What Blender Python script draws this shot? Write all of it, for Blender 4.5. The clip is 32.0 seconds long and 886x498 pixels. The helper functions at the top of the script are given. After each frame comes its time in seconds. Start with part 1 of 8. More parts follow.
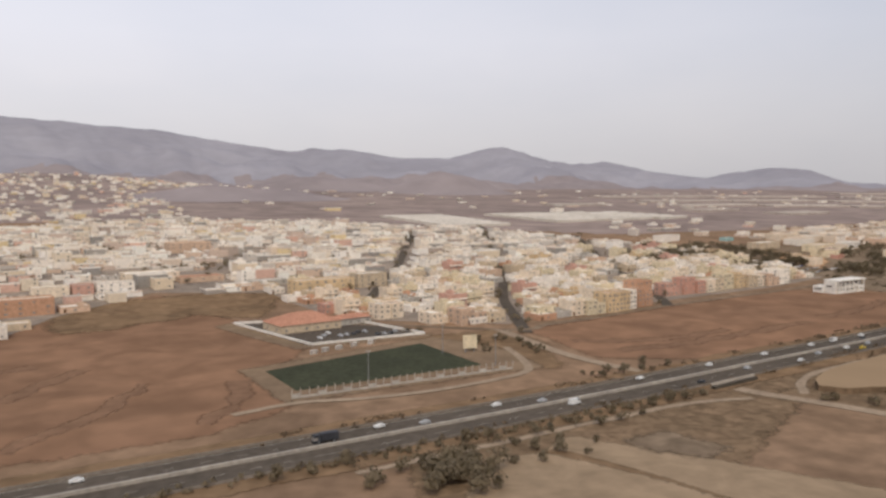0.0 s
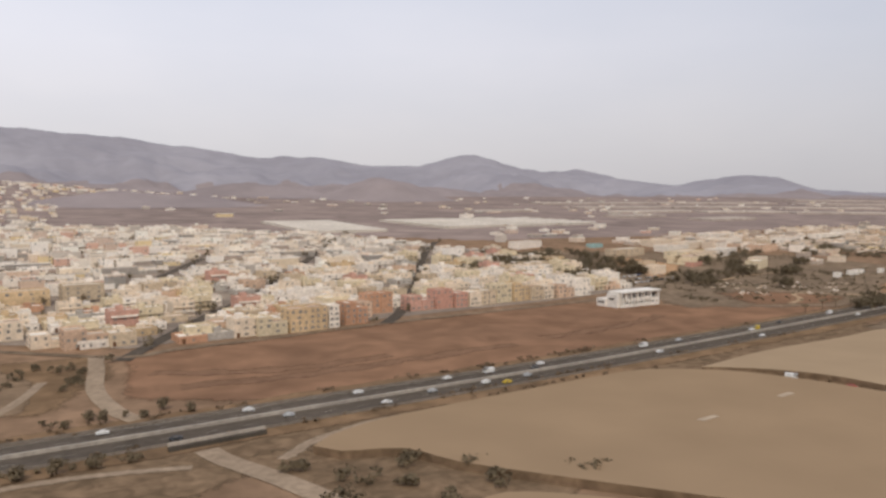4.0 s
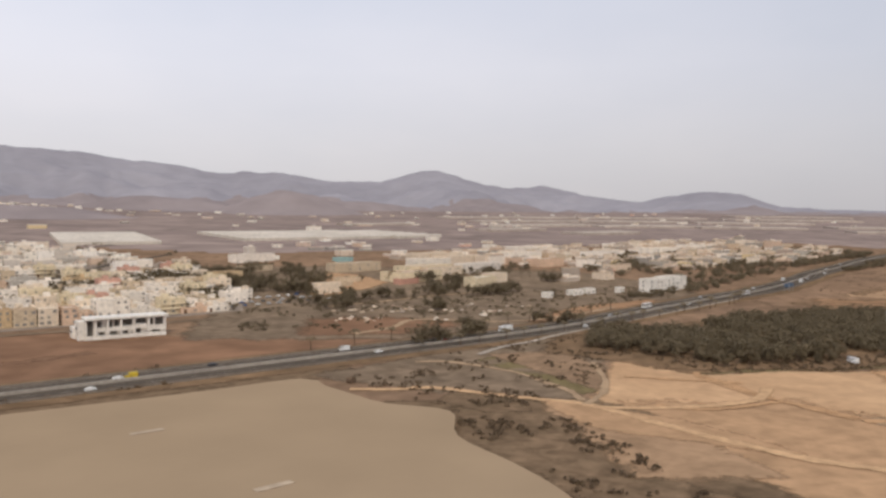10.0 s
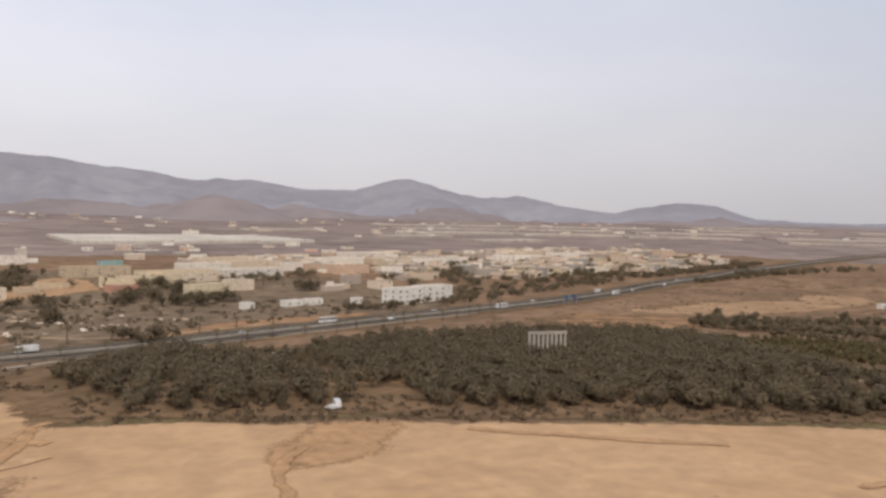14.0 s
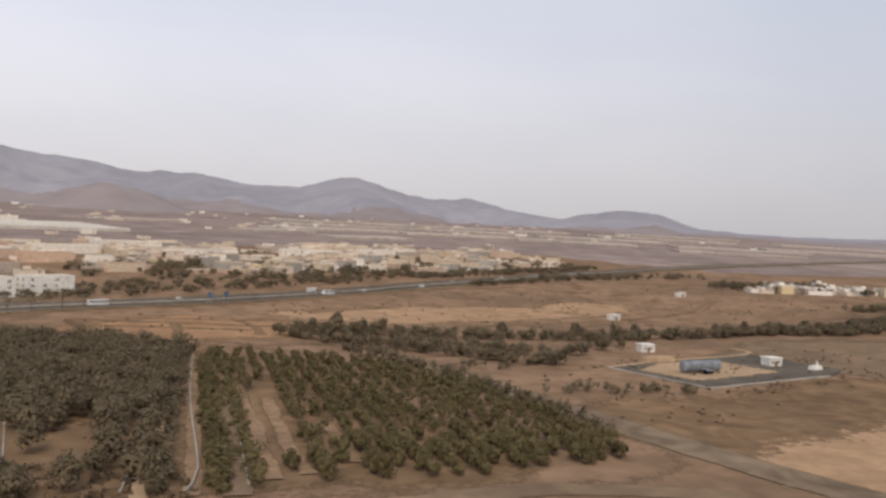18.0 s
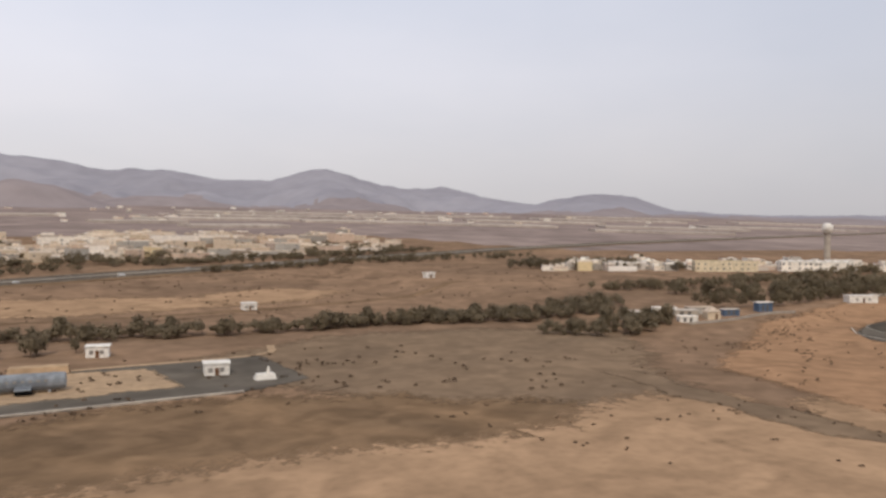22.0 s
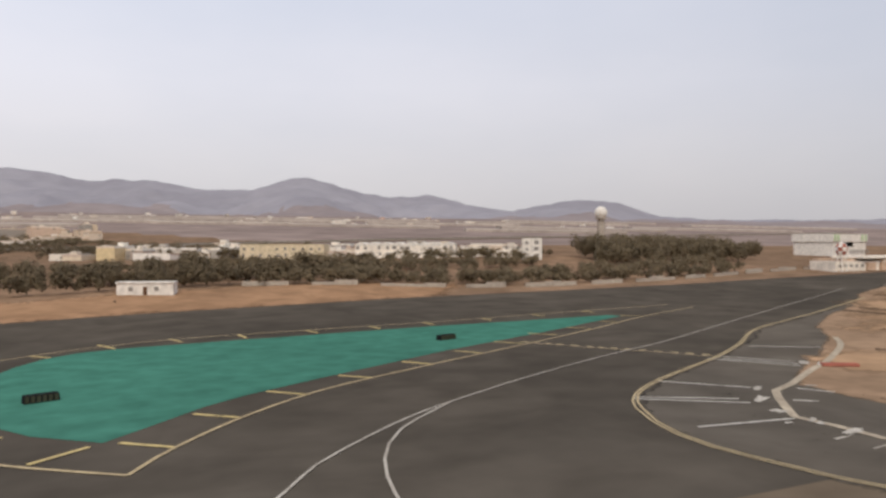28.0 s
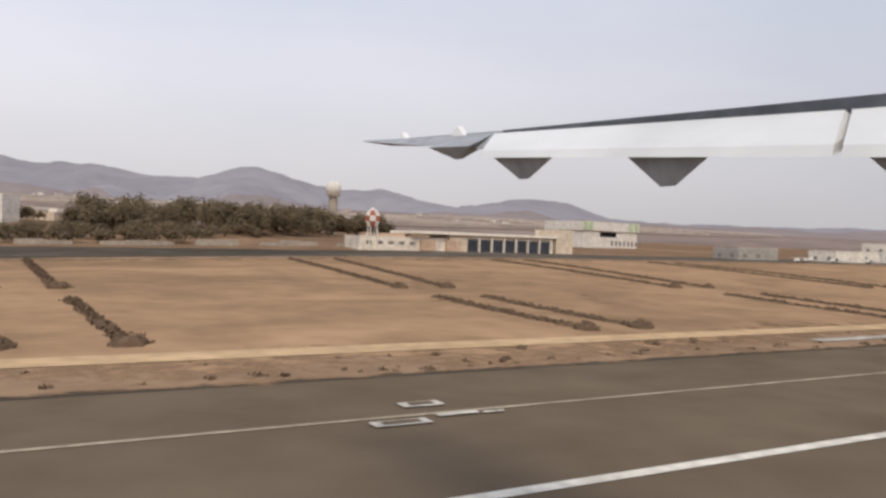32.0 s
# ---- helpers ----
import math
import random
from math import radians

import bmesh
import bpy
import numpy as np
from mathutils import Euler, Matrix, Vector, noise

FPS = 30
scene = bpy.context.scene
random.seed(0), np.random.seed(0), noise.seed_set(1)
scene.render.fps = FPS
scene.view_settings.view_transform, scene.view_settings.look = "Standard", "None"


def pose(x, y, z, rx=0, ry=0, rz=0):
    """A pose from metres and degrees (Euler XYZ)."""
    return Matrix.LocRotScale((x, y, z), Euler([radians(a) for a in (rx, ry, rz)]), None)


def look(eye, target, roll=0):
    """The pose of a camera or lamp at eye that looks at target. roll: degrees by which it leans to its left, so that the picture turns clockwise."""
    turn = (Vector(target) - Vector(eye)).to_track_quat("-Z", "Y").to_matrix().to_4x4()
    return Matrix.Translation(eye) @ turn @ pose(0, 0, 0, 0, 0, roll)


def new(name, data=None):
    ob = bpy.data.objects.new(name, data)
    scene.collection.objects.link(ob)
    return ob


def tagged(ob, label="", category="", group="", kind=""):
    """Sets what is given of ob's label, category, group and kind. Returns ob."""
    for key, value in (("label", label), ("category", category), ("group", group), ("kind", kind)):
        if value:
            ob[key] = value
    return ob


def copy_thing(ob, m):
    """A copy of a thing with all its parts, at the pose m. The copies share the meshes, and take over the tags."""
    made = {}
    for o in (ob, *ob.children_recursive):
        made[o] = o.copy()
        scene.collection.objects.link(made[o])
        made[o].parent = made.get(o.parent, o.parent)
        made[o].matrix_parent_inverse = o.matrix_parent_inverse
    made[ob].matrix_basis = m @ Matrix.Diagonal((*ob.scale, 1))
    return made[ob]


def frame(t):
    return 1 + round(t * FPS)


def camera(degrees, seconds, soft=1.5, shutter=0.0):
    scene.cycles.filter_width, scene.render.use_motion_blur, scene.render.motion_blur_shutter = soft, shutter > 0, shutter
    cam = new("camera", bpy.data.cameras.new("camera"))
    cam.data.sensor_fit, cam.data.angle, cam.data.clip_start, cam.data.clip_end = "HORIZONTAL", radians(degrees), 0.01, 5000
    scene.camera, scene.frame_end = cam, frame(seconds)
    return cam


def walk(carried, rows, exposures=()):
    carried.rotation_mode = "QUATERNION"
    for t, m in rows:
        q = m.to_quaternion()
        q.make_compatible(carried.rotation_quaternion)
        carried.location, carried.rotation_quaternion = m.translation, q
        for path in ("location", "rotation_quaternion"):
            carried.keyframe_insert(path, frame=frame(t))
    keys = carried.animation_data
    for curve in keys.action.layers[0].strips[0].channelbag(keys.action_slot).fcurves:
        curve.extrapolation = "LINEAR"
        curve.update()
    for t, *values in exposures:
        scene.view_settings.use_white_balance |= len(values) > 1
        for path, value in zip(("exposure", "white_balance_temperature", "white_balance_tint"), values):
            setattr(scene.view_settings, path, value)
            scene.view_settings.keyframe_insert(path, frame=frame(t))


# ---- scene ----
cam = camera(60.6, 32.0, 2.8)
PATH = [
    (0.0, (0.00, -0.00, 54.28), (42.31, 90.38, 47.88), -0.32),
    (0.5, (17.43, 0.18, 53.55), (60.90, 90.23, 52.13), -0.25),
    (1.0, (34.87, 0.36, 52.82), (78.52, 90.29, 50.37), 0.01),
    (1.5, (52.32, 0.53, 52.09), (96.99, 89.96, 49.39), 0.09),
    (2.0, (69.81, 0.70, 51.37), (113.68, 90.48, 47.41), -0.46),
    (2.5, (87.34, 0.87, 50.65), (130.52, 90.89, 45.08), -0.72),
    (3.0, (104.92, 1.02, 49.93), (147.72, 91.21, 44.00), -0.90),
    (3.5, (122.57, 1.17, 49.22), (165.76, 91.20, 43.88), -0.82),
    (5.5, (193.94, 1.63, 46.43), (236.72, 91.88, 41.43), 1.00),
    (6.0, (211.98, 1.71, 45.74), (254.52, 92.07, 40.73), 0.70),
    (6.5, (230.11, 1.77, 45.04), (272.54, 92.22, 40.68), 1.02),
    (7.0, (248.31, 1.82, 44.34), (290.94, 92.22, 40.98), 1.16),
    (7.5, (266.59, 1.85, 43.62), (309.57, 92.13, 42.07), 0.38),
    (8.0, (284.95, 1.87, 42.89), (326.89, 92.62, 40.94), 0.05),
    (8.5, (303.38, 1.86, 42.14), (344.74, 92.81, 37.98), -0.08),
    (9.0, (321.88, 1.84, 41.38), (365.46, 91.70, 36.32), 0.04),
    (9.5, (340.46, 1.80, 40.62), (384.97, 91.32, 38.28), 0.29),
    (10.0, (359.10, 1.75, 39.86), (403.10, 91.51, 37.00), -0.19),
    (10.5, (377.82, 1.69, 39.10), (421.71, 91.51, 36.70), -0.12),
    (11.0, (396.59, 1.61, 38.36), (440.25, 91.51, 34.82), 0.31),
    (11.5, (415.43, 1.52, 37.63), (458.33, 91.75, 33.37), 0.02),
    (12.0, (434.34, 1.42, 36.93), (477.02, 91.74, 32.47), 0.65),
    (12.5, (453.30, 1.32, 36.25), (496.22, 91.63, 34.95), 0.47),
    (13.0, (472.33, 1.20, 35.61), (516.98, 90.67, 35.04), 0.21),
    (13.5, (491.41, 1.08, 34.99), (537.11, 90.01, 33.09), 0.27),
    (14.0, (510.56, 0.95, 34.40), (554.89, 90.58, 32.95), 0.38),
    (14.5, (529.78, 0.82, 33.83), (575.92, 89.53, 32.57), 1.10),
    (16.5, (607.33, 0.27, 31.80), (654.94, 88.00, 25.69), 1.77),
    (17.0, (626.89, 0.13, 31.33), (674.07, 88.25, 28.30), 2.43),
    (17.5, (646.50, 0.00, 30.87), (693.25, 88.39, 29.72), 2.28),
    (18.0, (666.15, -0.12, 30.40), (713.97, 87.70, 29.40), 2.15),
    (18.5, (685.85, -0.23, 29.91), (733.11, 87.89, 29.84), 2.29),
    (19.0, (705.58, -0.34, 29.40), (753.01, 87.70, 29.52), 2.68),
    (19.5, (725.32, -0.42, 28.85), (772.35, 87.82, 30.37), 2.01),
    (20.0, (745.08, -0.49, 28.26), (793.52, 87.00, 29.24), 1.56),
    (20.5, (764.85, -0.53, 27.62), (812.09, 87.60, 28.63), 0.70),
    (21.0, (784.62, -0.56, 26.92), (832.97, 86.97, 27.22), 1.06),
    (21.5, (804.38, -0.57, 26.17), (853.68, 86.41, 24.08), 1.07),
    (22.0, (824.13, -0.57, 25.36), (871.91, 87.25, 23.17), 0.35),
    (22.5, (843.86, -0.56, 24.48), (893.74, 86.06, 21.42), 0.54),
    (23.0, (863.57, -0.53, 23.54), (912.84, 86.33, 18.44), 0.16),
    (23.5, (883.24, -0.50, 22.54), (930.98, 87.05, 15.12), 0.25),
    (24.0, (902.88, -0.47, 21.46), (949.41, 87.82, 15.15), -0.43),
    (24.5, (922.47, -0.43, 20.33), (968.61, 88.21, 16.44), -0.56),
    (26.5, (1000.33, -0.24, 15.33), (1042.58, 90.39, 15.50), -1.21),
    (27.0, (1019.68, -0.17, 14.22), (1062.07, 90.40, 14.10), -1.37),
    (27.5, (1039.11, -0.12, 13.14), (1082.95, 89.74, 14.56), -0.79),
    (28.0, (1058.49, -0.10, 12.08), (1103.65, 89.12, 11.41), -0.06),
    (28.5, (1077.82, -0.12, 11.08), (1122.62, 89.22, 7.50), -0.16),
    (29.0, (1097.13, -0.18, 10.15), (1143.19, 88.56, 8.34), 0.58),
    (29.5, (1116.33, -0.28, 9.26), (1160.95, 89.19, 7.25), 0.46),
    (30.0, (1135.50, -0.43, 8.42), (1182.40, 87.89, 7.41), 0.46),
    (30.5, (1154.63, -0.62, 7.61), (1201.78, 87.56, 8.25), 1.19),
    (31.0, (1173.66, -0.82, 6.80), (1221.56, 86.96, 7.50), 1.26),
    (31.5, (1192.69, -1.03, 6.11), (1241.46, 86.26, 7.07), 1.75),
    (32.0, (1211.67, -1.24, 5.44), (1259.59, 86.53, 4.55), 1.88),
]
walk(cam, [(t, look(eye, target, roll)) for t, eye, target, roll in PATH])
UNIT = 0.76  # metres to one unit of the plan below

# ---------------- sky, sun ----------------
SUN_EL, SUN_AZ = 48.0, 205.0
world = bpy.data.worlds.new("hazy_sky")
scene.world = world
world.use_nodes = True
wn, wl = world.node_tree.nodes, world.node_tree.links
wn.clear()
w_out = wn.new("ShaderNodeOutputWorld")
w_bg = wn.new("ShaderNodeBackground")
w_sky = wn.new("ShaderNodeTexSky")
w_sky.sky_type = "NISHITA"
w_sky.sun_disc = False
w_sky.sun_elevation, w_sky.sun_rotation = radians(SUN_EL), radians(SUN_AZ)
w_sky.dust_density, w_sky.air_density = 4.0, 1.2
w_sc = wn.new("ShaderNodeVectorMath")
w_sc.operation = "SCALE"
w_sc.inputs["Scale"].default_value = 0.09
wl.new(w_sky.outputs[0], w_sc.inputs[0])
w_tc = wn.new("ShaderNodeTexCoord")
w_sep = wn.new("ShaderNodeSeparateXYZ")
wl.new(w_tc.outputs["Generated"], w_sep.inputs[0])
w_ramp = wn.new("ShaderNodeValToRGB")
wl.new(w_sep.outputs["Z"], w_ramp.inputs[0])
cr = w_ramp.color_ramp
cr.elements[0].position, cr.elements[0].color = 0.0, (0.60, 0.57, 0.575, 1)
cr.elements[1].position, cr.elements[1].color = 1.0, (0.50, 0.56, 0.68, 1)
for pos, col in ((0.10, (0.665, 0.645, 0.67, 1)), (0.20, (0.70, 0.70, 0.76, 1)), (0.38, (0.64, 0.68, 0.79, 1))):
    e = cr.elements.new(pos)
    e.color = col
w_map = wn.new("ShaderNodeMapping")
w_map.inputs["Scale"].default_value = (1.3, 1.3, 3.4)
wl.new(w_tc.outputs["Generated"], w_map.inputs[0])
w_noi = wn.new("ShaderNodeTexNoise")
w_noi.inputs["Scale"].default_value, w_noi.inputs["Detail"].default_value = 1.3, 5.0
wl.new(w_map.outputs[0], w_noi.inputs["Vector"])
w_cr2 = wn.new("ShaderNodeValToRGB")
w_cr2.color_ramp.elements[0].position, w_cr2.color_ramp.elements[0].color = 0.35, (0.93, 0.945, 0.97, 1)
w_cr2.color_ramp.elements[1].position, w_cr2.color_ramp.elements[1].color = 0.68, (1.065, 1.05, 1.045, 1)
wl.new(w_noi.outputs["Fac"], w_cr2.inputs[0])
w_mul = wn.new("ShaderNodeMix")
w_mul.data_type, w_mul.blend_type = "RGBA", "MULTIPLY"
w_mul.inputs["Factor"].default_value = 1.0
wl.new(w_ramp.outputs[0], w_mul.inputs["A"])
wl.new(w_cr2.outputs[0], w_mul.inputs["B"])
w_mix = wn.new("ShaderNodeMix")
w_mix.data_type = "RGBA"
w_mix.inputs["Factor"].default_value = 0.88
wl.new(w_sc.outputs[0], w_mix.inputs["A"])
wl.new(w_mul.outputs["Result"], w_mix.inputs["B"])
wl.new(w_mix.outputs["Result"], w_bg.inputs["Color"])
w_glow = wn.new("ShaderNodeMapRange")
w_glow.inputs["From Min"].default_value, w_glow.inputs["From Max"].default_value = -0.1, 0.85
w_glow.inputs["To Min"].default_value, w_glow.inputs["To Max"].default_value = 1.19, 1.01
wl.new(w_sep.outputs["X"], w_glow.inputs["Value"])
wl.new(w_glow.outputs[0], w_bg.inputs["Strength"])
wl.new(w_bg.outputs[0], w_out.inputs[0])

sun_data = bpy.data.lights.new("sun", "SUN")
sun_data.energy, sun_data.angle, sun_data.color = 1.8, radians(20), (1.0, 0.90, 0.74)
sun = new("sun", sun_data)
az, el = radians(SUN_AZ), radians(SUN_EL)
sun_from = Vector((math.sin(az) * math.cos(el), math.cos(az) * math.cos(el), math.sin(el)))
sun.matrix_world = look(sun_from * 900, (0, 0, 0))


# ---------------- materials ----------------
def mat(name, col, col2=None, scale=0.05, rough=0.9, fine=1.0, bump=0.0, spec=0.0, metal=0.0, jitter=0.0, stretch=(1, 1, 1), dist=0.0, blot=0.0, feather=False, grain=1.0, worn=0.0, leaf=0.0):
    """Two-scale noise material in metres. col2: second colour of the broad patches; jitter: change from object to object."""
    m = bpy.data.materials.new(name)
    m.use_nodes = True
    nt, ln = m.node_tree.nodes, m.node_tree.links
    b = nt["Principled BSDF"]
    b.inputs["Roughness"].default_value = rough
    b.inputs["Specular IOR Level"].default_value = spec
    b.inputs["Metallic"].default_value = metal
    geo = nt.new("ShaderNodeNewGeometry")
    mp = nt.new("ShaderNodeMapping")
    mp.inputs["Scale"].default_value = stretch
    ln.new(geo.outputs["Position"], mp.inputs[0])
    n1 = nt.new("ShaderNodeTexNoise")
    n1.inputs["Scale"].default_value, n1.inputs["Detail"].default_value = scale, 6.0
    n1.inputs["Roughness"].default_value, n1.inputs["Distortion"].default_value = 0.62, dist
    ln.new(mp.outputs[0], n1.inputs["Vector"])
    rp = nt.new("ShaderNodeValToRGB")
    c2 = col2 or tuple(c * 0.78 for c in col)
    rp.color_ramp.elements[0].position, rp.color_ramp.elements[0].color = 0.36, (*c2, 1)
    rp.color_ramp.elements[1].position, rp.color_ramp.elements[1].color = 0.64, (*col, 1)
    ln.new(n1.outputs["Fac"], rp.inputs[0])
    n2 = nt.new("ShaderNodeTexNoise")
    n2.inputs["Scale"].default_value, n2.inputs["Detail"].default_value = fine, 4.0
    ln.new(mp.outputs[0], n2.inputs["Vector"])
    mr = nt.new("ShaderNodeMapRange")
    mr.inputs["From Min"].default_value, mr.inputs["From Max"].default_value = 0.3, 0.7
    mr.inputs["To Min"].default_value, mr.inputs["To Max"].default_value = 1 - 0.18 * grain, 1 + 0.16 * grain
    ln.new(n2.outputs["Fac"], mr.inputs["Value"])
    mu = nt.new("ShaderNodeMix")
    mu.data_type, mu.blend_type = "RGBA", "MULTIPLY"
    mu.inputs["Factor"].default_value = 1.0
    ln.new(rp.outputs[0], mu.inputs["A"])
    ln.new(mr.outputs[0], mu.inputs["B"])
    last = mu.outputs["Result"]
    if blot:
        n3 = nt.new("ShaderNodeTexNoise")
        n3.inputs["Scale"].default_value, n3.inputs["Detail"].default_value = scale * 3.7, 3.0
        n3.inputs["Distortion"].default_value = 1.2
        ln.new(geo.outputs["Position"], n3.inputs["Vector"])
        br = nt.new("ShaderNodeMapRange")
        br.inputs["From Min"].default_value, br.inputs["From Max"].default_value = 0.36, 0.62
        br.inputs["To Min"].default_value, br.inputs["To Max"].default_value = 1 - blot, 1 + blot * 0.35
        ln.new(n3.outputs["Fac"], br.inputs["Value"])
        mb = nt.new("ShaderNodeMix")
        mb.data_type, mb.blend_type = "RGBA", "MULTIPLY"
        mb.inputs["Factor"].default_value = 1.0
        ln.new(last, mb.inputs["A"])
        ln.new(br.outputs[0], mb.inputs["B"])
        last = mb.outputs["Result"]
    if jitter:
        oi = nt.new("ShaderNodeObjectInfo")
        hs = nt.new("ShaderNodeHueSaturation")
        jr = nt.new("ShaderNodeMapRange")
        jr.inputs["To Min"].default_value, jr.inputs["To Max"].default_value = 1 - jitter, 1 + jitter
        ln.new(oi.outputs["Random"], jr.inputs["Value"])
        ln.new(jr.outputs[0], hs.inputs["Value"])
        ln.new(last, hs.inputs["Color"])
        last = hs.outputs["Color"]
    ln.new(last, b.inputs["Base Color"])
    if feather:
        at = nt.new("ShaderNodeAttribute")
        at.attribute_name = "margin"
        n4 = nt.new("ShaderNodeTexNoise")
        n4.inputs["Scale"].default_value, n4.inputs["Detail"].default_value = 0.5, 8.0
        n4.inputs["Roughness"].default_value = 0.68
        ln.new(geo.outputs["Position"], n4.inputs["Vector"])
        ad = nt.new("ShaderNodeMath")
        ad.operation = "SUBTRACT"
        sp = nt.new("ShaderNodeMath")
        sp.operation = "MULTIPLY_ADD"
        sp.inputs[1].default_value, sp.inputs[2].default_value = 2.3, -0.65
        ln.new(n4.outputs["Fac"], sp.inputs[0])
        ln.new(sp.outputs[0], ad.inputs[0])
        ln.new(at.outputs["Fac"], ad.inputs[1])
        fr = nt.new("ShaderNodeMapRange")
        fr.inputs["From Min"].default_value, fr.inputs["From Max"].default_value = -0.40, 0.16
        ln.new(ad.outputs[0], fr.inputs["Value"])
        ln.new(fr.outputs[0], b.inputs["Alpha"])
    if worn:
        n5 = nt.new("ShaderNodeTexNoise")
        n5.inputs["Scale"].default_value, n5.inputs["Detail"].default_value = 0.8, 6.0
        n5.inputs["Roughness"].default_value = 0.7
        ln.new(geo.outputs["Position"], n5.inputs["Vector"])
        wr = nt.new("ShaderNodeMapRange")
        wr.inputs["From Min"].default_value, wr.inputs["From Max"].default_value = worn - 0.05, worn + 0.06
        ln.new(n5.outputs["Fac"], wr.inputs["Value"])
        ln.new(wr.outputs[0], b.inputs["Alpha"])
    if bump:
        bp = nt.new("ShaderNodeBump")
        bp.inputs["Strength"].default_value, bp.inputs["Distance"].default_value = 0.6, bump
        ln.new(n2.outputs["Fac"], bp.inputs["Height"])
        ln.new(bp.outputs[0], b.inputs["Normal"])
    if leaf:
        tl = nt.new("ShaderNodeBsdfTranslucent")
        mx = nt.new("ShaderNodeMixShader")
        mx.inputs[0].default_value = leaf
        ln.new(last, tl.inputs["Color"])
        ln.new(b.outputs[0], mx.inputs[1])
        ln.new(tl.outputs[0], mx.inputs[2])
        ln.new(mx.outputs[0], nt["Material Output"].inputs["Surface"])
    return m


def island_mat(name, cols, rough=0.9):
    """Colour drawn at random for each loose piece of a joined mesh."""
    m = bpy.data.materials.new(name)
    m.use_nodes = True
    nt, ln = m.node_tree.nodes, m.node_tree.links
    b = nt["Principled BSDF"]
    b.inputs["Roughness"].default_value = rough
    b.inputs["Specular IOR Level"].default_value = 0.15
    g = nt.new("ShaderNodeNewGeometry")
    rp = nt.new("ShaderNodeValToRGB")
    rp.color_ramp.interpolation = "CONSTANT"
    el_ = rp.color_ramp.elements
    el_[0].position, el_[0].color = 0, (*cols[0], 1)
    el_[1].position, el_[1].color = 1 / len(cols), (*cols[1], 1)
    for i_, c_ in enumerate(cols[2:], 2):
        e_ = el_.new(i_ / len(cols))
        e_.color = (*c_, 1)
    ln.new(g.outputs["Random Per Island"], rp.inputs[0])
    n = nt.new("ShaderNodeTexNoise")
    n.inputs["Scale"].default_value = 0.7
    ln.new(g.outputs["Position"], n.inputs["Vector"])
    mr = nt.new("ShaderNodeMapRange")
    mr.inputs["To Min"].default_value, mr.inputs["To Max"].default_value = 0.75, 1.2
    ln.new(n.outputs["Fac"], mr.inputs["Value"])
    mu = nt.new("ShaderNodeMix")
    mu.data_type, mu.blend_type = "RGBA", "MULTIPLY"
    mu.inputs["Factor"].default_value = 1.0
    ln.new(rp.outputs[0], mu.inputs["A"])
    ln.new(mr.outputs[0], mu.inputs["B"])
    ln.new(mu.outputs["Result"], b.inputs["Base Color"])
    return m


M = {}
M["ground"] = mat("dry_earth", (0.280, 0.178, 0.112), (0.210, 0.136, 0.088), 0.012, fine=0.22, dist=0.6, blot=0.2, feather=True)
M["earth"] = mat("bare_dry_earth", (0.280, 0.178, 0.112), (0.210, 0.136, 0.088), 0.012, fine=0.22, dist=0.6, blot=0.2)
M["soil_red"] = mat("ploughed_red_soil", (0.266, 0.150, 0.091), (0.212, 0.122, 0.076), 0.012, fine=0.12, dist=0.8, blot=0.18, feather=True, grain=0.6)
M["soil_dark"] = mat("dark_dry_scrub_soil", (0.240, 0.152, 0.088), (0.170, 0.111, 0.067), 0.03, fine=0.25, dist=1.0, blot=0.22, feather=True, grain=0.7)
M["net"] = mat("tan_shade_net", (0.345, 0.249, 0.159), (0.330, 0.238, 0.152), 0.02, fine=0.05, grain=0.3)
M["sand"] = mat("pale_sand", (0.545, 0.345, 0.198), (0.470, 0.292, 0.165), 0.025, fine=0.35, dist=0.8, blot=0.09, feather=True, grain=0.5)
M["sand_air"] = mat("airfield_sand", (0.410, 0.262, 0.157), (0.330, 0.211, 0.127), 0.022, fine=0.5, dist=0.7, blot=0.2, feather=True, grain=0.6)
M["sand_orange"] = mat("orange_sand", (0.365, 0.214, 0.122), (0.295, 0.175, 0.102), 0.03, fine=0.4, dist=0.7, blot=0.18, feather=True, grain=0.6)
M["stubble"] = mat("tan_stubble", (0.325, 0.232, 0.150), (0.275, 0.196, 0.127), 0.03, fine=0.3, dist=0.6, blot=0.12, feather=True, grain=0.5)
M["waste"] = mat("grey_weedy_ground", (0.248, 0.178, 0.120), (0.184, 0.134, 0.092), 0.03, fine=0.3, dist=1.0, blot=0.25, feather=True, grain=0.7)
# dark colour stands in for the shade inside openings and behind glazing
M["opening"] = mat("shaded_glazing", (0.12, 0.105, 0.09), (0.09, 0.08, 0.07), 0.5, rough=0.4, spec=0.3)
M["track"] = mat("dusty_track", (0.42, 0.290, 0.180), (0.33, 0.230, 0.146), 0.06, fine=0.6, feather=True)
M["asphalt"] = mat("road_asphalt", (0.112, 0.090, 0.071), (0.086, 0.070, 0.056), 0.03, rough=0.95, fine=0.5)
M["taxi"] = mat("taxiway_asphalt", (0.106, 0.089, 0.071), (0.080, 0.068, 0.055), 0.025, rough=0.95, fine=0.2, dist=0.6, blot=0.15, grain=0.7)
M["taxi_worn"] = mat("worn_pale_asphalt", (0.142, 0.119, 0.095), (0.114, 0.097, 0.079), 0.025, rough=0.95, fine=0.2, dist=0.6, blot=0.15, grain=0.7, feather=True)
M["gravel"] = mat("grey_gravel", (0.245, 0.168, 0.108), (0.190, 0.132, 0.087), 0.03, fine=0.4, dist=0.8, blot=0.15, feather=True, grain=0.6)
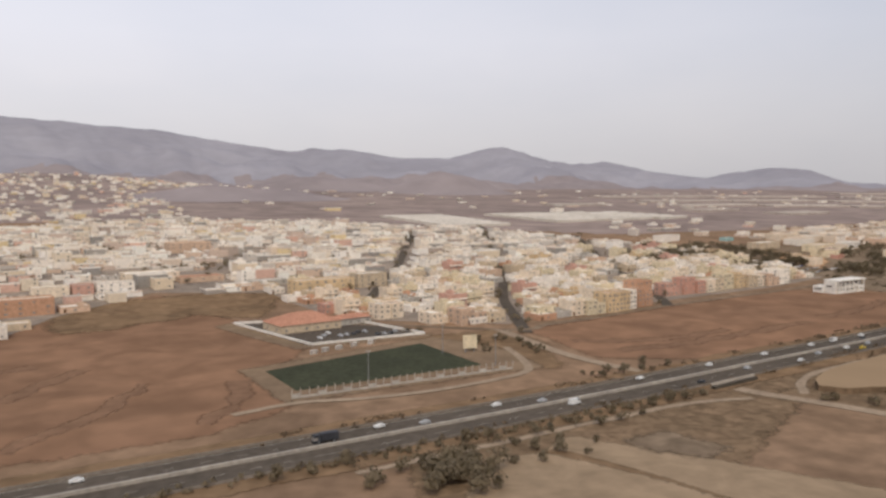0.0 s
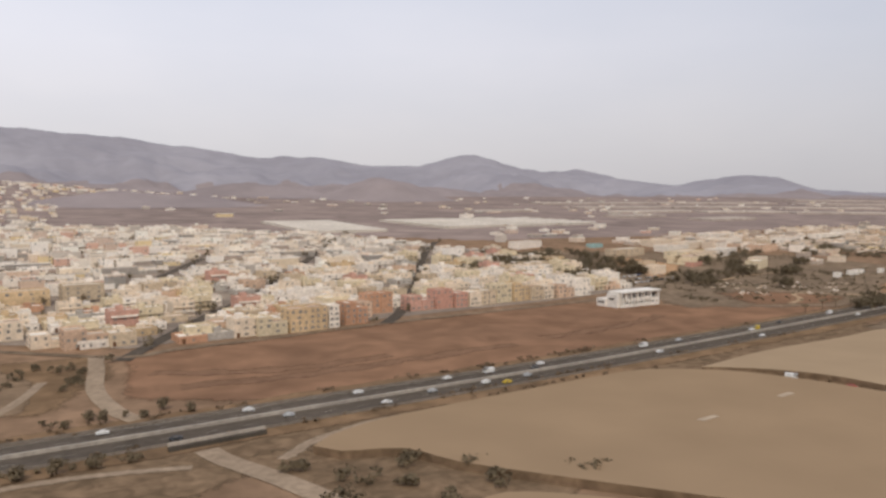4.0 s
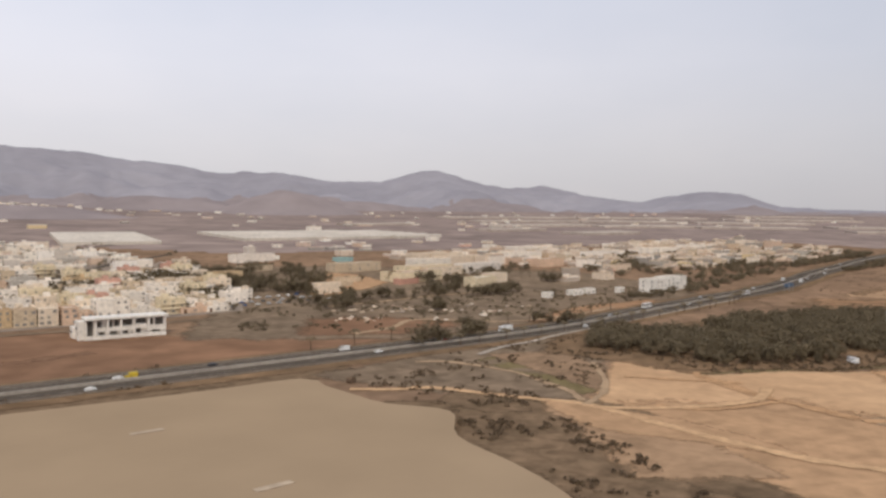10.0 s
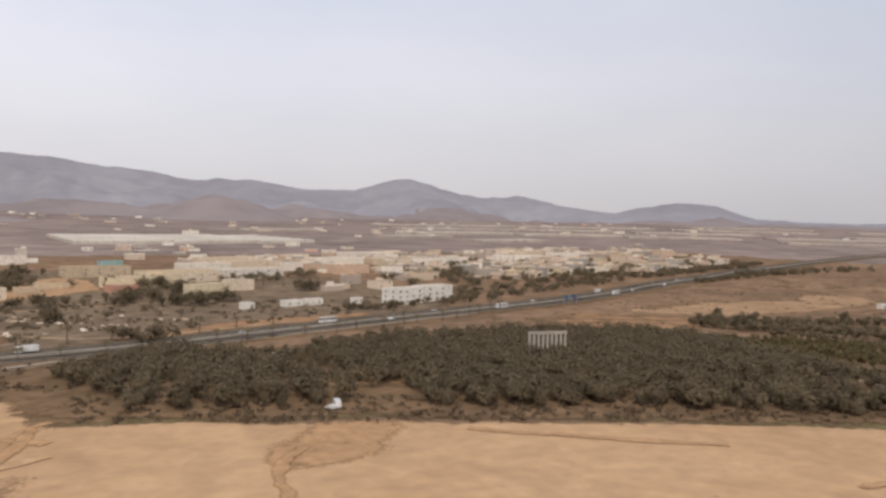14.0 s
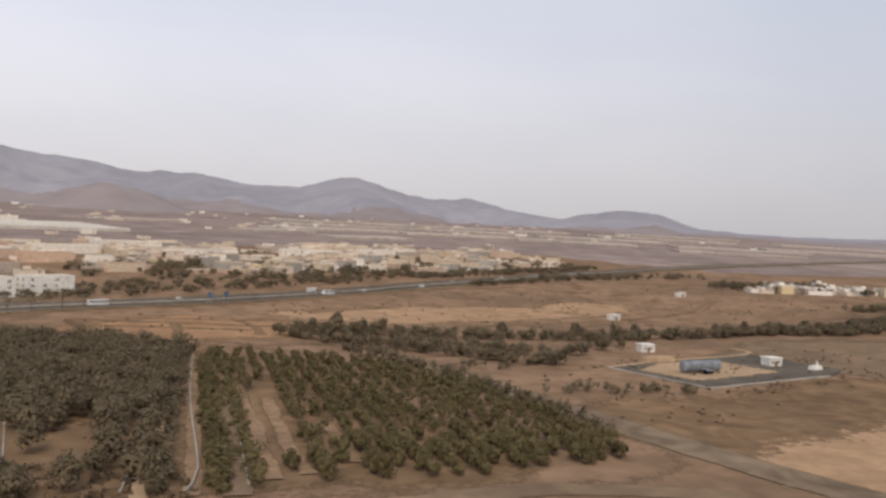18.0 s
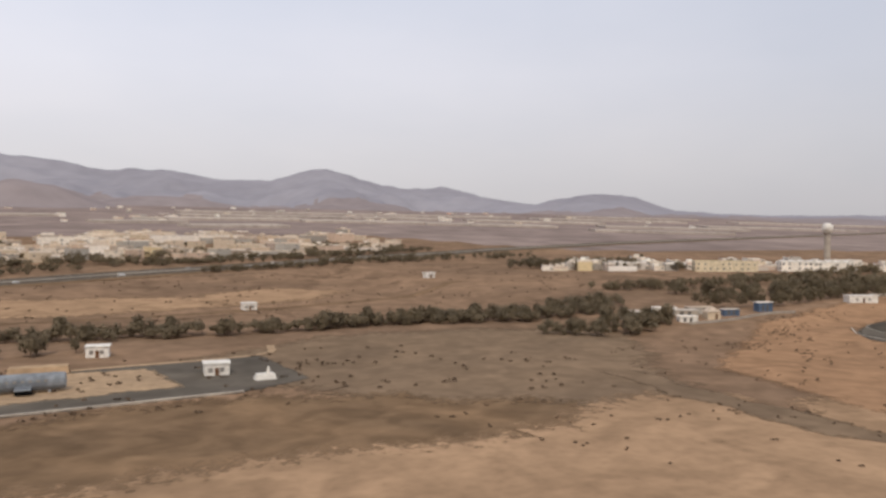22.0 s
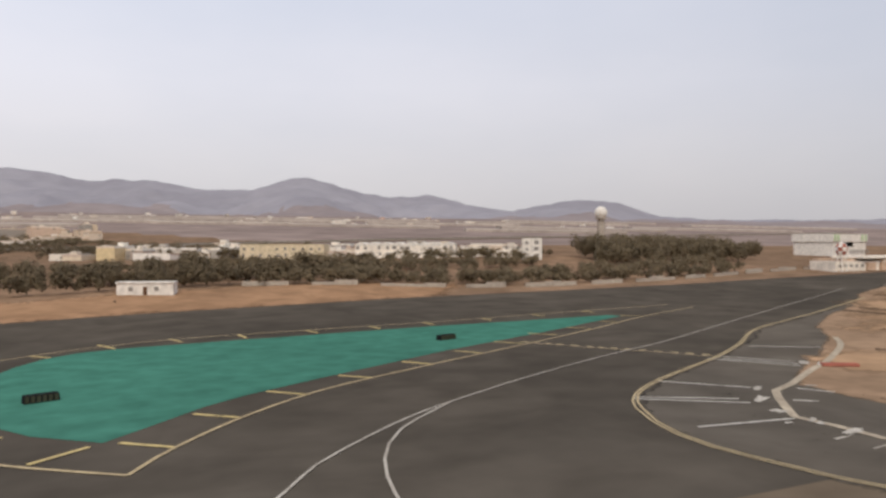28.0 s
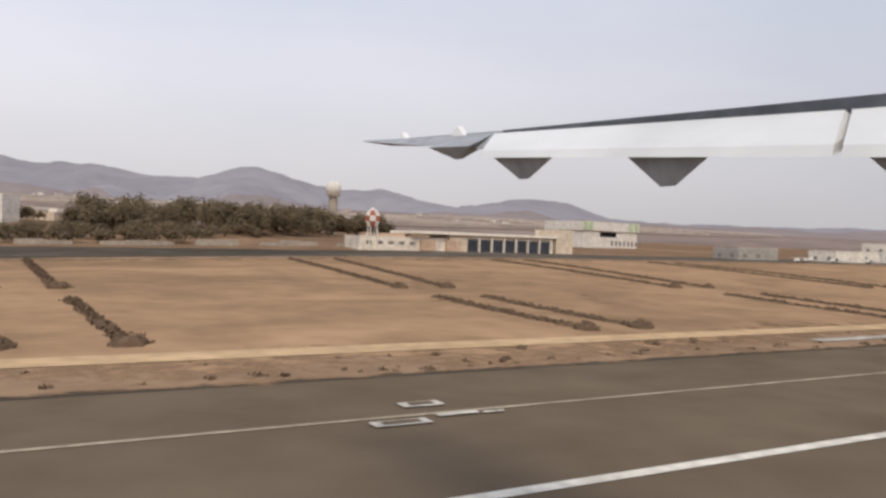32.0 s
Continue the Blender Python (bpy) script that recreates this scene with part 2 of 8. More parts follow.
M["white_paint"] = mat("worn_white_paint", (0.54, 0.49, 0.42), (0.34, 0.30, 0.25), 0.35, fine=2.0, dist=1.0, worn=0.33)
M["yellow_paint"] = mat("worn_yellow_paint", (0.56, 0.44, 0.26), (0.40, 0.31, 0.19), 0.35, fine=2.0, dist=1.0, worn=0.31)
M["bar_white"] = mat("white_patch_paint", (0.62, 0.57, 0.50), (0.48, 0.44, 0.38), 0.5, fine=2.0, dist=1.0, worn=0.34)
M["bar_paint"] = mat("yellow_bar_paint", (0.66, 0.51, 0.225), (0.50, 0.39, 0.19), 0.35, fine=2.0, dist=1.0, worn=0.36)
M["green_paint"] = mat("green_painted_asphalt", (0.064, 0.196, 0.142), (0.055, 0.166, 0.121), 0.04, fine=0.4)
M["concrete"] = mat("pale_concrete", (0.44, 0.38, 0.31), (0.35, 0.30, 0.25), 0.2, fine=1.5)
M["barrier"] = mat("barrier_concrete", (0.40, 0.35, 0.29), (0.31, 0.27, 0.23), 0.1, fine=1.0)
M["turf"] = mat("dark_green_turf", (0.060, 0.062, 0.040), (0.048, 0.050, 0.034), 0.06, fine=0.6)
M["grass"] = mat("dry_weedy_grass", (0.205, 0.158, 0.080), (0.155, 0.120, 0.062), 0.08, fine=0.7, feather=True)
# aerial haze is mixed into the base colours of mountains and hills
M["mount"] = mat("haze_tinted_rock", (0.318, 0.298, 0.318), (0.272, 0.254, 0.274), 0.0022, fine=0.012, dist=0.5, grain=0.3)
M["hill"] = mat("haze_tinted_brown_hill", (0.298, 0.248, 0.240), (0.248, 0.206, 0.200), 0.004, fine=0.02, dist=0.5, grain=0.4)
M["ghouse"] = mat("white_greenhouse_sheet", (0.62, 0.55, 0.47), (0.50, 0.44, 0.37), 0.02, fine=0.3)
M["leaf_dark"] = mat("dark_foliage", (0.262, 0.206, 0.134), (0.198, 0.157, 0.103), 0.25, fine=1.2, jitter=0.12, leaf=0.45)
M["leaf_olive"] = mat("olive_foliage", (0.232, 0.184, 0.092), (0.176, 0.141, 0.071), 0.25, fine=1.2, jitter=0.12, leaf=0.45)
M["leaf_brown"] = mat("dry_brown_shrub", (0.235, 0.168, 0.108), (0.180, 0.129, 0.084), 0.3, fine=1.2, jitter=0.2, leaf=0.45)
M["bark"] = mat("grey_brown_bark", (0.16, 0.11, 0.075), None, 0.8, fine=3.0)
# pane colour is set pale to imitate haze over the windows
M["glass"] = mat("haze_paled_glass", (0.30, 0.27, 0.24), (0.22, 0.20, 0.18), 0.3, rough=0.2, spec=0.4)
M["door"] = mat("brown_door_paint", (0.16, 0.085, 0.05), None, 0.5)
M["runway"] = mat("runway_asphalt", (0.172, 0.130, 0.091), (0.146, 0.111, 0.079), 0.03, rough=0.95, fine=0.3, dist=0.5, blot=0.1, grain=0.6)
M["net_brown"] = mat("brown_shade_net", (0.300, 0.207, 0.127), (0.286, 0.197, 0.121), 0.02, fine=0.05, grain=0.3)
M["ravine"] = mat("dry_ravine_scrub", (0.222, 0.148, 0.092), (0.155, 0.106, 0.066), 0.06, fine=0.4, dist=1.2, blot=0.25, feather=True)
M["furrow"] = mat("dark_red_furrow", (0.218, 0.126, 0.079), (0.182, 0.107, 0.068), 0.05, fine=0.3, feather=True)
# duller, darker sheet colour for the farther greenhouses
M["ghouse_far"] = mat("dull_greenhouse_sheet", (0.46, 0.385, 0.325), (0.36, 0.30, 0.255), 0.01, fine=0.1)
M["rail"] = mat("weathered_guard_rail", (0.24, 0.20, 0.165), (0.19, 0.16, 0.13), 0.1)
M["sand_rut"] = mat("worn_sand_rut", (0.47, 0.28, 0.15), (0.40, 0.24, 0.13), 0.1, fine=0.5, feather=True)
M["edge_paint"] = mat("worn_tan_edge_paint", (0.47, 0.39, 0.29), (0.34, 0.28, 0.21), 0.3, fine=2.0, dist=1.0, worn=0.33)
M["sand_track"] = mat("pale_worn_sand", (0.545, 0.348, 0.196), (0.475, 0.302, 0.170), 0.08, fine=0.5, feather=True)
M["leaf_hedge"] = mat("dry_hedge_twigs", (0.160, 0.108, 0.072), (0.118, 0.081, 0.055), 0.8, fine=4.0, dist=1.0)
M["path_sand"] = mat("pale_dusty_path", (0.58, 0.405, 0.240), (0.50, 0.345, 0.205), 0.15, fine=0.8, feather=True)
M["lane"] = mat("grey_dusty_lane", (0.335, 0.250, 0.175), (0.27, 0.20, 0.14), 0.1, fine=0.6, feather=True)
M["lane_pale"] = mat("pale_new_netting", (0.46, 0.36, 0.26), (0.40, 0.31, 0.225), 0.1, fine=0.6)
M["sand_mid"] = mat("brownish_sand", (0.47, 0.290, 0.165), (0.40, 0.248, 0.142), 0.03, fine=0.4, dist=1.0, blot=0.16, feather=True, grain=0.6)
M["sand_nose"] = mat("brown_weedy_sand", (0.300, 0.196, 0.122), (0.240, 0.158, 0.100), 0.05, fine=0.6, dist=1.0, blot=0.2, feather=True)
M["island_brown"] = mat("brown_weedy_island_sand", (0.335, 0.222, 0.142), (0.272, 0.180, 0.116), 0.03, fine=0.6, dist=1.0, blot=0.2, feather=True, grain=0.7)
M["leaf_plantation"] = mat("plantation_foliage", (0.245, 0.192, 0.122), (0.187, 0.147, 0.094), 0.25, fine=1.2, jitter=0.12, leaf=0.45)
M["fresh_paint"] = mat("fresh_white_paint", (0.74, 0.69, 0.60), (0.64, 0.59, 0.51), 0.5, fine=2.0)
M["tile"] = mat("orange_roof_tile", (0.47, 0.235, 0.155), (0.39, 0.195, 0.13), 0.2, fine=1.0)
M["black"] = mat("black_rubber", (0.022, 0.022, 0.022), (0.016, 0.016, 0.016), 0.5)
# earth of the far plain, paled and greyed to stand in for haze
M["plain"] = mat("haze_paled_plain", (0.310, 0.238, 0.206), (0.238, 0.182, 0.160), 0.004, fine=0.03, dist=1.0, blot=0.2, grain=0.6)
M["steel"] = mat("galvanised_steel", (0.34, 0.34, 0.34), (0.27, 0.27, 0.27), 0.3, rough=0.5, metal=0.4)
M["blue"] = mat("blue_painted_metal", (0.105, 0.142, 0.205), None, 0.3)
M["fusel"] = mat("blue_grey_weathered_metal", (0.27, 0.285, 0.30), (0.165, 0.175, 0.19), 0.4, rough=0.6)
M["white"] = mat("white_render", (0.76, 0.71, 0.64), (0.68, 0.63, 0.56), 0.15, fine=0.9)
M["red"] = mat("faded_red_paint", (0.42, 0.15, 0.105), (0.33, 0.12, 0.09), 0.6)
WALLS = [("white", (0.799, 0.713, 0.616)), ("cream", (0.734, 0.605, 0.464)), ("ivory", (0.820, 0.734, 0.626)), ("pale yellow", (0.668, 0.556, 0.385)),
         ("peach", (0.600, 0.425, 0.305)), ("teal", (0.30, 0.42, 0.40)), ("clay orange", (0.520, 0.300, 0.190)), ("brick pink", (0.515, 0.285, 0.215)), ("ochre", (0.590, 0.432, 0.262)), ("salmon pink", (0.560, 0.330, 0.255)), ("sand", (0.562, 0.443, 0.313)), ("grey", (0.454, 0.410, 0.356))]
for nm, c in WALLS:
    M["wall_" + nm] = mat(nm.replace(" ", "_") + "_render", c, tuple(v * 0.86 for v in c), 0.12, fine=0.8, jitter=0.10)
ROOFS = [("pale grey", (0.650, 0.571, 0.482)), ("terracotta", (0.520, 0.385, 0.295)), ("dusty tan", (0.605, 0.482, 0.370)), ("whitewashed", (0.820, 0.739, 0.638))]
for nm, c in ROOFS:
    M["roof_" + nm] = mat(nm.replace(" ", "_") + "_roof", c, tuple(v * 0.8 for v in c), 0.2, fine=1.0, jitter=0.10)

# ---------------- terrain height ----------------
GX = [300, 650, 900, 1020, 1280, 1420, 1600, 1700]
GY = [-400, 40, 60, 80, 120, 200, 260, 330, 400, 480, 560, 700, 800, 1000, 1500, 2500, 4600, 7000]
FAR = [58, 110, 150, 175]
GZ = [
    [1.5, 1.5, 1.5, 1.5, 1.5, 2, 3, 4.5, 5, 6, 11, 22, 26, 34] + FAR,
    [1.5, 1.5, 1.5, 1.5, 1.5, 1.5, 1.5, 2.5, 4, 6, 11, 22, 26, 34] + FAR,
    [0, 0, 0, 0, 0, 0.5, 1, 2, 3.5, 6, 11, 20, 25, 34] + FAR,
    [-2.5, -2.5, -2.5, -2.5, -2.5, -2.5, -2.5, -1, 1.5, 4, 9, 19, 25, 34] + FAR,
    [-2.5, -2.5, -2.5, -2.5, -2.5, -2.5, -2, -1, 1, 3, 8, 18, 24, 33] + FAR,
    [0, 0, 0, 0, 0, 0.5, 1, 2, 3, 5, 9, 18, 24, 33] + FAR,
    [0, 0, 0.5, 1.2, 2, 3.5, 4, 5, 7, 9, 12, 18, 24, 33] + FAR,
    [0, 0, 0.5, 1.2, 2.5, 4.2, 5, 6, 8, 10, 13, 19, 24, 33] + FAR]


BANK_X = [1260, 1290, 1470, 1530, 1680, 1770]
BANK_Y = [180, 210, 240, 300, 360, 480, 600]
BANK = [[0] * 7, [0, 2.6, 3.0, 4.6, 5.4, 4, 0], [0, 2.6, 3.0, 4.6, 5.4, 4, 0], [0, 0.3, 2, 6, 6, 4, 0], [0, 0, 1.5, 5, 5, 3, 0], [0] * 7]


def bank(x, y):
    """The rise behind the airfield."""
    cols = np.stack([np.interp(y, BANK_Y, r) for r in BANK])
    xi = np.clip(np.interp(x, BANK_X, np.arange(6)), 0, 4.9999)
    i = xi.astype(int)
    return np.take_along_axis(cols, i[None], 0)[0] * (1 - xi + i) + np.take_along_axis(cols, i[None] + 1, 0)[0] * (xi - i)


def gz(x, y):
    """Height of the bare ground."""
    x, y = np.asarray(x, float), np.asarray(y, float)
    cols = np.stack([np.interp(y, GY, r) for r in GZ])
    xi = np.clip(np.interp(x, GX, np.arange(len(GX))), 0, len(GX) - 1.0001)
    i = xi.astype(int)
    fr = xi - i
    z = np.take_along_axis(cols, i[None], 0)[0] * (1 - fr) + np.take_along_axis(cols, i[None] + 1, 0)[0] * fr
    z = z + bank(x, y)
    return z + 48 * np.exp(-((x + 150) / 480) ** 2 - ((y - 2450) / 460) ** 2)


def g1(x, y):
    return float(gz(np.array([x]), np.array([y]))[0])


# ---------------- helpers ----------------
def mesh_of(name, bm, material):
    me_ = bpy.data.meshes.new(name)
    bm.to_mesh(me_)
    bm.free()
    for m_ in (material if isinstance(material, (list, tuple)) else [material]):
        me_.materials.append(m_)
    return me_


def part(name, bm, material, parent=None, label=""):
    ob = new(name, mesh_of(name, bm, material))
    if parent:
        ob.parent = parent
    return tagged(ob, label) if label else ob


def raw(name, verts, faces, material, parent=None, mi=None):
    me_ = bpy.data.meshes.new(name)
    me_.from_pydata(verts, [], faces)
    for m_ in (material if isinstance(material, (list, tuple)) else [material]):
        me_.materials.append(m_)
    if mi is not None:
        me_.polygons.foreach_set("material_index", mi)
    ob = new(name, me_)
    if parent:
        ob.parent = parent
    return ob


def box(bm, x0, x1, y0, y1, z0, z1, taper=0.0, bev=0.0):
    vs = [bm.verts.new(p) for p in ((x0, y0, z0), (x1, y0, z0), (x1, y1, z0), (x0, y1, z0),
          (x0 + taper, y0 + taper, z1), (x1 - taper, y0 + taper, z1), (x1 - taper, y1 - taper, z1), (x0 + taper, y1 - taper, z1))]
    fs = [bm.faces.new([vs[i] for i in q]) for q in ((3, 2, 1, 0), (4, 5, 6, 7), (0, 1, 5, 4), (1, 2, 6, 5), (2, 3, 7, 6), (3, 0, 4, 7))]
    if bev:
        bmesh.ops.bevel(bm, geom=list({e for f_ in fs for e in f_.edges}), offset=bev, segments=1, affect="EDGES")
    return bm


def bx(*a, **k):
    return box(bmesh.new(), *a, **k)


def tube(bm, p, q, r0, r1, n=8, cap=True):
    p, q = Vector(p), Vector(q)
    rot = (q - p).to_track_quat("Z", "Y").to_matrix()
    a = [bm.verts.new(p + rot @ Vector((math.cos(t) * r0, math.sin(t) * r0, 0))) for t in [i * math.tau / n for i in range(n)]]
    b = [bm.verts.new(q + rot @ Vector((math.cos(t) * r1, math.sin(t) * r1, 0))) for t in [i * math.tau / n for i in range(n)]]
    for i in range(n):
        bm.faces.new((a[i], a[(i + 1) % n], b[(i + 1) % n], b[i]))
    if cap:
        bm.faces.new(b)
        bm.faces.new(a[::-1])
    return bm


def thing(name, x, y, rz=0.0, z=None, label="", category="", group="", kind=""):
    ob = new(name)
    ob.empty_display_size = 0.5
    ob.matrix_basis = pose(x, y, g1(x, y) if z is None else z, 0, 0, rz)
    return tagged(ob, label, category, group, kind)


def inside(x, y, poly):
    c, n = False, len(poly)
    for i in range(n):
        (x0, y0), (x1, y1) = poly[i], poly[i - 1]
        if (y0 > y) != (y1 > y) and x < (x1 - x0) * (y - y0) / (y1 - y0) + x0:
            c = not c
    return c


def smooth_line(pts, step):
    """Catmull-Rom through pts, cut to about step metres."""
    p = [Vector((*q, 0)) for q in pts]
    p = [p[0] * 2 - p[1]] + p + [p[-1] * 2 - p[-2]]
    out = []
    for i in range(1, len(p) - 2):
        n = max(1, int((p[i + 1] - p[i]).length / step))
        for k in range(n):
            t = k / n
            out.append(0.5 * (2 * p[i] + (p[i + 1] - p[i - 1]) * t + (2 * p[i - 1] - 5 * p[i] + 4 * p[i + 1] - p[i + 2]) * t * t
                              + (3 * p[i] - p[i - 1] - 3 * p[i + 1] + p[i + 2]) * t ** 3))
    return [(v.x, v.y) for v in out] + [tuple(pts[-1])]


level = {"n": 0, "r": 0}  # every patch and strip lies a few millimetres over the last


def ribbon(name, pts, width, off, material, parent=None, shift=0.0, step=12.0, thick=0.0, skip=None, ragged=0.0, lie=None):
    """A strip along pts that lies on the ground. thick: its height above it; skip=(on, off): dashes."""
    line = np.array(smooth_line(pts, step))
    d = np.gradient(line, axis=0)
    d /= np.linalg.norm(d, axis=1)[:, None] + 1e-9
    nrm = np.stack([-d[:, 1], d[:, 0]], 1)
    wob = np.array([noise.noise(Vector((p[0] / 11, p[1] / 11, 3))) * ragged * 1.6 for p in line])[:, None]
    wob2 = np.array([noise.noise(Vector((p[0] / 11, p[1] / 11, 8))) * ragged * 1.6 for p in line])[:, None]
    a, b = line + nrm * (shift - width / 2 + wob), line + nrm * (shift + width / 2 + wob2)
    n = len(line)
    if ragged and not thick:
        level["r"] += 1
        off = lie or 0.19 + 0.003 * (level["r"] % 8)
    za, zb = gz(a[:, 0], a[:, 1]) + off, gz(b[:, 0], b[:, 1]) + off
    if thick:
        za = zb = np.maximum(za, zb)
    v = [(*p, z) for p, z in zip(a, za + thick)] + [(*p, z) for p, z in zip(b, zb + thick)]
    keep = [i for i in range(n - 1) if not skip or (i % (skip[0] + skip[1])) < skip[0]]
    f = [(i, i + 1, n + i + 1, n + i) for i in keep]
    if thick:
        v += [(*p, z - 0.3) for p, z in zip(a, za)] + [(*p, z - 0.3) for p, z in zip(b, zb)]
        for i in keep:
            f += [(2 * n + i, 2 * n + i + 1, i + 1, i), (n + i, n + i + 1, 3 * n + i + 1, 3 * n + i)]
    fade = None
    if ragged and not thick:
        o1, o2 = a - nrm * (ragged + 0.5), b + nrm * (ragged + 0.5)
        v += [(*p, z) for p, z in zip(o1, gz(o1[:, 0], o1[:, 1]) + off - 0.01)] + [(*p, z) for p, z in zip(o2, gz(o2[:, 0], o2[:, 1]) + off - 0.01)]
        for i in keep:
            f += [(2 * n + i, 2 * n + i + 1, i + 1, i), (n + i, n + i + 1, 3 * n + i + 1, 3 * n + i)]
        fade = [0.0] * (2 * n) + [1.0] * (2 * n)
    ob = raw(name, v, f, material, parent)
    if fade:
        ob.data.attributes.new("margin", "FLOAT", "POINT").data.foreach_set("value", fade)
    return ob


def patch(name, poly, off, material, parent=None, cut=30.0, ragged=0.0, lift=0.35):
    """A flat polygon laid on the ground, cut up so that it follows it. ragged: unevenness of its outline in metres."""
    if ragged:
        q = []
        for i, p in enumerate(poly):
            a, b = Vector(p), Vector(poly[(i + 1) % len(poly)])
            n = max(1, int((b - a).length / max(2.2, ragged * 1.1)))
            for k in range(n):
                c = a.lerp(b, k / n)
                dx, dy = [sum(noise.noise(Vector((c.x / s, c.y / s, z_ + s))) * w_ for s, w_ in ((26, 1.5), (9, 1.0), (3.6, 0.7))) for z_ in (2.0, 9.0)]
                q.append((c.x + dx * ragged, c.y + dy * ragged))
        poly = q
    bm = bmesh.new()
    f = bm.faces.new([bm.verts.new((x, y, 0)) for x, y in poly])
    bmesh.ops.triangulate(bm, faces=[f])
    if ragged:
        lay = bm.verts.layers.float.new("margin")
        area = sum(a[0] * b[1] - b[0] * a[1] for a, b in zip(poly, poly[1:] + poly[:1]))
        sg, wd = (1 if area > 0 else -1), min(13.0, ragged * 3.0 + 0.6)
        ins, outs = [], []
        for i, p in enumerate(poly):
            a, b = poly[i - 3], poly[(i + 3) % len(poly)]
            tx, ty = b[0] - a[0], b[1] - a[1]
            ll = math.hypot(tx, ty) + 1e-6
            ins.append(bm.verts.new((p[0], p[1], 0)))
            o = bm.verts.new((p[0] + sg * ty / ll * wd, p[1] - sg * tx / ll * wd, 0))
            o[lay] = 1.0
            outs.append(o)
        for i in range(len(poly)):
            j = (i + 1) % len(poly)
            bm.faces.new((ins[i], ins[j], outs[j], outs[i]))
    xs, ys = [v.co.x for v in bm.verts], [v.co.y for v in bm.verts]
    for lo, hi, no in ((min(xs), max(xs), (1, 0, 0)), (min(ys), max(ys), (0, 1, 0))):
        for c in sorted(set(np.arange(math.ceil(lo / cut) * cut, hi, cut).tolist() + (GX if no[0] else GY))):
            if lo < c < hi:
                bmesh.ops.bisect_plane(bm, geom=bm.verts[:] + bm.edges[:] + bm.faces[:], plane_co=Vector(no) * c, plane_no=no)
    co = np.array([v.co[:2] for v in bm.verts])
    level["n"] += 1
    z = gz(co[:, 0], co[:, 1]) + (0.01 + 0.0035 * level["n"] if lift < 1 else off)
    for v, h in zip(bm.verts, z):
        v.co.z = h
    bm.normal_update()
    for f in bm.faces:
        if f.normal.z < 0:
            f.normal_flip()
    return part(name, bm, material, parent)


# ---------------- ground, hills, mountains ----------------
# ground faces inside this outline get the haze-paled colour
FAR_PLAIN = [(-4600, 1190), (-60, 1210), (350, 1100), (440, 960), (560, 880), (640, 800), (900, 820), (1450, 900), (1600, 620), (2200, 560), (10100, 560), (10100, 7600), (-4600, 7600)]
gxs = np.unique(np.concatenate([np.arange(-4500, 10001, 300), np.arange(-1200, 2200, 30), GX]))
gys = np.unique(np.concatenate([np.arange(-1500, 7501, 300), np.arange(0, 1500, 30), np.arange(1500, 3300, 60), GY[1:-4]]))
GXX, GYY = np.meshgrid(gxs, gys, indexing="ij")
GZZ = gz(GXX.ravel(), GYY.ravel())
nx, ny = len(gxs), len(gys)
ground = raw("ground", list(zip(GXX.ravel().tolist(), GYY.ravel().tolist(), GZZ.tolist())),
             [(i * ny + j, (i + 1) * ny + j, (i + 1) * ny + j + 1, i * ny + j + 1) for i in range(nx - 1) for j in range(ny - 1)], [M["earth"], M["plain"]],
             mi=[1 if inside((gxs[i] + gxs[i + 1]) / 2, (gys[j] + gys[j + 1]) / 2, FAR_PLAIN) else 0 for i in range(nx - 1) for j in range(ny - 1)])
tagged(ground, "dry reddish-brown open ground with bare patches", "ground", kind="structure")

# far ridge: height angle against bearing, seen from above the middle of the plain
MIDX = 790.0
RIDGE = [(-40, 5.0), (-25, 5.6), (-12, 5.8), (-5.5, 5.45), (-2.3, 5.25), (1.2, 4.85), (3.8, 4.65), (7.0, 3.98), (8.8, 4.22), (11.8, 4.1), (15.2, 3.55), (18.5, 3.62),
         (20.6, 4.2), (22.0, 4.52), (25.3, 3.7), (28.4, 3.0), (30.9, 3.28), (34.6, 2.4), (38.0, 1.95), (40.2, 2.4), (42.0, 2.72), (45.0, 2.5), (47.8, 1.5), (53, 1.15), (80, 1.05)]
RB, RE = [r[0] for r in RIDGE], [r[1] for r in RIDGE]


RR = [(-40, 6900), (4, 6900), (12, 6300), (22, 5570), (31, 5950), (37, 5400), (42, 4980), (53, 5200), (80, 5200)]


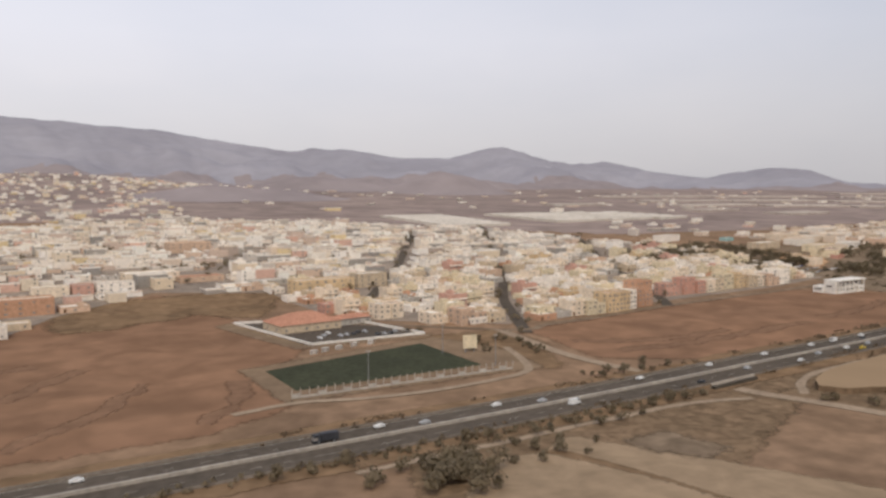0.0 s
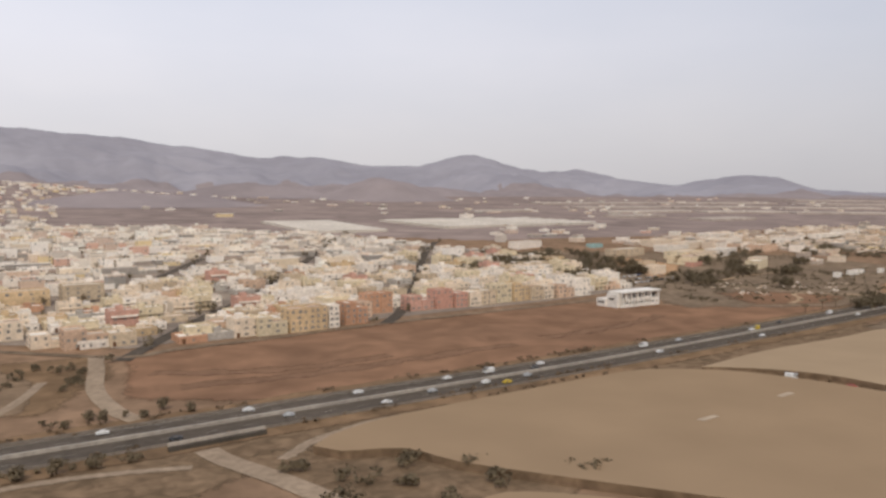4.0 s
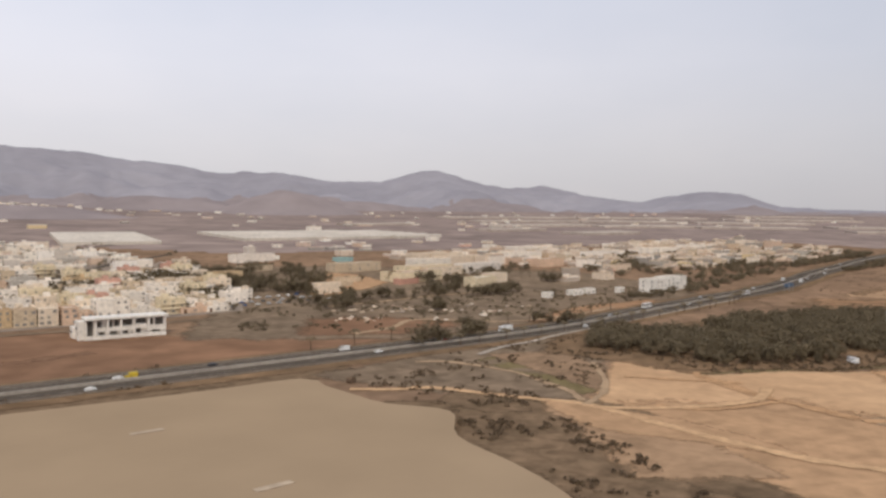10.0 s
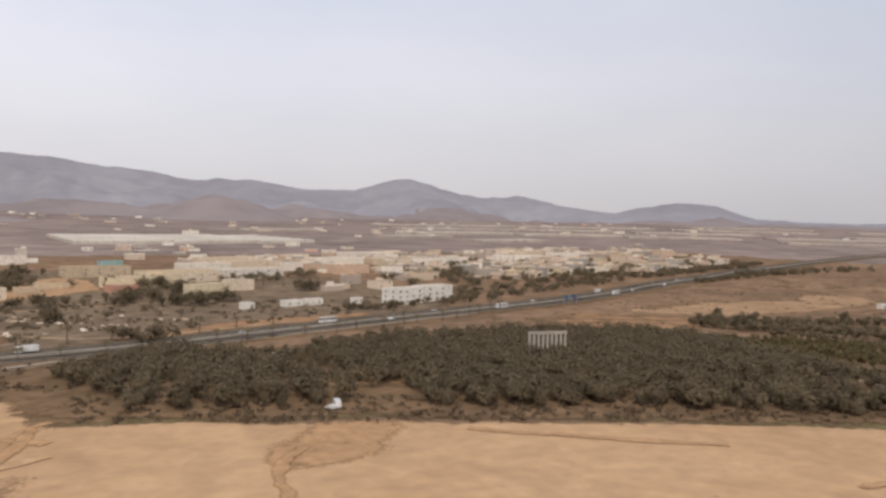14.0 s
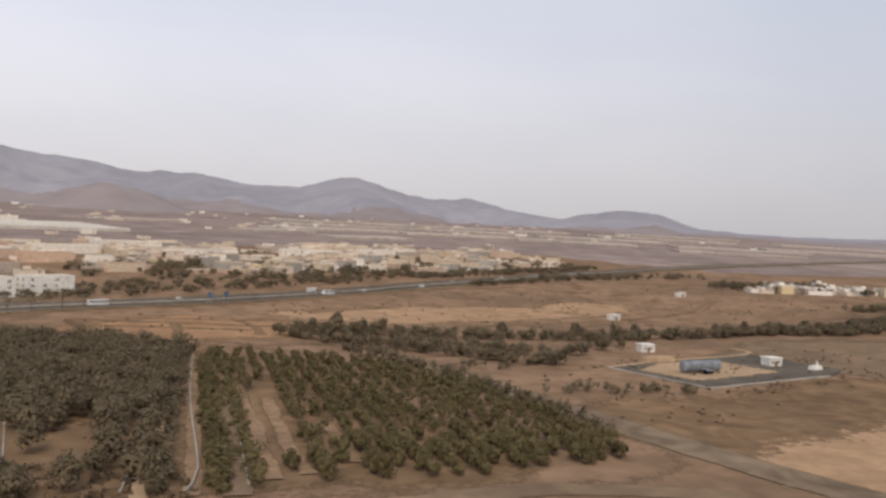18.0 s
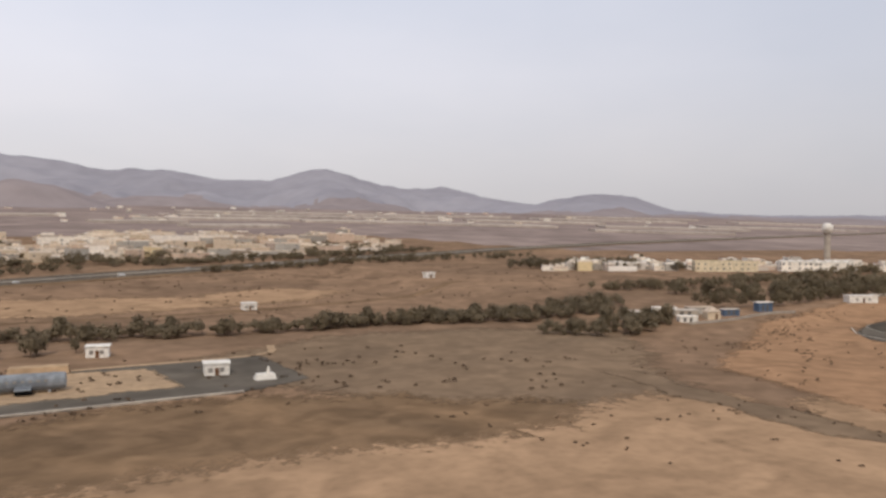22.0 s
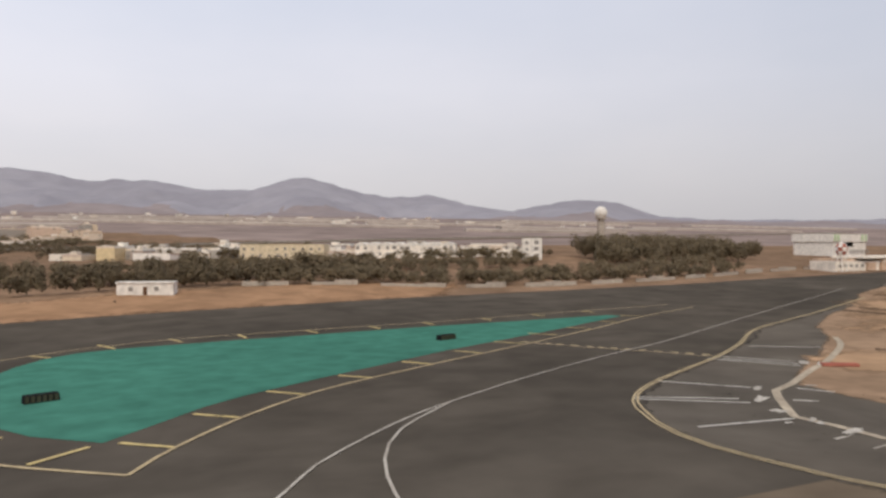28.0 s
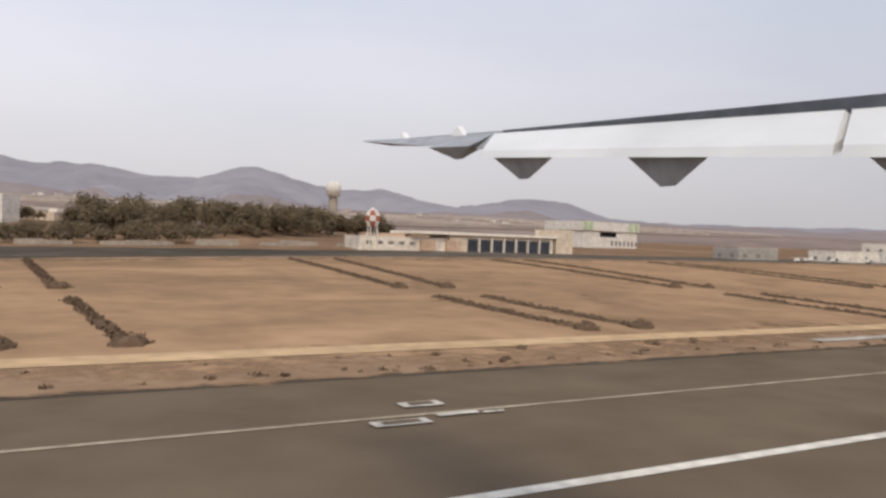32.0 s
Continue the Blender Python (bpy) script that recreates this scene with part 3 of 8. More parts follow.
def ridge_mesh(name, bearing0, bearing1, step, rough_amp, material, seed):
    bs = np.arange(bearing0, bearing1, step)
    el_s = np.interp(bs, RB, RE)
    k = np.ones(5) / 5
    el_s = np.convolve(np.pad(el_s, 2, mode="edge"), k, "valid") * 0.4 + el_s * 0.6
    vs, n = [], 34
    for b_, e_ in zip(bs, el_s):
        peak = np.interp(b_, *zip(*RR))
        r0 = peak * 0.60
        top = 42 + math.tan(radians(e_)) * peak
        for j in range(n):
            t = j / (n - 5)
            r_ = r0 + (peak - r0) * t
            x, y = MIDX + math.sin(radians(b_)) * r_, math.cos(radians(b_)) * r_
            base = g1(x, y) - 14
            t = t if t <= 1 else max(0.0, 1 - (t - 1) * 2)
            h = base + (top - base) * t ** 1.6
            wild = noise.fractal(Vector((x / 480, y / 480, seed)), 0.9, 2.1, 6) + 0.9 * abs(noise.noise(Vector((x / 260, y / 420, seed + 3)))) - 0.2
            h += wild * rough_amp * math.sin(math.pi * min(1, t)) * min(1, max(0, top - base) / 200) + (noise.noise(Vector((b_ * 1.6, seed, 3))) * 5 + noise.fractal(Vector((b_ * 0.55, seed, 8)), 0.8, 2.1, 4) * 15 * min(1, max(0, top - base) / 300)) * t
            vs.append((x, y, h))
    fs = [(i * n + j, (i + 1) * n + j, (i + 1) * n + j + 1, i * n + j + 1) for i in range(len(bs) - 1) for j in range(n - 1)]
    # foot faces take the browner hill tone, upper faces the mauve haze tint
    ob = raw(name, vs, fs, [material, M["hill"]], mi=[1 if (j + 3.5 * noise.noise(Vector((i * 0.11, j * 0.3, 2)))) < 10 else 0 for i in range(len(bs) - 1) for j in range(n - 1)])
    for p_ in ob.data.polygons:
        p_.use_smooth = True
    return ob


tagged(ridge_mesh("backdrop_mountains", -40, 78, 0.3, 75, M["mount"], 1.3), "mauve-grey mountain range along the horizon, haze mixed into its colour", "mountains", kind="structure")


def hill(name, cx, cy, h, rx, ry, material, seed):
    bm = bmesh.new()
    n, m_ = 40, 14
    rows_ = []
    base = g1(cx, cy) - 14
    for j in range(m_ + 1):
        r = j / m_
        row = []
        for i in range(n):
            a = i * math.tau / n
            rr = r * (1 + 0.22 * noise.noise(Vector((math.cos(a) * 1.5, math.sin(a) * 1.5, seed))))
            z = base + (h + 14) * (math.cos(math.pi * r) * 0.5 + 0.5) ** 1.15 * (1 + 0.16 * noise.fractal(Vector((math.cos(a) * r * 4, math.sin(a) * r * 4, seed + 5)), 1, 2, 4))
            row.append(bm.verts.new((cx + math.cos(a) * rr * rx, cy + math.sin(a) * rr * ry, z)))
        rows_.append(row)
    for j in range(m_):
        for i in range(n):
            q = [rows_[j][i], rows_[j + 1][i], rows_[j + 1][(i + 1) % n], rows_[j][(i + 1) % n]]
            bm.faces.new(q)
    bmesh.ops.remove_doubles(bm, verts=bm.verts[:], dist=0.01)
    ob = part(name, bm, material)
    for p_ in ob.data.polygons:
        p_.use_smooth = True
    return tagged(ob, "bare brown rounded hill below the mountains, colour paled for haze", "hill", kind="structure")


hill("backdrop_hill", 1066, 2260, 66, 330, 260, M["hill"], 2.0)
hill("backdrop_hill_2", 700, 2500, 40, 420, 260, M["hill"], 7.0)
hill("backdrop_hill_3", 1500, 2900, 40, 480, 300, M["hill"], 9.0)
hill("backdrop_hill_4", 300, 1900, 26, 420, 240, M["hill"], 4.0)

# ---------------- roads ----------------
HIGHWAY = [(-260, 168), (53, 203), (172, 217), (250, 228), (352, 243), (468, 265), (540, 280), (640, 301), (700, 318), (760, 342), (812, 363), (870, 385), (925, 405), (980, 431), (1035, 461), (1084, 486), (1130, 510), (1230, 553), (1340, 600), (1435, 630), (1600, 690), (2100, 850), (3000, 1130)]
road = ribbon("road", HIGHWAY, 22.5, 0.22, M["asphalt"])
tagged(road, "grey asphalt dual-carriageway motorway", "road", kind="structure")
for i, s in enumerate((-10.2, 10.2)):
    tagged(ribbon("road_edge_line", HIGHWAY, 0.25, 0.27, M["white_paint"], road, shift=s), "white edge line")
for s in (-5.6, 5.6):
    ribbon("lane_dashes", HIGHWAY, 0.14, 0.27, M["white_paint"], road, shift=s, step=4, skip=(1, 2))
tagged(ribbon("median_barrier", HIGHWAY, 0.9, 0.2, M["barrier"], road, thick=1.0), "pale concrete median barrier")
for s in (-11.6, 11.6):
    ribbon("crash_rail", HIGHWAY, 0.2, 0.2, M["rail"], road, shift=s, thick=0.75)
    tagged(ribbon("verge", HIGHWAY, 7.0, 0.12, M["soil_dark"], None, shift=s * 1.28, ragged=1.2), "dark scrubby verge beside the motorway", "verge", kind="structure")


def small_road(name, pts, w, m_, off=0.22, label="", ragged=0.0, lie=None):
    return tagged(ribbon(name, pts, w, off, m_, step=4, ragged=ragged, lie=lie), label, "road", kind="structure")


small_road("road_ramp", [(617.5, 266), (636, 278), (655, 285), (677, 296), (732, 318), (800, 345), (880, 376)], 2.2, M["concrete"], label="pale narrow slip road beside the motorway")
small_road("road_town_edge", [(120, 392), (150, 372), (199, 334), (222, 342), (262, 350), (335, 370), (466, 395), (560, 420)], 5, M["waste"], label="dusty street along the edge of the town")
small_road("road_junction", [(190, 340), (189.5, 312), (188.7, 279), (193.6, 251), (199, 238)], 6, M["lane"], label="dusty lane curving from the town to the motorway")
small_road("road_underpass", [(213, 202), (216, 192), (225, 173), (234, 150), (244, 122), (262, 90), (300, 40)], 6.5, M["lane"], label="dusty farm lane below the motorway")
small_road("farm_track", [(384, 219), (404, 204), (416, 189), (422.5, 170), (425, 150), (436, 137), (456, 122), (478, 108)], 7, M["soil_dark"], 0.24, "dark sunken farm track between net-covered fields", 0.8)
small_road("sand_track", [(550, 227), (562, 221), (574, 218), (584, 205), (594, 191), (604, 178), (608, 154), (612, 129), (622, 105), (655, 75)], 2.6, M["sand_track"], 0.3, "pale dusty track across the sandy ground", 0.5)
small_road("slope_track", [(588, 262), (598, 258), (606, 244), (610.5, 230), (611.5, 212), (610, 194), (606, 182)], 1.4, M["track"], 0.3, "pale worn path down the weedy slope", 0.6)
small_road("slope_track_2", [(604, 178), (618, 188), (632, 205), (641, 221), (648, 232)], 1.0, M["track"], 0.3, "pale worn path beside the sand", 0.6)
small_road("sand_track_2", [(604, 174), (623, 164), (650, 160), (668, 170)], 2.5, M["sand_track"], 0.3, "pale dusty track across the sandy ground", 0.4)
small_road("sand_ditch", [(668, 200), (662, 191), (657, 166), (657, 152), (657, 132)], 1.4, M["sand_rut"], 0.3, "dark shallow ditch across the sand", 0.5)
small_road("sand_ditch_2", [(657, 130), (670, 124), (699, 110), (740, 96)], 2.0, M["sand_rut"], 0.3, "grey worn band across the sandy field", 0.6)
small_road("grey_track", [(985, 240), (995, 190), (999, 150), (1003, 100), (1010, 60)], 11, M["waste"], 0.22, "grey gravel service track", 0.6)
small_road("orchard_lane", [(885, 108), (923, 104), (955, 102), (985, 88)], 5, M["gravel"], 0.22, "grey gravel lane beside the orchard", 0.5)


def flat(name, poly, m_, off, label, ragged=1.5, cut=30.0):
    return tagged(patch(name, poly, off, m_, ragged=ragged, cut=cut), label, "ground", kind="structure")


# fields, the larger below the smaller
flat("field_red", [(-60, 225), (30, 232), (58, 250), (62, 300), (90, 345), (72, 412), (40, 530), (-60, 420)], M["soil_red"], 0.3, "bare reddish-brown field beside the sports ground")
flat("field_brown", [(206, 330), (200, 268), (240, 246), (352, 262), (526, 296), (600, 318), (520, 352), (462, 392), (335, 364), (262, 345)], M["soil_red"], 0.3, "large bare reddish-brown field between town and motorway")
flat("field_scrub", [(520, 352), (610, 322), (720, 345), (850, 390), (900, 460), (880, 560), (800, 600), (700, 640), (600, 660), (568, 600), (572, 505), (548, 440)], M["waste"], 0.3, "dark weedy waste ground with patches of scrub", 3)
flat("field_verge", [(80, 190), (200, 205), (330, 225), (500, 255), (560, 262), (556, 252), (400, 222), (330, 236), (260, 204), (160, 150), (60, 120)], M["ravine"], 0.3, "dark scrubby strip below the motorway")
flat("field_sand", [(607, 178), (628, 194), (644, 214), (655, 226), (670, 226.4), (679, 227), (667, 202), (665, 191.5), (695, 186), (712, 178), (740, 167.5), (762, 155), (810, 135), (865, 106), (900, 100), (950, 95), (985, 60), (985, -40), (600, -40), (580, 60), (590, 140)], M["sand"], 0.4, "pale sandy field with worn ridges", 1.5)
flat("sand_lower", [(597, 172), (622, 163), (655, 148), (657, 130), (700, 104), (760, 60), (760, 0), (592, 0), (590, 140)], M["sand_mid"], 0.45, "brownish worn lower part of the sandy field", 4)
flat("field_ravine", [(556, 205), (572, 196), (604, 188), (612, 160), (592, 125), (590, 60), (560, 60), (558, 120)], M["ravine"], 0.5, "dark weedy ravine between field and sand", 1.5)
flat("field_slope", [(552, 250), (620, 282), (700, 305), (690, 245), (650, 235), (606, 190), (575, 215)], M["waste"], 0.35, "weedy brown slope below the slip road", 2)
flat("field_green", [(612.8, 255.5), (620.7, 258.5), (620, 222), (618.3, 192), (612.4, 190), (612.6, 218)], M["grass"], 0.5, "narrow weedy olive strip", 0.5)
flat("field_plot", [(622.5, 264), (651, 258), (644, 226), (629.5, 205), (621, 195)], M["sand_nose"], 0.5, "bare pinkish-brown plot below the slip road", 0.8)
flat("field_sandpatch", [(709, 150), (716, 158), (725, 172), (738, 168), (727, 148), (712, 147)], M["sand_rut"], 0.6, "brown rough patch in the sandy field", 1.6)
flat("field_edge_grass", [(668, 207), (748, 186), (809, 156), (863, 119), (895, 110), (895, 104), (862, 108), (806, 144), (744, 176), (668, 199)], M["grass"], 0.55, "dry weedy strip at the foot of the plantation", 1)
flat("field_plantation", [(668, 203), (748, 182), (809, 152), (863, 115), (895, 112), (912, 190), (932, 270), (871, 298), (798, 308), (746, 292), (690, 306), (650, 262)], M["soil_dark"], 0.45, "dark earth below the plantation", 2)
flat("field_orchard", [(897, 118), (951, 106), (983, 108), (994, 122), (996, 190), (985, 236), (934, 268), (912, 190)], M["ground"], 0.45, "brown earth below the orchard rows", 2)
flat("field_plain", [(870, 330), (950, 280), (1010, 285), (1080, 300), (1180, 330), (1280, 420), (1230, 500), (1120, 480), (1000, 440), (920, 395)], M["ground"], 0.3, "tan stubble plain with faint tracks", 5)
flat("field_plain_2", [(1180, 300), (1300, 290), (1420, 330), (1420, 470), (1300, 520), (1240, 440)], M["ground"], 0.35, "brown stubble plain", 5)
flat("field_dark", [(1130, 215), (1170, 235), (1235, 232), (1262, 200), (1240, 172), (1216, 148), (1200, 121), (1180, 118), (1150, 150)], M["gravel"], 0.3, "dark dry weedy ground beside the airfield", 5)
for i_, pts in enumerate(([(890, 341), (898, 318), (905, 300)], [(931, 334), (928, 310), (924, 290)], [(898, 326), (928, 318), (960, 312)], [(960, 345), (962, 322), (958, 298)], [(905, 352), (935, 346), (985, 340)])):
    small_road("plot_hedge", pts, 1.6, M["soil_dark"], 0.3, "dark weedy edge between bare plots", 1)
small_road("waste_track", [(590, 335), (614, 348), (637, 369), (678, 345), (720, 350), (770, 372)], 2.5, M["track"], 0.3, "pale track over the waste ground", 0.8)
small_road("waste_track_2", [(610, 440), (650, 452), (700, 470), (760, 478)], 2.5, M["track"], 0.3, "pale track over the waste ground", 0.8)
flat("waste_tan", [(690, 340), (750, 378), (815, 392), (800, 376), (720, 346)], M["sand_orange"], 0.55, "tan bare strip beside the motorway", 2.5)
flat("waste_tan_2", [(575, 345), (610, 335), (640, 350), (625, 380), (590, 385)], M["soil_red"], 0.55, "reddish bare patch on the waste ground", 4)
flat("orchard_soil", [(903, 122), (925, 117), (950, 112), (952, 150), (944, 205), (924, 216), (913, 170)], M["soil_dark"], 0.62, "bare tan earth between the orchard rows", 3)
flat("yard_tan", [(762, 250), (771, 278), (800, 288), (812, 268), (795, 240)], M["track"], 0.6, "pale bare yard above the plantation", 1.5)
flat("field_tan", [(985, 366), (1036, 338), (1103, 342), (1204, 357), (1120, 384), (1043, 386)], M["sand_air"], 0.5, "pale tan stubble strip on the plain", 4)
flat("field_tan_2", [(1157, 377), (1174, 350), (1228, 390), (1202, 412)], M["sand_air"], 0.5, "pale tan stubble patch on the plain", 4)
flat("field_tan_3", [(890, 318), (931, 290), (960, 300), (990, 330), (940, 350)], M["sand_orange"], 0.5, "tan bare patch beyond the plantation", 4)
small_road("plain_track", [(890, 345), (931, 334), (985, 322), (1080, 318), (1180, 330), (1300, 370)], 3, M["soil_dark"], 0.3, "faint dark track over the plain", 1)
small_road("plain_track_2", [(1002, 374), (1023, 384), (1060, 392)], 5, M["soil_dark"], 0.3, "dark weedy bank on the plain", 1.5)
small_road("dark_strip", [(1218, 150), (1216, 135), (1214, 110), (1216, 82), (1222, 50)], 5.5, M["gravel"], 0.26, "dark weedy strip across the sandy ground", 2.5)
for i_, pts in enumerate(([(-24, 236), (-15, 250), (-5, 256), (6, 276), (18, 299)], [(-29, 292), (-16, 315), (-3, 332)], [(-60, 330), (-33, 342), (-22, 347)], [(30, 240), (44, 262), (50, 290)])):
    small_road("field_furrow", pts, 3.0, M["furrow"], 0.24, "dark sunken furrow across the red field", 2.2, 0.05)
for i_, pts in enumerate(([(208, 300), (232, 290), (262, 285), (300, 292)], [(215, 274), (250, 272), (300, 280), (360, 292)], [(380, 300), (430, 310), (480, 330)])):
    small_road("field_furrow", pts, 3.5, M["furrow"], 0.24, "dark weedy furrow across the brown field", 2.6, 0.05)
flat("field_weeds", [(-16, 485), (-3, 510), (65, 525), (112, 515), (85, 438), (51, 466), (10, 433), (-11, 426)], M["soil_dark"], 0.5, "dark weedy ground at the edge of the town", 3)
flat("pitch_weeds", [(143, 335), (190, 337), (188, 300), (170, 260), (158, 275), (152, 310)], M["soil_dark"], 0.55, "dark weedy ground between pitch and street", 2)
flat("ravine_bed", [(566, 182), (556, 165), (558, 149), (560, 120), (560, 60), (582, 60), (577, 127), (576, 143), (585, 160), (590, 186), (583, 204)], M["ravine"], 0.7, "dark scrubby bottom of the ravine", 2)
flat("ravine_slope", [(593, 179), (604, 168), (605, 145), (602, 125), (601, 112), (578, 123), (584, 142), (589, 159)], M["sand_air"], 0.8, "bare tan slope beside the ravine", 1.5)
flat("sand_weeds", [(660, 129), (667, 128), (685, 118), (712, 106), (707, 102), (681, 113), (661, 123)], M["track"], 0.8, "greyish weedy strip across the sandy field", 0.8)
flat("sand_weeds_2", [(660, 118), (681, 113), (707, 103), (699, 97), (677, 103), (669, 101), (660, 101), (659, 109)], M["track"], 0.8, "dark weedy triangle in the sandy field", 1)
for pts in ([(621, 168), (627, 160), (639, 156), (650, 156), (658, 155)], [(665, 194), (661, 174), (657, 156), (659, 145), (659, 133)], [(660, 118), (659, 109), (658, 100)]):
    small_road("field_bank", pts, 1.3, M["sand_rut"], 0.5, "worn brown bank in the sandy field", 0.7)
flat("sand_fan", [(597, 186), (602, 175), (614, 155), (617, 135), (617, 118), (605, 140), (596, 149), (591, 158)], M["sand_mid"], 0.8, "pale trodden sand where the tracks meet", 1)
flat("field_diagonal", [(571, 202), (577, 206), (586, 196), (584, 180), (575, 184)], M["ravine"], 0.75, "dark weedy strip beside the track", 1)
flat("strip_field", [(115.4, 174.5), (121, 178.5), (126.5, 181.2), (142.3, 157.8), (156.3, 137.5), (168, 119.7), (174, 108), (150, 98), (132.2, 130), (123, 158)], M["stubble"], 0.5, "tan stubble strip field", 0.5)
flat("strip_bank", [(113.6, 173.6), (116, 173), (123, 158), (132.2, 130), (150, 98), (141, 95), (131.5, 128), (119.4, 156.4), (111.9, 170.9)], M["soil_dark"], 0.5, "dark weedy bank between the strip fields", 0.4)
flat("strip_field_2", [(97.1, 175.2), (111.9, 170.9), (119.4, 156.4), (131.5, 128), (138, 92), (60, 110), (79.8, 155)], M["stubble"], 0.5, "tan stubble field below the motorway", 0.6)
flat("strip_weeds", [(142.3, 170), (143.4, 161.7), (150.3, 154), (157.7, 157.9), (154.1, 171)], M["waste"], 0.5, "dark weedy patch in the field", 2)
small_road("service_track", [(60, 181), (94.8, 185), (113.5, 187.1), (132.7, 190), (154, 192), (175, 194.4), (191.5, 193.6), (208, 190)], 2.0, M["lane"], label="pale service track below the motorway", ragged=0.4)
flat("hedge_ground", [(218, 190), (236, 188), (262, 165), (282, 140), (262, 134), (246, 140), (234, 160)], M["ravine"], 0.7, "dark weedy bank beside the farm lane", 1.5)
small_road("net_rim", [(229, 186), (236, 194), (243, 199), (258, 206), (279, 210), (330, 218), (367, 223)], 2.4, M["lane"], 0.4, "pale dusty rim track along the netted field", 0.5)
for pts in ([(704, 120), (708, 143), (716, 156)], [(755, 156), (769, 144), (800, 120)], [(640, 205), (655, 190), (668, 180)], [(800, 90), (850, 84), (900, 60)], [(913, 106), (912, 88), (905, 60)]):
    small_road("rut", pts, 0.9, M["sand_rut"], 0.5, "worn rut in the sandy field", 0.9)
flat("field_dark_2", [(990, 150), (1060, 150), (1130, 155), (1180, 120), (1150, 80), (1060, 95), (1010, 110)], M["soil_dark"], 0.3, "dark dry weedy ground", 5)
flat("field_pale", [(1010, 100), (1100, 110), (1160, 102), (1183, 112), (1199, 117), (1210, 111), (1213, 96), (1222, 90), (1260, 100), (1300, 60), (1300, -30), (1000, -30)], M["sand_air"], 0.35, "pale sandy ground with scattered shrubs", 4)
flat("field_orange", [(1250, 140), (1330, 190), (1440, 215), (1500, 208), (1480, 186), (1390, 184), (1345, 174), (1327, 152), (1316, 110), (1318, 40), (1270, 50), (1240, 90)], M["sand_orange"], 0.4, "orange sandy ground beside the taxiway", 2)

# net-covered fields, tent roofs over posts
def net_field(poly, h, label, m_="net"):
    t_ = thing("shade_net_field", poly[0][0], poly[0][1], z=0, label=label, category="greenhouse")
    t_.matrix_basis = pose(0, 0, 0)
    poly = smooth_line(list(poly) + [poly[0]], 5.0)[:-1]
    patch("net_roof", poly, h, M[m_], t_, cut=30, lift=1.0)
    bm = bmesh.new()
    n = len(poly)
    for i in range(n):
        (x0, y0), (x1, y1) = poly[i], poly[(i + 1) % n]
        v = [bm.verts.new(p) for p in ((x0, y0, g1(x0, y0) - 0.2), (x1, y1, g1(x1, y1) - 0.2), (x1, y1, g1(x1, y1) + h), (x0, y0, g1(x0, y0) + h))]
        bm.faces.new(v)
    part("net_side", bm, M["ravine"], t_, "dark side netting")
    return t_


net_field([(237, 187), (244, 194), (261, 202), (279, 206), (330, 215), (367, 220), (383, 215), (401, 202.5), (410, 186), (418, 163), (421.5, 147), (415, 137), (396, 138), (388, 131), (378, 118), (345, 100), (318, 96), (305, 114), (281, 141), (265, 160), (257, 175), (242, 180)], 2.2, "wide flat field roofed with brown shade netting", "net_brown")
net_field([(251, 133), (265, 139), (284, 126), (297, 109), (310, 92), (330, 60), (330, 20), (270, 20), (258, 90)], 2.0, "small field roofed with brown shade netting", "net_brown")
net_field([(394, 213.5), (443, 226), (500, 233.5), (538, 240), (542, 226), (546.5, 208), (550, 197), (562, 181), (553, 159), (554, 135), (553, 115), (546, 89), (548, 20), (480, 20), (480, 108), (459, 124), (445, 133), (432.5, 145.5), (428, 164), (425, 182), (418, 194.5), (407, 205)], 2.2, "wide flat field roofed with pale tan shade netting")
net_field([(385, 116), (393, 123.5), (415, 130), (440, 129), (452, 119), (474, 20), (396, 20)], 2.2, "flat field roofed with tan shade netting")
for x, y, a in ((345, 161, 10), (387, 170, 12), (488, 194.6, 12), (506, 143.4, 14), (470, 90, 12)):
    sp = thing("net_vent", x, y, a, z=g1(x, y) + 2.26, label="pale patch of new netting on the field roof", category="net")
    part("sheet", bx(-3.9, 3.9, -1.0, 1.0, 0, 0.06), M["lane_pale"], sp)



# ---------------- houses ----------------
M["town"] = mat("dusty_town_ground", (0.31, 0.245, 0.19), (0.20, 0.16, 0.13), 0.05, fine=0.3)
def window(parent, x, y, z, w, h, face, d=0.12):
    """A pane in a frame, on the wall that faces face (0: -y, 1: +x, 2: +y, 3: -x)."""
    bm = bmesh.new()
    if face in (0, 2):
        s = -1 if face == 0 else 1
        box(bm, x - w / 2, x + w / 2, min(y, y + s * d), max(y, y + s * d), z, z + h)
    else:
        s = 1 if face == 1 else -1
        box(bm, min(x, x + s * d), max(x, x + s * d), y - w / 2, y + w / 2, z, z + h)
    return part("window", bm, M["glass"], parent)


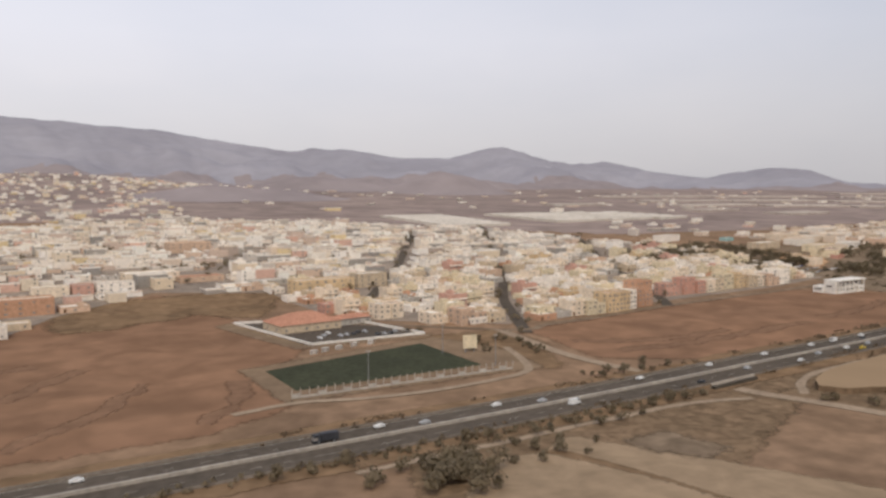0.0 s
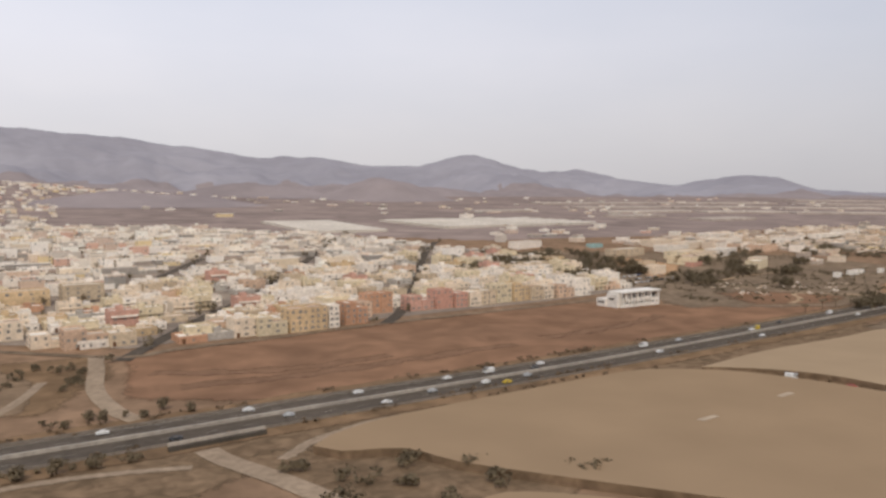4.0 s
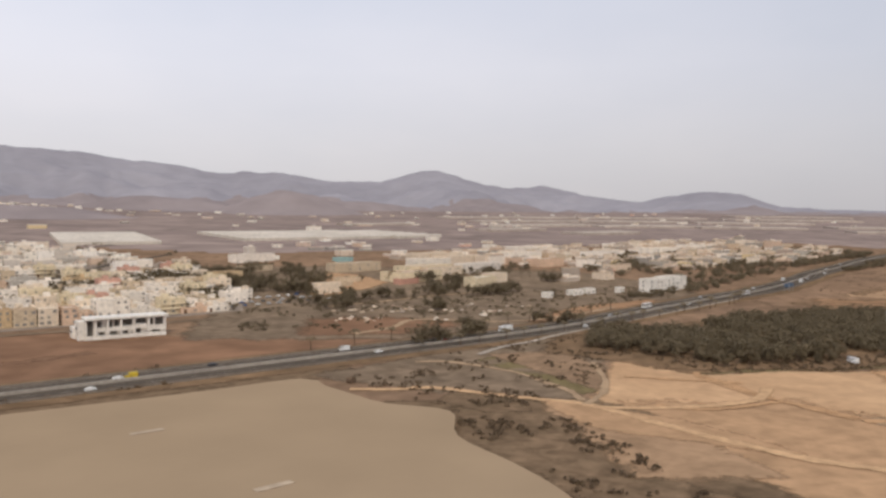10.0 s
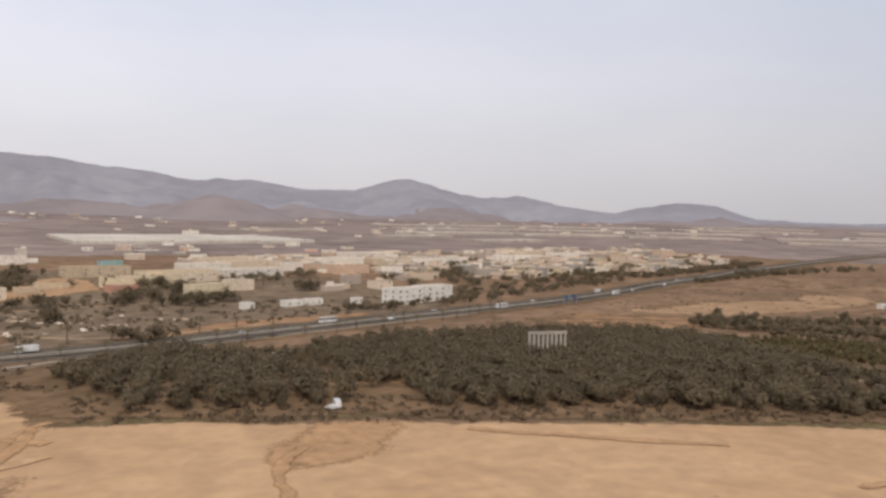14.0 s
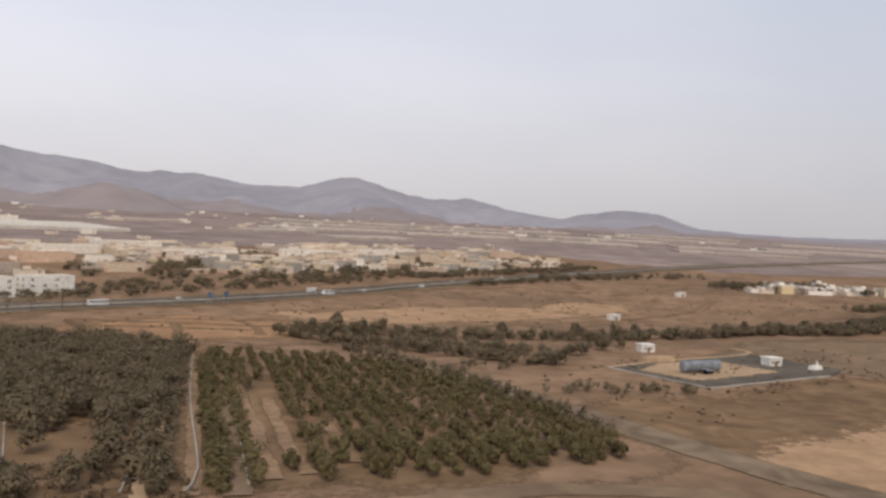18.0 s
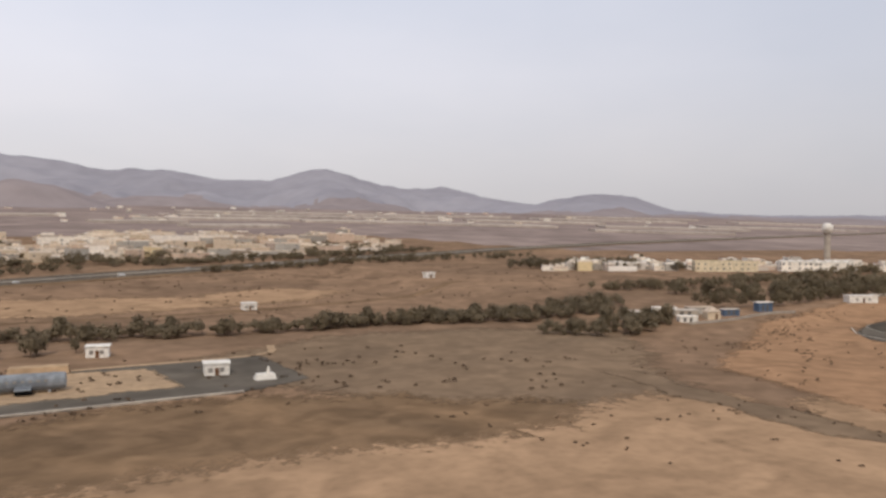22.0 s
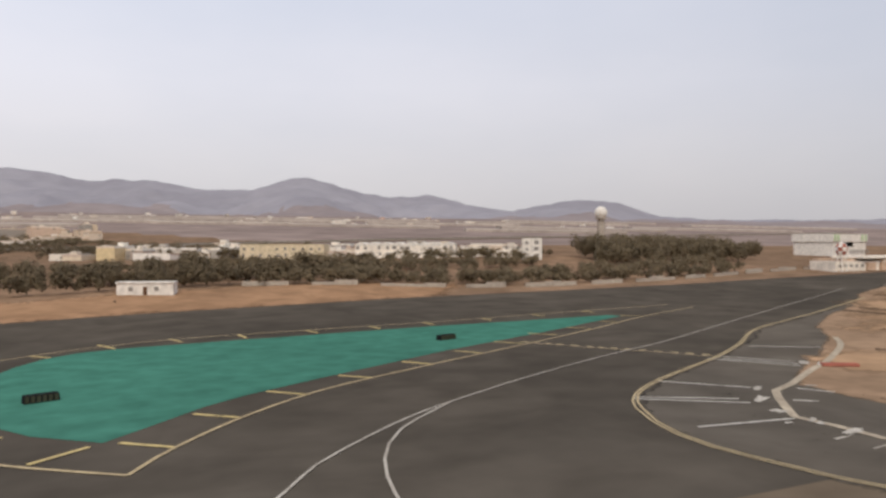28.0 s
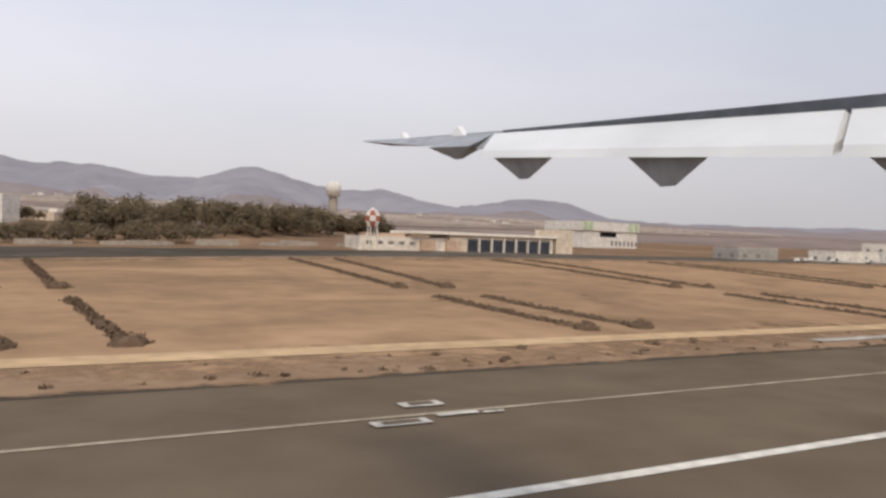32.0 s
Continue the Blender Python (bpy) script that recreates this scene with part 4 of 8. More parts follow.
def house(w, d, floors, wall, roof, seed, store=3.0):
    """Flat-roofed terraced house: walls, parapet, roof, stair head, door, balcony and windows."""
    rg = random.Random(seed)
    h = floors * store
    t_ = new("house")
    bm = bx(-w / 2, w / 2, -d / 2, d / 2, -1.5, h)
    part("wall", bm, M["wall_" + wall], t_)
    bm = bmesh.new()
    p = 0.9
    for a in ((-w / 2, w / 2, -d / 2, -d / 2 + 0.25), (-w / 2, w / 2, d / 2 - 0.25, d / 2), (-w / 2, -w / 2 + 0.25, -d / 2 + 0.25, d / 2 - 0.25), (w / 2 - 0.25, w / 2, -d / 2 + 0.25, d / 2 - 0.25)):
        box(bm, *a, h, h + p)
    part("parapet", bm, M["wall_" + wall], t_)
    part("roof", bx(-w / 2 + 0.25, w / 2 - 0.25, -d / 2 + 0.25, d / 2 - 0.25, h, h + 0.12), M["roof_" + roof], t_, roof + " flat roof")
    sx, sy = rg.uniform(-w / 4, w / 4), rg.uniform(-d / 5, d / 4)
    part("stair_head", bx(sx - 1.6, sx + 1.6, sy - 2, sy + 2, h + 0.12, h + 2.6), M["wall_" + rg.choice([wall, "white", "cream"])], t_)
    if rg.random() < 0.6:
        bm = bmesh.new()
        tube(bm, (-sx, -sy, h + 0.12), (-sx, -sy, h + 1.4), 0.6, 0.55)
        part("water_tank", bm, M["concrete"], t_, "small pale roof water tank")
    cols = 2 if w < 9 else 3
    for fl in range(floors):
        z = fl * store + 0.9
        for c in range(cols):
            x = -w / 2 + w * (c + 0.5) / cols
            if fl == 0 and c == 0:
                part("door", bx(x - 0.7, x + 0.7, -d / 2 - 0.1, -d / 2, 0, 2.2), M["door"], t_)
            elif rg.random() < 0.6:
                window(t_, x, -d / 2, z, rg.choice([1.0, 1.4, 1.8]), rg.choice([1.0, 1.3]), 0)
        if fl and rg.random() < 0.5:
            part("balcony", bx(-w / 2 + 0.6, w / 2 - 0.6, -d / 2 - 1.0, -d / 2, fl * store - 0.1, fl * store + 0.75), M["wall_" + rg.choice([wall, "ivory"])], t_)
    return t_


TOWN = [(-48, 400), (-20, 480), (38, 545), (112, 520), (122, 440), (140, 396), (203, 352), (222, 358), (262, 365), (335, 385), (473, 411), (560, 440), (572, 505), (556, 660), (490, 830), (430, 950), (340, 1080), (60, 1180), (-110, 1100)]
STREETS = [((199, 326), (222, 378), (248, 435), (284, 500), (322, 572), (370, 665), (441, 820), (520, 980)), ((162, 464), (202, 538), (244, 613), (293, 716), (400, 940)), ((328, 368), (349, 400), (392, 482), (436, 570), (487, 670), (560, 800)), ((60, 560), (180, 800), (260, 960))]


def near_street(x, y, w=5.0):
    for s in STREETS:
        for (x0, y0), (x1, y1) in zip(s, s[1:]):
            if y0 - 5 <= y <= y1 + 5:
                xx = x0 + (x1 - x0) * (y - y0) / (y1 - y0)
                if abs(x - xx) < w:
                    return True
    return False


rgt = random.Random(41)
U = Vector((math.cos(radians(10)), math.sin(radians(10))))
N = Vector((-U.y, U.x))
SH = Vector((math.cos(radians(64)), math.sin(radians(64))))
protos = []
for i in range(30):
    wall = rgt.choice(["white", "white", "cream", "ivory", "ivory", "white", "cream", "sand", "sand", "ivory", "grey", "pale yellow"]) if i < 22 else ["peach", "ochre", "clay orange", "salmon pink", "pale yellow", "peach", "sand", "ochre"][i - 22]
    roof = rgt.choice(["pale grey", "whitewashed", "whitewashed", "dusty tan", "pale grey", "pale grey"])
    w_, d_, fl_ = rgt.uniform(9.5, 17.0), rgt.uniform(10, 13.5), rgt.choice([1, 1, 1, 2, 2, 3])
    protos.append((house(w_, d_, fl_, wall, roof, i, rgt.uniform(2.5, 2.8)), wall, roof, fl_))
used = set()


def place_house(k, x, y, rz):
    ob, wall, roof, fl_ = protos[k]
    m_ = pose(x, y, g1(x, y), 0, 0, rz)
    if k not in used:
        used.add(k)
        ob.matrix_basis = m_
        c = ob
    else:
        c = copy_thing(ob, m_)
    return tagged(c, "%s %s-storey terraced house with a %s flat roof" % (wall, ("one", "two", "three", "four")[fl_ - 1], roof), "house", "houses of the town")


# larger buildings on the edge of the fields: x, y, width, depth, storeys, render, roof, label
LARGE = [(-34, 496, 28, 14, 3, "wall_clay orange", "roof_dusty tan", "orange three-storey apartment block beside the field"), (-24, 552, 22, 11, 2, "wall_cream", "roof_whitewashed", "cream two-storey terrace at the edge of the field"), (-5, 555, 13, 11, 2, "wall_salmon pink", "roof_pale grey", "salmon two-storey house at the edge of the field"),
         (15, 560, 24, 11, 2, "wall_white", "roof_pale grey", "white two-storey terrace at the edge of the field"), (40, 594, 38, 18, 2, "wall_cream", "roof_whitewashed", "low cream hall with a white roof"), (74, 586, 32, 16, 1, "wall_peach", "tile", "low peach hall with a red roof"), (85, 752, 38, 20, 3, "wall_peach", "roof_dusty tan", "large peach block among the houses"),
         (146, 512, 44, 15, 3, "wall_ochre", "roof_dusty tan", "long ochre three-storey block on the town edge"), (186, 528, 24, 14, 3, "wall_sand", "roof_pale grey", "sand-coloured three-storey block among the terraced houses"), (118, 556, 26, 12, 1, "wall_grey", "roof_pale grey", "low grey hall beside the field"), (-38, 448, 18, 10, 1, "wall_sand", "roof_pale grey", "low sand-coloured house beside the field")]


def on_large(x, y):
    return any(abs(x - b_[0]) < b_[2] / 2 + 7 and abs(y - b_[1]) < b_[3] / 2 + 8 for b_ in LARGE)


# front row: x, y, width, depth, render, storeys
EDGE = [(129, 432, 13, 11, "wall_brick pink", 2), (142, 424, 12, 11, "wall_ochre", 2), (152, 402, 16, 12, "wall_cream", 3), (172, 376, 16, 12, "wall_cream", 2), (186, 366, 18, 12, "wall_peach", 3), (234, 368, 14, 12, "wall_pale yellow", 2), (266, 364, 15, 11, "wall_pale yellow", 3),
        (284.5, 368, 20, 12, "wall_ochre", 4), (299, 371, 6, 10, "wall_ivory", 4), (312.5, 378, 13, 12, "wall_clay orange", 4), (324.5, 396, 8, 11, "wall_peach", 3), (338, 409, 16, 11, "wall_clay orange", 4),
        (364, 409, 17, 11, "wall_salmon pink", 3), (379, 410, 12, 11, "wall_brick pink", 4), (390.5, 411, 9, 11, "wall_brick pink", 3), (401, 412, 9, 11, "wall_cream", 3), (412, 415, 11, 11, "wall_sand", 3), (425, 419, 13, 11, "wall_pale yellow", 4),
        (439, 421, 13, 11, "wall_ochre", 4), (451, 421, 10, 11, "wall_sand", 3), (461, 422, 9, 11, "wall_cream", 3), (474, 422, 14, 12, "wall_peach", 3), (490, 428, 16, 14, "wall_ivory", 4)]
# colourful front row, then the town behind it in rows
far_boxes = []
count_h = 0
dist_rows = []
yy, row = 0.0, 0
while yy < 820:
    dist_rows.append((yy, row))
    row += 1
    yy += 13.0 if row % 2 else 20.0
for yy, row in dist_rows:
    for i in range(-75, 85):
        q = Vector((205, 356)) + SH * (yy / (SH.dot(N))) + U * (i * 12.6 + rgt.uniform(-0.9, 0.9)) + N * rgt.uniform(-1.2, 1.2)
        x, y = q.x, q.y
        if not inside(x, y, TOWN) or near_street(x, y, 9.5):
            continue
        if rgt.random() < (0.13 if x > 90 else 0.3) or noise.noise(Vector((x / 34, y / 34, 11))) < -0.42:
            continue
        if on_large(x, y) or 255 < x < 500 and y < np.interp(x, [e_[0] for e_ in EDGE[5:]], [e_[1] for e_ in EDGE[5:]]) + 11:
            continue
        far_boxes.append((x, y, yy))
# the nearest 300 become things, the rest one mass
far_boxes.sort(key=lambda b: b[1] - 0.28 * b[0])
near_houses, mass = far_boxes[:300], far_boxes[300:]
for x, y, _ in near_houses:
    place_house(rgt.randrange(22, 30) if rgt.random() < (0.3 if x < 300 else 0.06) else rgt.randrange(22), x, y, 10 + rgt.uniform(-1.5, 1.5) + (180 if rgt.random() < 0.1 else 0))
for k in range(len(protos)):
    if k not in used:
        place_house(k, 300 + 9 * k, 470, 10)


def town_mass(name, spots, rz, rg, label, hmin=2.2, hmax=2.8, fl=(1, 1, 1, 2, 2, 3), wmin=8.5, wmax=17, render="mass"):
    """Far houses as one mass: walls with parapets, stair heads and windows."""
    vs, fs, mi = [], [], []
    ca, sa = math.cos(radians(rz)), math.sin(radians(rz))

    def add(cx, cy, z, x0, x1, y0, y1, z0, z1, mat_i, top_i=None):
        b = len(vs)
        for dz in (z0, z1):
            for px, py in ((x0, y0), (x1, y0), (x1, y1), (x0, y1)):
                vs.append((cx + px * ca - py * sa, cy + px * sa + py * ca, z + dz))
        for n_, q in enumerate(((4, 5, 6, 7), (0, 1, 5, 4), (1, 2, 6, 5), (2, 3, 7, 6), (3, 0, 4, 7))):
            fs.append(tuple(b + t for t in q))
            mi.append(top_i if (n_ == 0 and top_i is not None) else mat_i)
    for x, y, _ in spots:
        z = g1(x, y)
        near_ = noise.noise(Vector((x / 45, y / 45, 2)))
        w, d, n_ = rg.uniform(wmin, wmax), rg.uniform(10, 14), rg.choice(fl)
        if rg.random() < 0.12:
            w, d = w * 1.9, d * 1.15
        n_ = min(n_, 1) if near_ < -0.25 else n_ + (near_ > 0.35)
        h = n_ * rg.uniform(hmin, hmax)
        tint = 2 if rg.random() < (0.22 if x < 230 else 0.06) else (3 if rg.random() < 0.16 else 0)
        add(x, y, z, -w / 2, w / 2, -d / 2, d / 2, -3, h, tint, 0 if rg.random() < 0.7 else 3)
        for a in ((-w / 2, w / 2, -d / 2, -d / 2 + 0.3), (-w / 2, -w / 2 + 0.3, -d / 2 + 0.3, d / 2), (w / 2 - 0.3, w / 2, -d / 2 + 0.3, d / 2)):
            add(x, y, z, *a, h, h + 0.9, 0)
        if rg.random() < 0.4:
            sx, sy = rg.uniform(-w / 4, w / 4), rg.uniform(-d / 5, d / 4)
            add(x, y, z, sx - 1.7, sx + 1.7, sy - 2, sy + 2, h, h + 2.5, 0)
        for f_ in range(n_):
            for c in (-0.28, 0.28):
                if rg.random() < 0.3:
                    add(x, y, z, c * w - 0.7, c * w + 0.7, -d / 2 - 0.1, -d / 2, f_ * 2.8 + 0.9, f_ * 2.8 + 2.2, 1)
    ob = raw(name, vs, fs, [M[render], M["glass"], M["mass_warm"], M["mass_dark"]], mi=mi)
    return tagged(ob, label, "houses", kind="stuff")


M["mass"] = island_mat("town_render", [(0.806, 0.717, 0.616), (0.717, 0.616, 0.504), (0.820, 0.773, 0.683), (0.560, 0.493, 0.426), (0.784, 0.694, 0.594), (0.638, 0.515, 0.403), (0.762, 0.683, 0.582), (0.470, 0.414, 0.358), (0.820, 0.739, 0.638), (0.672, 0.560, 0.426), (0.806, 0.739, 0.661), (0.582, 0.448, 0.358)])
# tan house tones, raised by about 15 percent for haze
M["mass_dusty"] = island_mat("dusty_cream_render", [(0.713, 0.586, 0.460), (0.621, 0.494, 0.368), (0.782, 0.678, 0.564), (0.483, 0.397, 0.322), (0.690, 0.564, 0.437), (0.575, 0.437, 0.310), (0.644, 0.529, 0.414), (0.414, 0.339, 0.276), (0.759, 0.644, 0.517), (0.575, 0.460, 0.333), (0.828, 0.736, 0.632), (0.529, 0.385, 0.287)])
M["mass_warm"] = island_mat("warm_town_render", [(0.660, 0.517, 0.308), (0.616, 0.396, 0.308), (0.682, 0.550, 0.396), (0.594, 0.440, 0.330)])
M["mass_dark"] = island_mat("dark_town_render", [(0.34, 0.30, 0.26), (0.42, 0.33, 0.27), (0.30, 0.27, 0.24), (0.40, 0.36, 0.31)])
town_mass("far_town", mass, 10, random.Random(5), "dense far rows of white and cream flat-roofed houses")
# streets through the town
for i, s in enumerate(STREETS[:3]):
    tagged(ribbon("street_%d" % (i + 1), s, 7.0, 0.25, M["asphalt"], step=15), "dusty grey street between the houses", "road", kind="structure")
flat("town_ground", [(p[0], p[1]) for p in TOWN], M["town"], 0.35, "grey dusty town ground between the houses", 0)


# special blocks along the edge of the town
def block(name, x, y, rz, w, d, floors, wall, roof, label, cols, store=3.0, tiled=False, cat="building", back=False):
    t_ = thing(name, x, y, rz, label=label, category=cat)
    h = floors * store
    part("wall", bx(-w / 2, w / 2, -d / 2, d / 2, -1.5, h), M[wall], t_)
    if tiled:
        bm = bmesh.new()
        o = 0.7
        v = [bm.verts.new(p) for p in ((-w / 2 - o, -d / 2 - o, h), (w / 2 + o, -d / 2 - o, h), (w / 2 + o, d / 2 + o, h), (-w / 2 - o, d / 2 + o, h), (-w / 2 + d / 2, 0, h + d * 0.22), (w / 2 - d / 2, 0, h + d * 0.22))]
        for q in ((0, 1, 5, 4), (1, 2, 5), (2, 3, 4, 5), (3, 0, 4), (3, 2, 1, 0)):
            bm.faces.new([v[i_] for i_ in q])
        part("roof", bm, M[roof], t_)
    else:
        bm = bmesh.new()
        for a in ((-w / 2, w / 2, -d / 2, -d / 2 + 0.3), (-w / 2, w / 2, d / 2 - 0.3, d / 2), (-w / 2, -w / 2 + 0.3, -d / 2 + 0.3, d / 2 - 0.3), (w / 2 - 0.3, w / 2, -d / 2 + 0.3, d / 2 - 0.3)):
            box(bm, *a, h, h + 0.8)
        part("parapet", bm, M[wall], t_)
        part("roof", bx(-w / 2 + 0.3, w / 2 - 0.3, -d / 2 + 0.3, d / 2 - 0.3, h, h + 0.1), M[roof], t_)
    rgw = random.Random(int(x * 7 + y))
    for fl in range(floors):
        for c in range(cols):
            if rgw.random() < 0.75:
                window(t_, -w / 2 + w * (c + 0.5) / cols + rgw.uniform(-0.4, 0.4), -d / 2, fl * store + 1.0, rgw.choice([1.0, 1.3, 1.8]), rgw.choice([1.1, 1.3, 1.6]), 0)
        if d > 7 and cols:
            for c in range(2):
                window(t_, -w / 2, -d / 2 + d * (c + 0.5) / 2, fl * store + 1.0, 1.4, 1.3, 3)
    return t_


for x, y, w_, d_, wl_, fl_ in EDGE:
    n_ = max(1, round(w_ / 8.5))
    for k in range(n_):
        ww = w_ / n_
        off_ = -w_ / 2 + ww * (k + 0.5)
        wk = wl_ if k == 0 or rgt.random() < 0.85 else rgt.choice(["wall_cream", "wall_ivory", "wall_sand", "wall_peach"])
        fk = max(1, fl_ - (k > 0 and rgt.random() < 0.4))
        block("apartment_block", x + off_ * U.x, y + off_ * U.y + rgt.uniform(-0.6, 0.6), 10.5, ww - 0.1, d_ + rgt.uniform(-1, 1), fk, wk, rgt.choice(["roof_pale grey", "roof_terracotta", "roof_dusty tan", "roof_whitewashed"]), "%s rendered %s-storey apartment block on the town edge" % (wk[5:], ("one", "two", "three", "four")[fk - 1]), 2 if ww < 9 else 3, 2.7)
for x, y, w_, d_, fl_, wl_, rf_, lab in LARGE:
    block("large_building", x, y, 10, w_, d_, fl_, wl_, rf_, lab, max(2, int(w_ / 6)), 3.0)

# school with orange roofs, walls round its yard
school = block("school", 100, 388, 12, 34, 22, 1, "wall_sand", "tile", "low sand-coloured school with a hipped orange tiled roof", 6, 4.2, True, "school")
block("school_wing", 128, 392, 12, 20, 9, 1, "wall_grey", "tile", "low grey school wing with an orange tiled roof", 4, 3.6, True, "school")
yard = [(70, 416), (92, 341), (151, 345), (128, 409)]
for i in range(4):
    tagged(ribbon("yard_wall", [yard[i], yard[(i + 1) % 4]], 0.6, 0.0, M["white"], step=6, thick=1.2), "low white-painted yard wall of the school", "wall")
flat("school_path", [(70, 420), (60, 410), (84, 336), (150, 338), (152, 343), (90, 340)], M["gravel"], 0.4, "pale strip of ground round the school wall", 0.5)
flat("school_yard", [(94, 343), (149, 347), (128, 406), (72, 414)], M["asphalt"], 0.5, "dark asphalt school yard", 0)

# sports pitch with fence, floodlights, stand
PITCH = [(60, 300), (66, 264), (150, 272), (145, 326)]
flat("pitch_surround", [(55, 304), (60, 254), (165, 262), (168, 300), (150, 332)], M["gravel"], 0.36, "grey ground round the football pitch", 1)
flat("football_pitch", [(62, 300), (66, 266), (146, 274), (140, 324)], M["turf"], 0.5, "dark green artificial football pitch", 0)
for i, (x, y) in enumerate(((92, 262), (140, 300), (150, 270))):
    fl_ = thing("floodlight", x, y, 0, label="tall grey floodlight mast beside the pitch", category="floodlight", group="floodlights of the pitch")
    part("mast", tube(bmesh.new(), (0, 0, 0), (0, 0, 13), 0.16, 0.1), M["steel"], fl_)
    part("lamp_bar", bx(-0.9, 0.9, -0.15, 0.15, 12.7, 13.3), M["concrete"], fl_)
fence = thing("pitch_fence", 62, 256, 0, z=0, label="pale panelled fence along the football pitch", category="fence")
fence.matrix_basis = pose(0, 0, 0)
for i in range(30):
    t = i / 29
    x, y = 62 + 92 * t, 256.5 + 6.5 * t
    part("post", bx(x - 0.15, x + 0.15, y - 0.15, y + 0.15, g1(x, y), g1(x, y) + 3.6), M["concrete"], fence)
    if i < 29:
        x2 = x + 92 / 29
        part("panel", bx(x + 0.2, x2 - 0.2, y + 0.05, y + 0.15, g1(x, y) + 0.1, g1(x, y) + (0.9 if i % 3 else 1.8)), M["wall_grey"], fence)
small_road("pitch_lane", [(40, 246), (63, 251), (84, 247), (109, 246), (141, 251), (158, 258), (166, 275), (172, 300)], 3.6, M["lane"], label="pale dusty lane below the football pitch")
for k, (x, y) in enumerate(((88, 322), (94, 325), (101, 327), (109, 330), (118, 332))):
    pb = thing("players_shelter", x, y, 12, label="small low white shelter beside the football pitch", category="shelter", group="shelters of the pitch")
    part("back", bx(-1.6, 1.6, 0.4, 0.5, -0.2, 1.8), M["white"], pb)
    part("roof", bx(-1.7, 1.7, -0.6, 0.5, 1.8, 1.9), M["white"], pb)
    for xx in (-1.5, 1.5):
        part("side", bx(xx - 0.05, xx + 0.05, -0.5, 0.4, -0.2, 1.8), M["wall_grey"], pb)
bb = thing("billboard", 152, 297, -8, label="square pale yellow billboard on two posts", category="billboard")
part("panel", bx(-3.2, 3.2, -0.15, 0.15, 2.0, 8.0), M["wall_pale yellow"], bb)
for x in (-2, 2):
    part("post", tube(bmesh.new(), (x, 0.3, -0.5), (x, 0.3, 7), 0.18, 0.18), M["steel"], bb)

# modern white building beside the field
wb = thing("office_building", 477, 363, 8, label="modern white two-storey building with a projecting flat roof", category="building")
part("body", bx(0.6, 33.6, 2.0, 10, -2, 8.4), M["white"], wb)
part("roof_slab", bx(0.2, 35, -0.8, 10.5, 8.6, 9.5), M["white"], wb)
part("roof_edge", bx(0.4, 34.8, -0.6, 10.3, 8.4, 8.6), M["wall_grey"], wb)
part("base", bx(0, 34, -0.2, 2.0, -2, 1.5), M["white"], wb)
part("end_block", bx(-2.5, 0.6, 1.0, 9, -2, 8.2), M["white"], wb)
part("low_block", bx(-3.5, 6, 9, 16.5, -2, 5.0), M["white"], wb)
part("slit_window", bx(-3.62, -3.5, 10, 15.5, 2.4, 3.5), M["opening"], wb, "long dark slit window")
part("stair_window", bx(-2.62, -2.5, 3, 7, 4.6, 5.8), M["opening"], wb, "dark window")
for x in (0.2, 4.0, 9.0, 14.5, 20.0, 26.2, 33.2):
    part("column", bx(x, x + 0.8, -0.2, 0.6, 1.5, 8.4), M["white"], wb)
for x0, x1, z0, z1 in ((4.8, 9.0, 3.6, 4.4), (9.8, 20.0, 3.4, 5.0), (20.8, 26.2, 4.0, 5.6), (27.0, 33.2, 2.8, 4.4)):
    part("balcony_front", bx(x0, x1, -0.1, 0.2, z0, z1), M["white"], wb)
for x0, x1, z0, z1 in ((1.4, 3.6, 1.6, 8.2), (5.4, 7.2, 5.2, 7.8), (9.8, 11.6, 4.8, 8.0), (12.4, 14.2, 5.2, 8.0), (15.6, 19.6, 5.4, 8.0), (21.4, 25.6, 5.8, 8.0), (27.4, 28.8, 5.0, 7.8), (29.8, 33.0, 4.8, 7.8), (6.0, 8.4, 1.7, 3.2), (10.6, 13.4, 1.7, 3.2), (15.2, 18.0, 1.7, 3.0), (20.9, 23.4, 1.7, 3.6), (28.4, 31.6, 1.7, 2.6)):
    part("glazing", bx(x0, x1, 1.9, 2.0, z0, z1), M["opening"], wb)


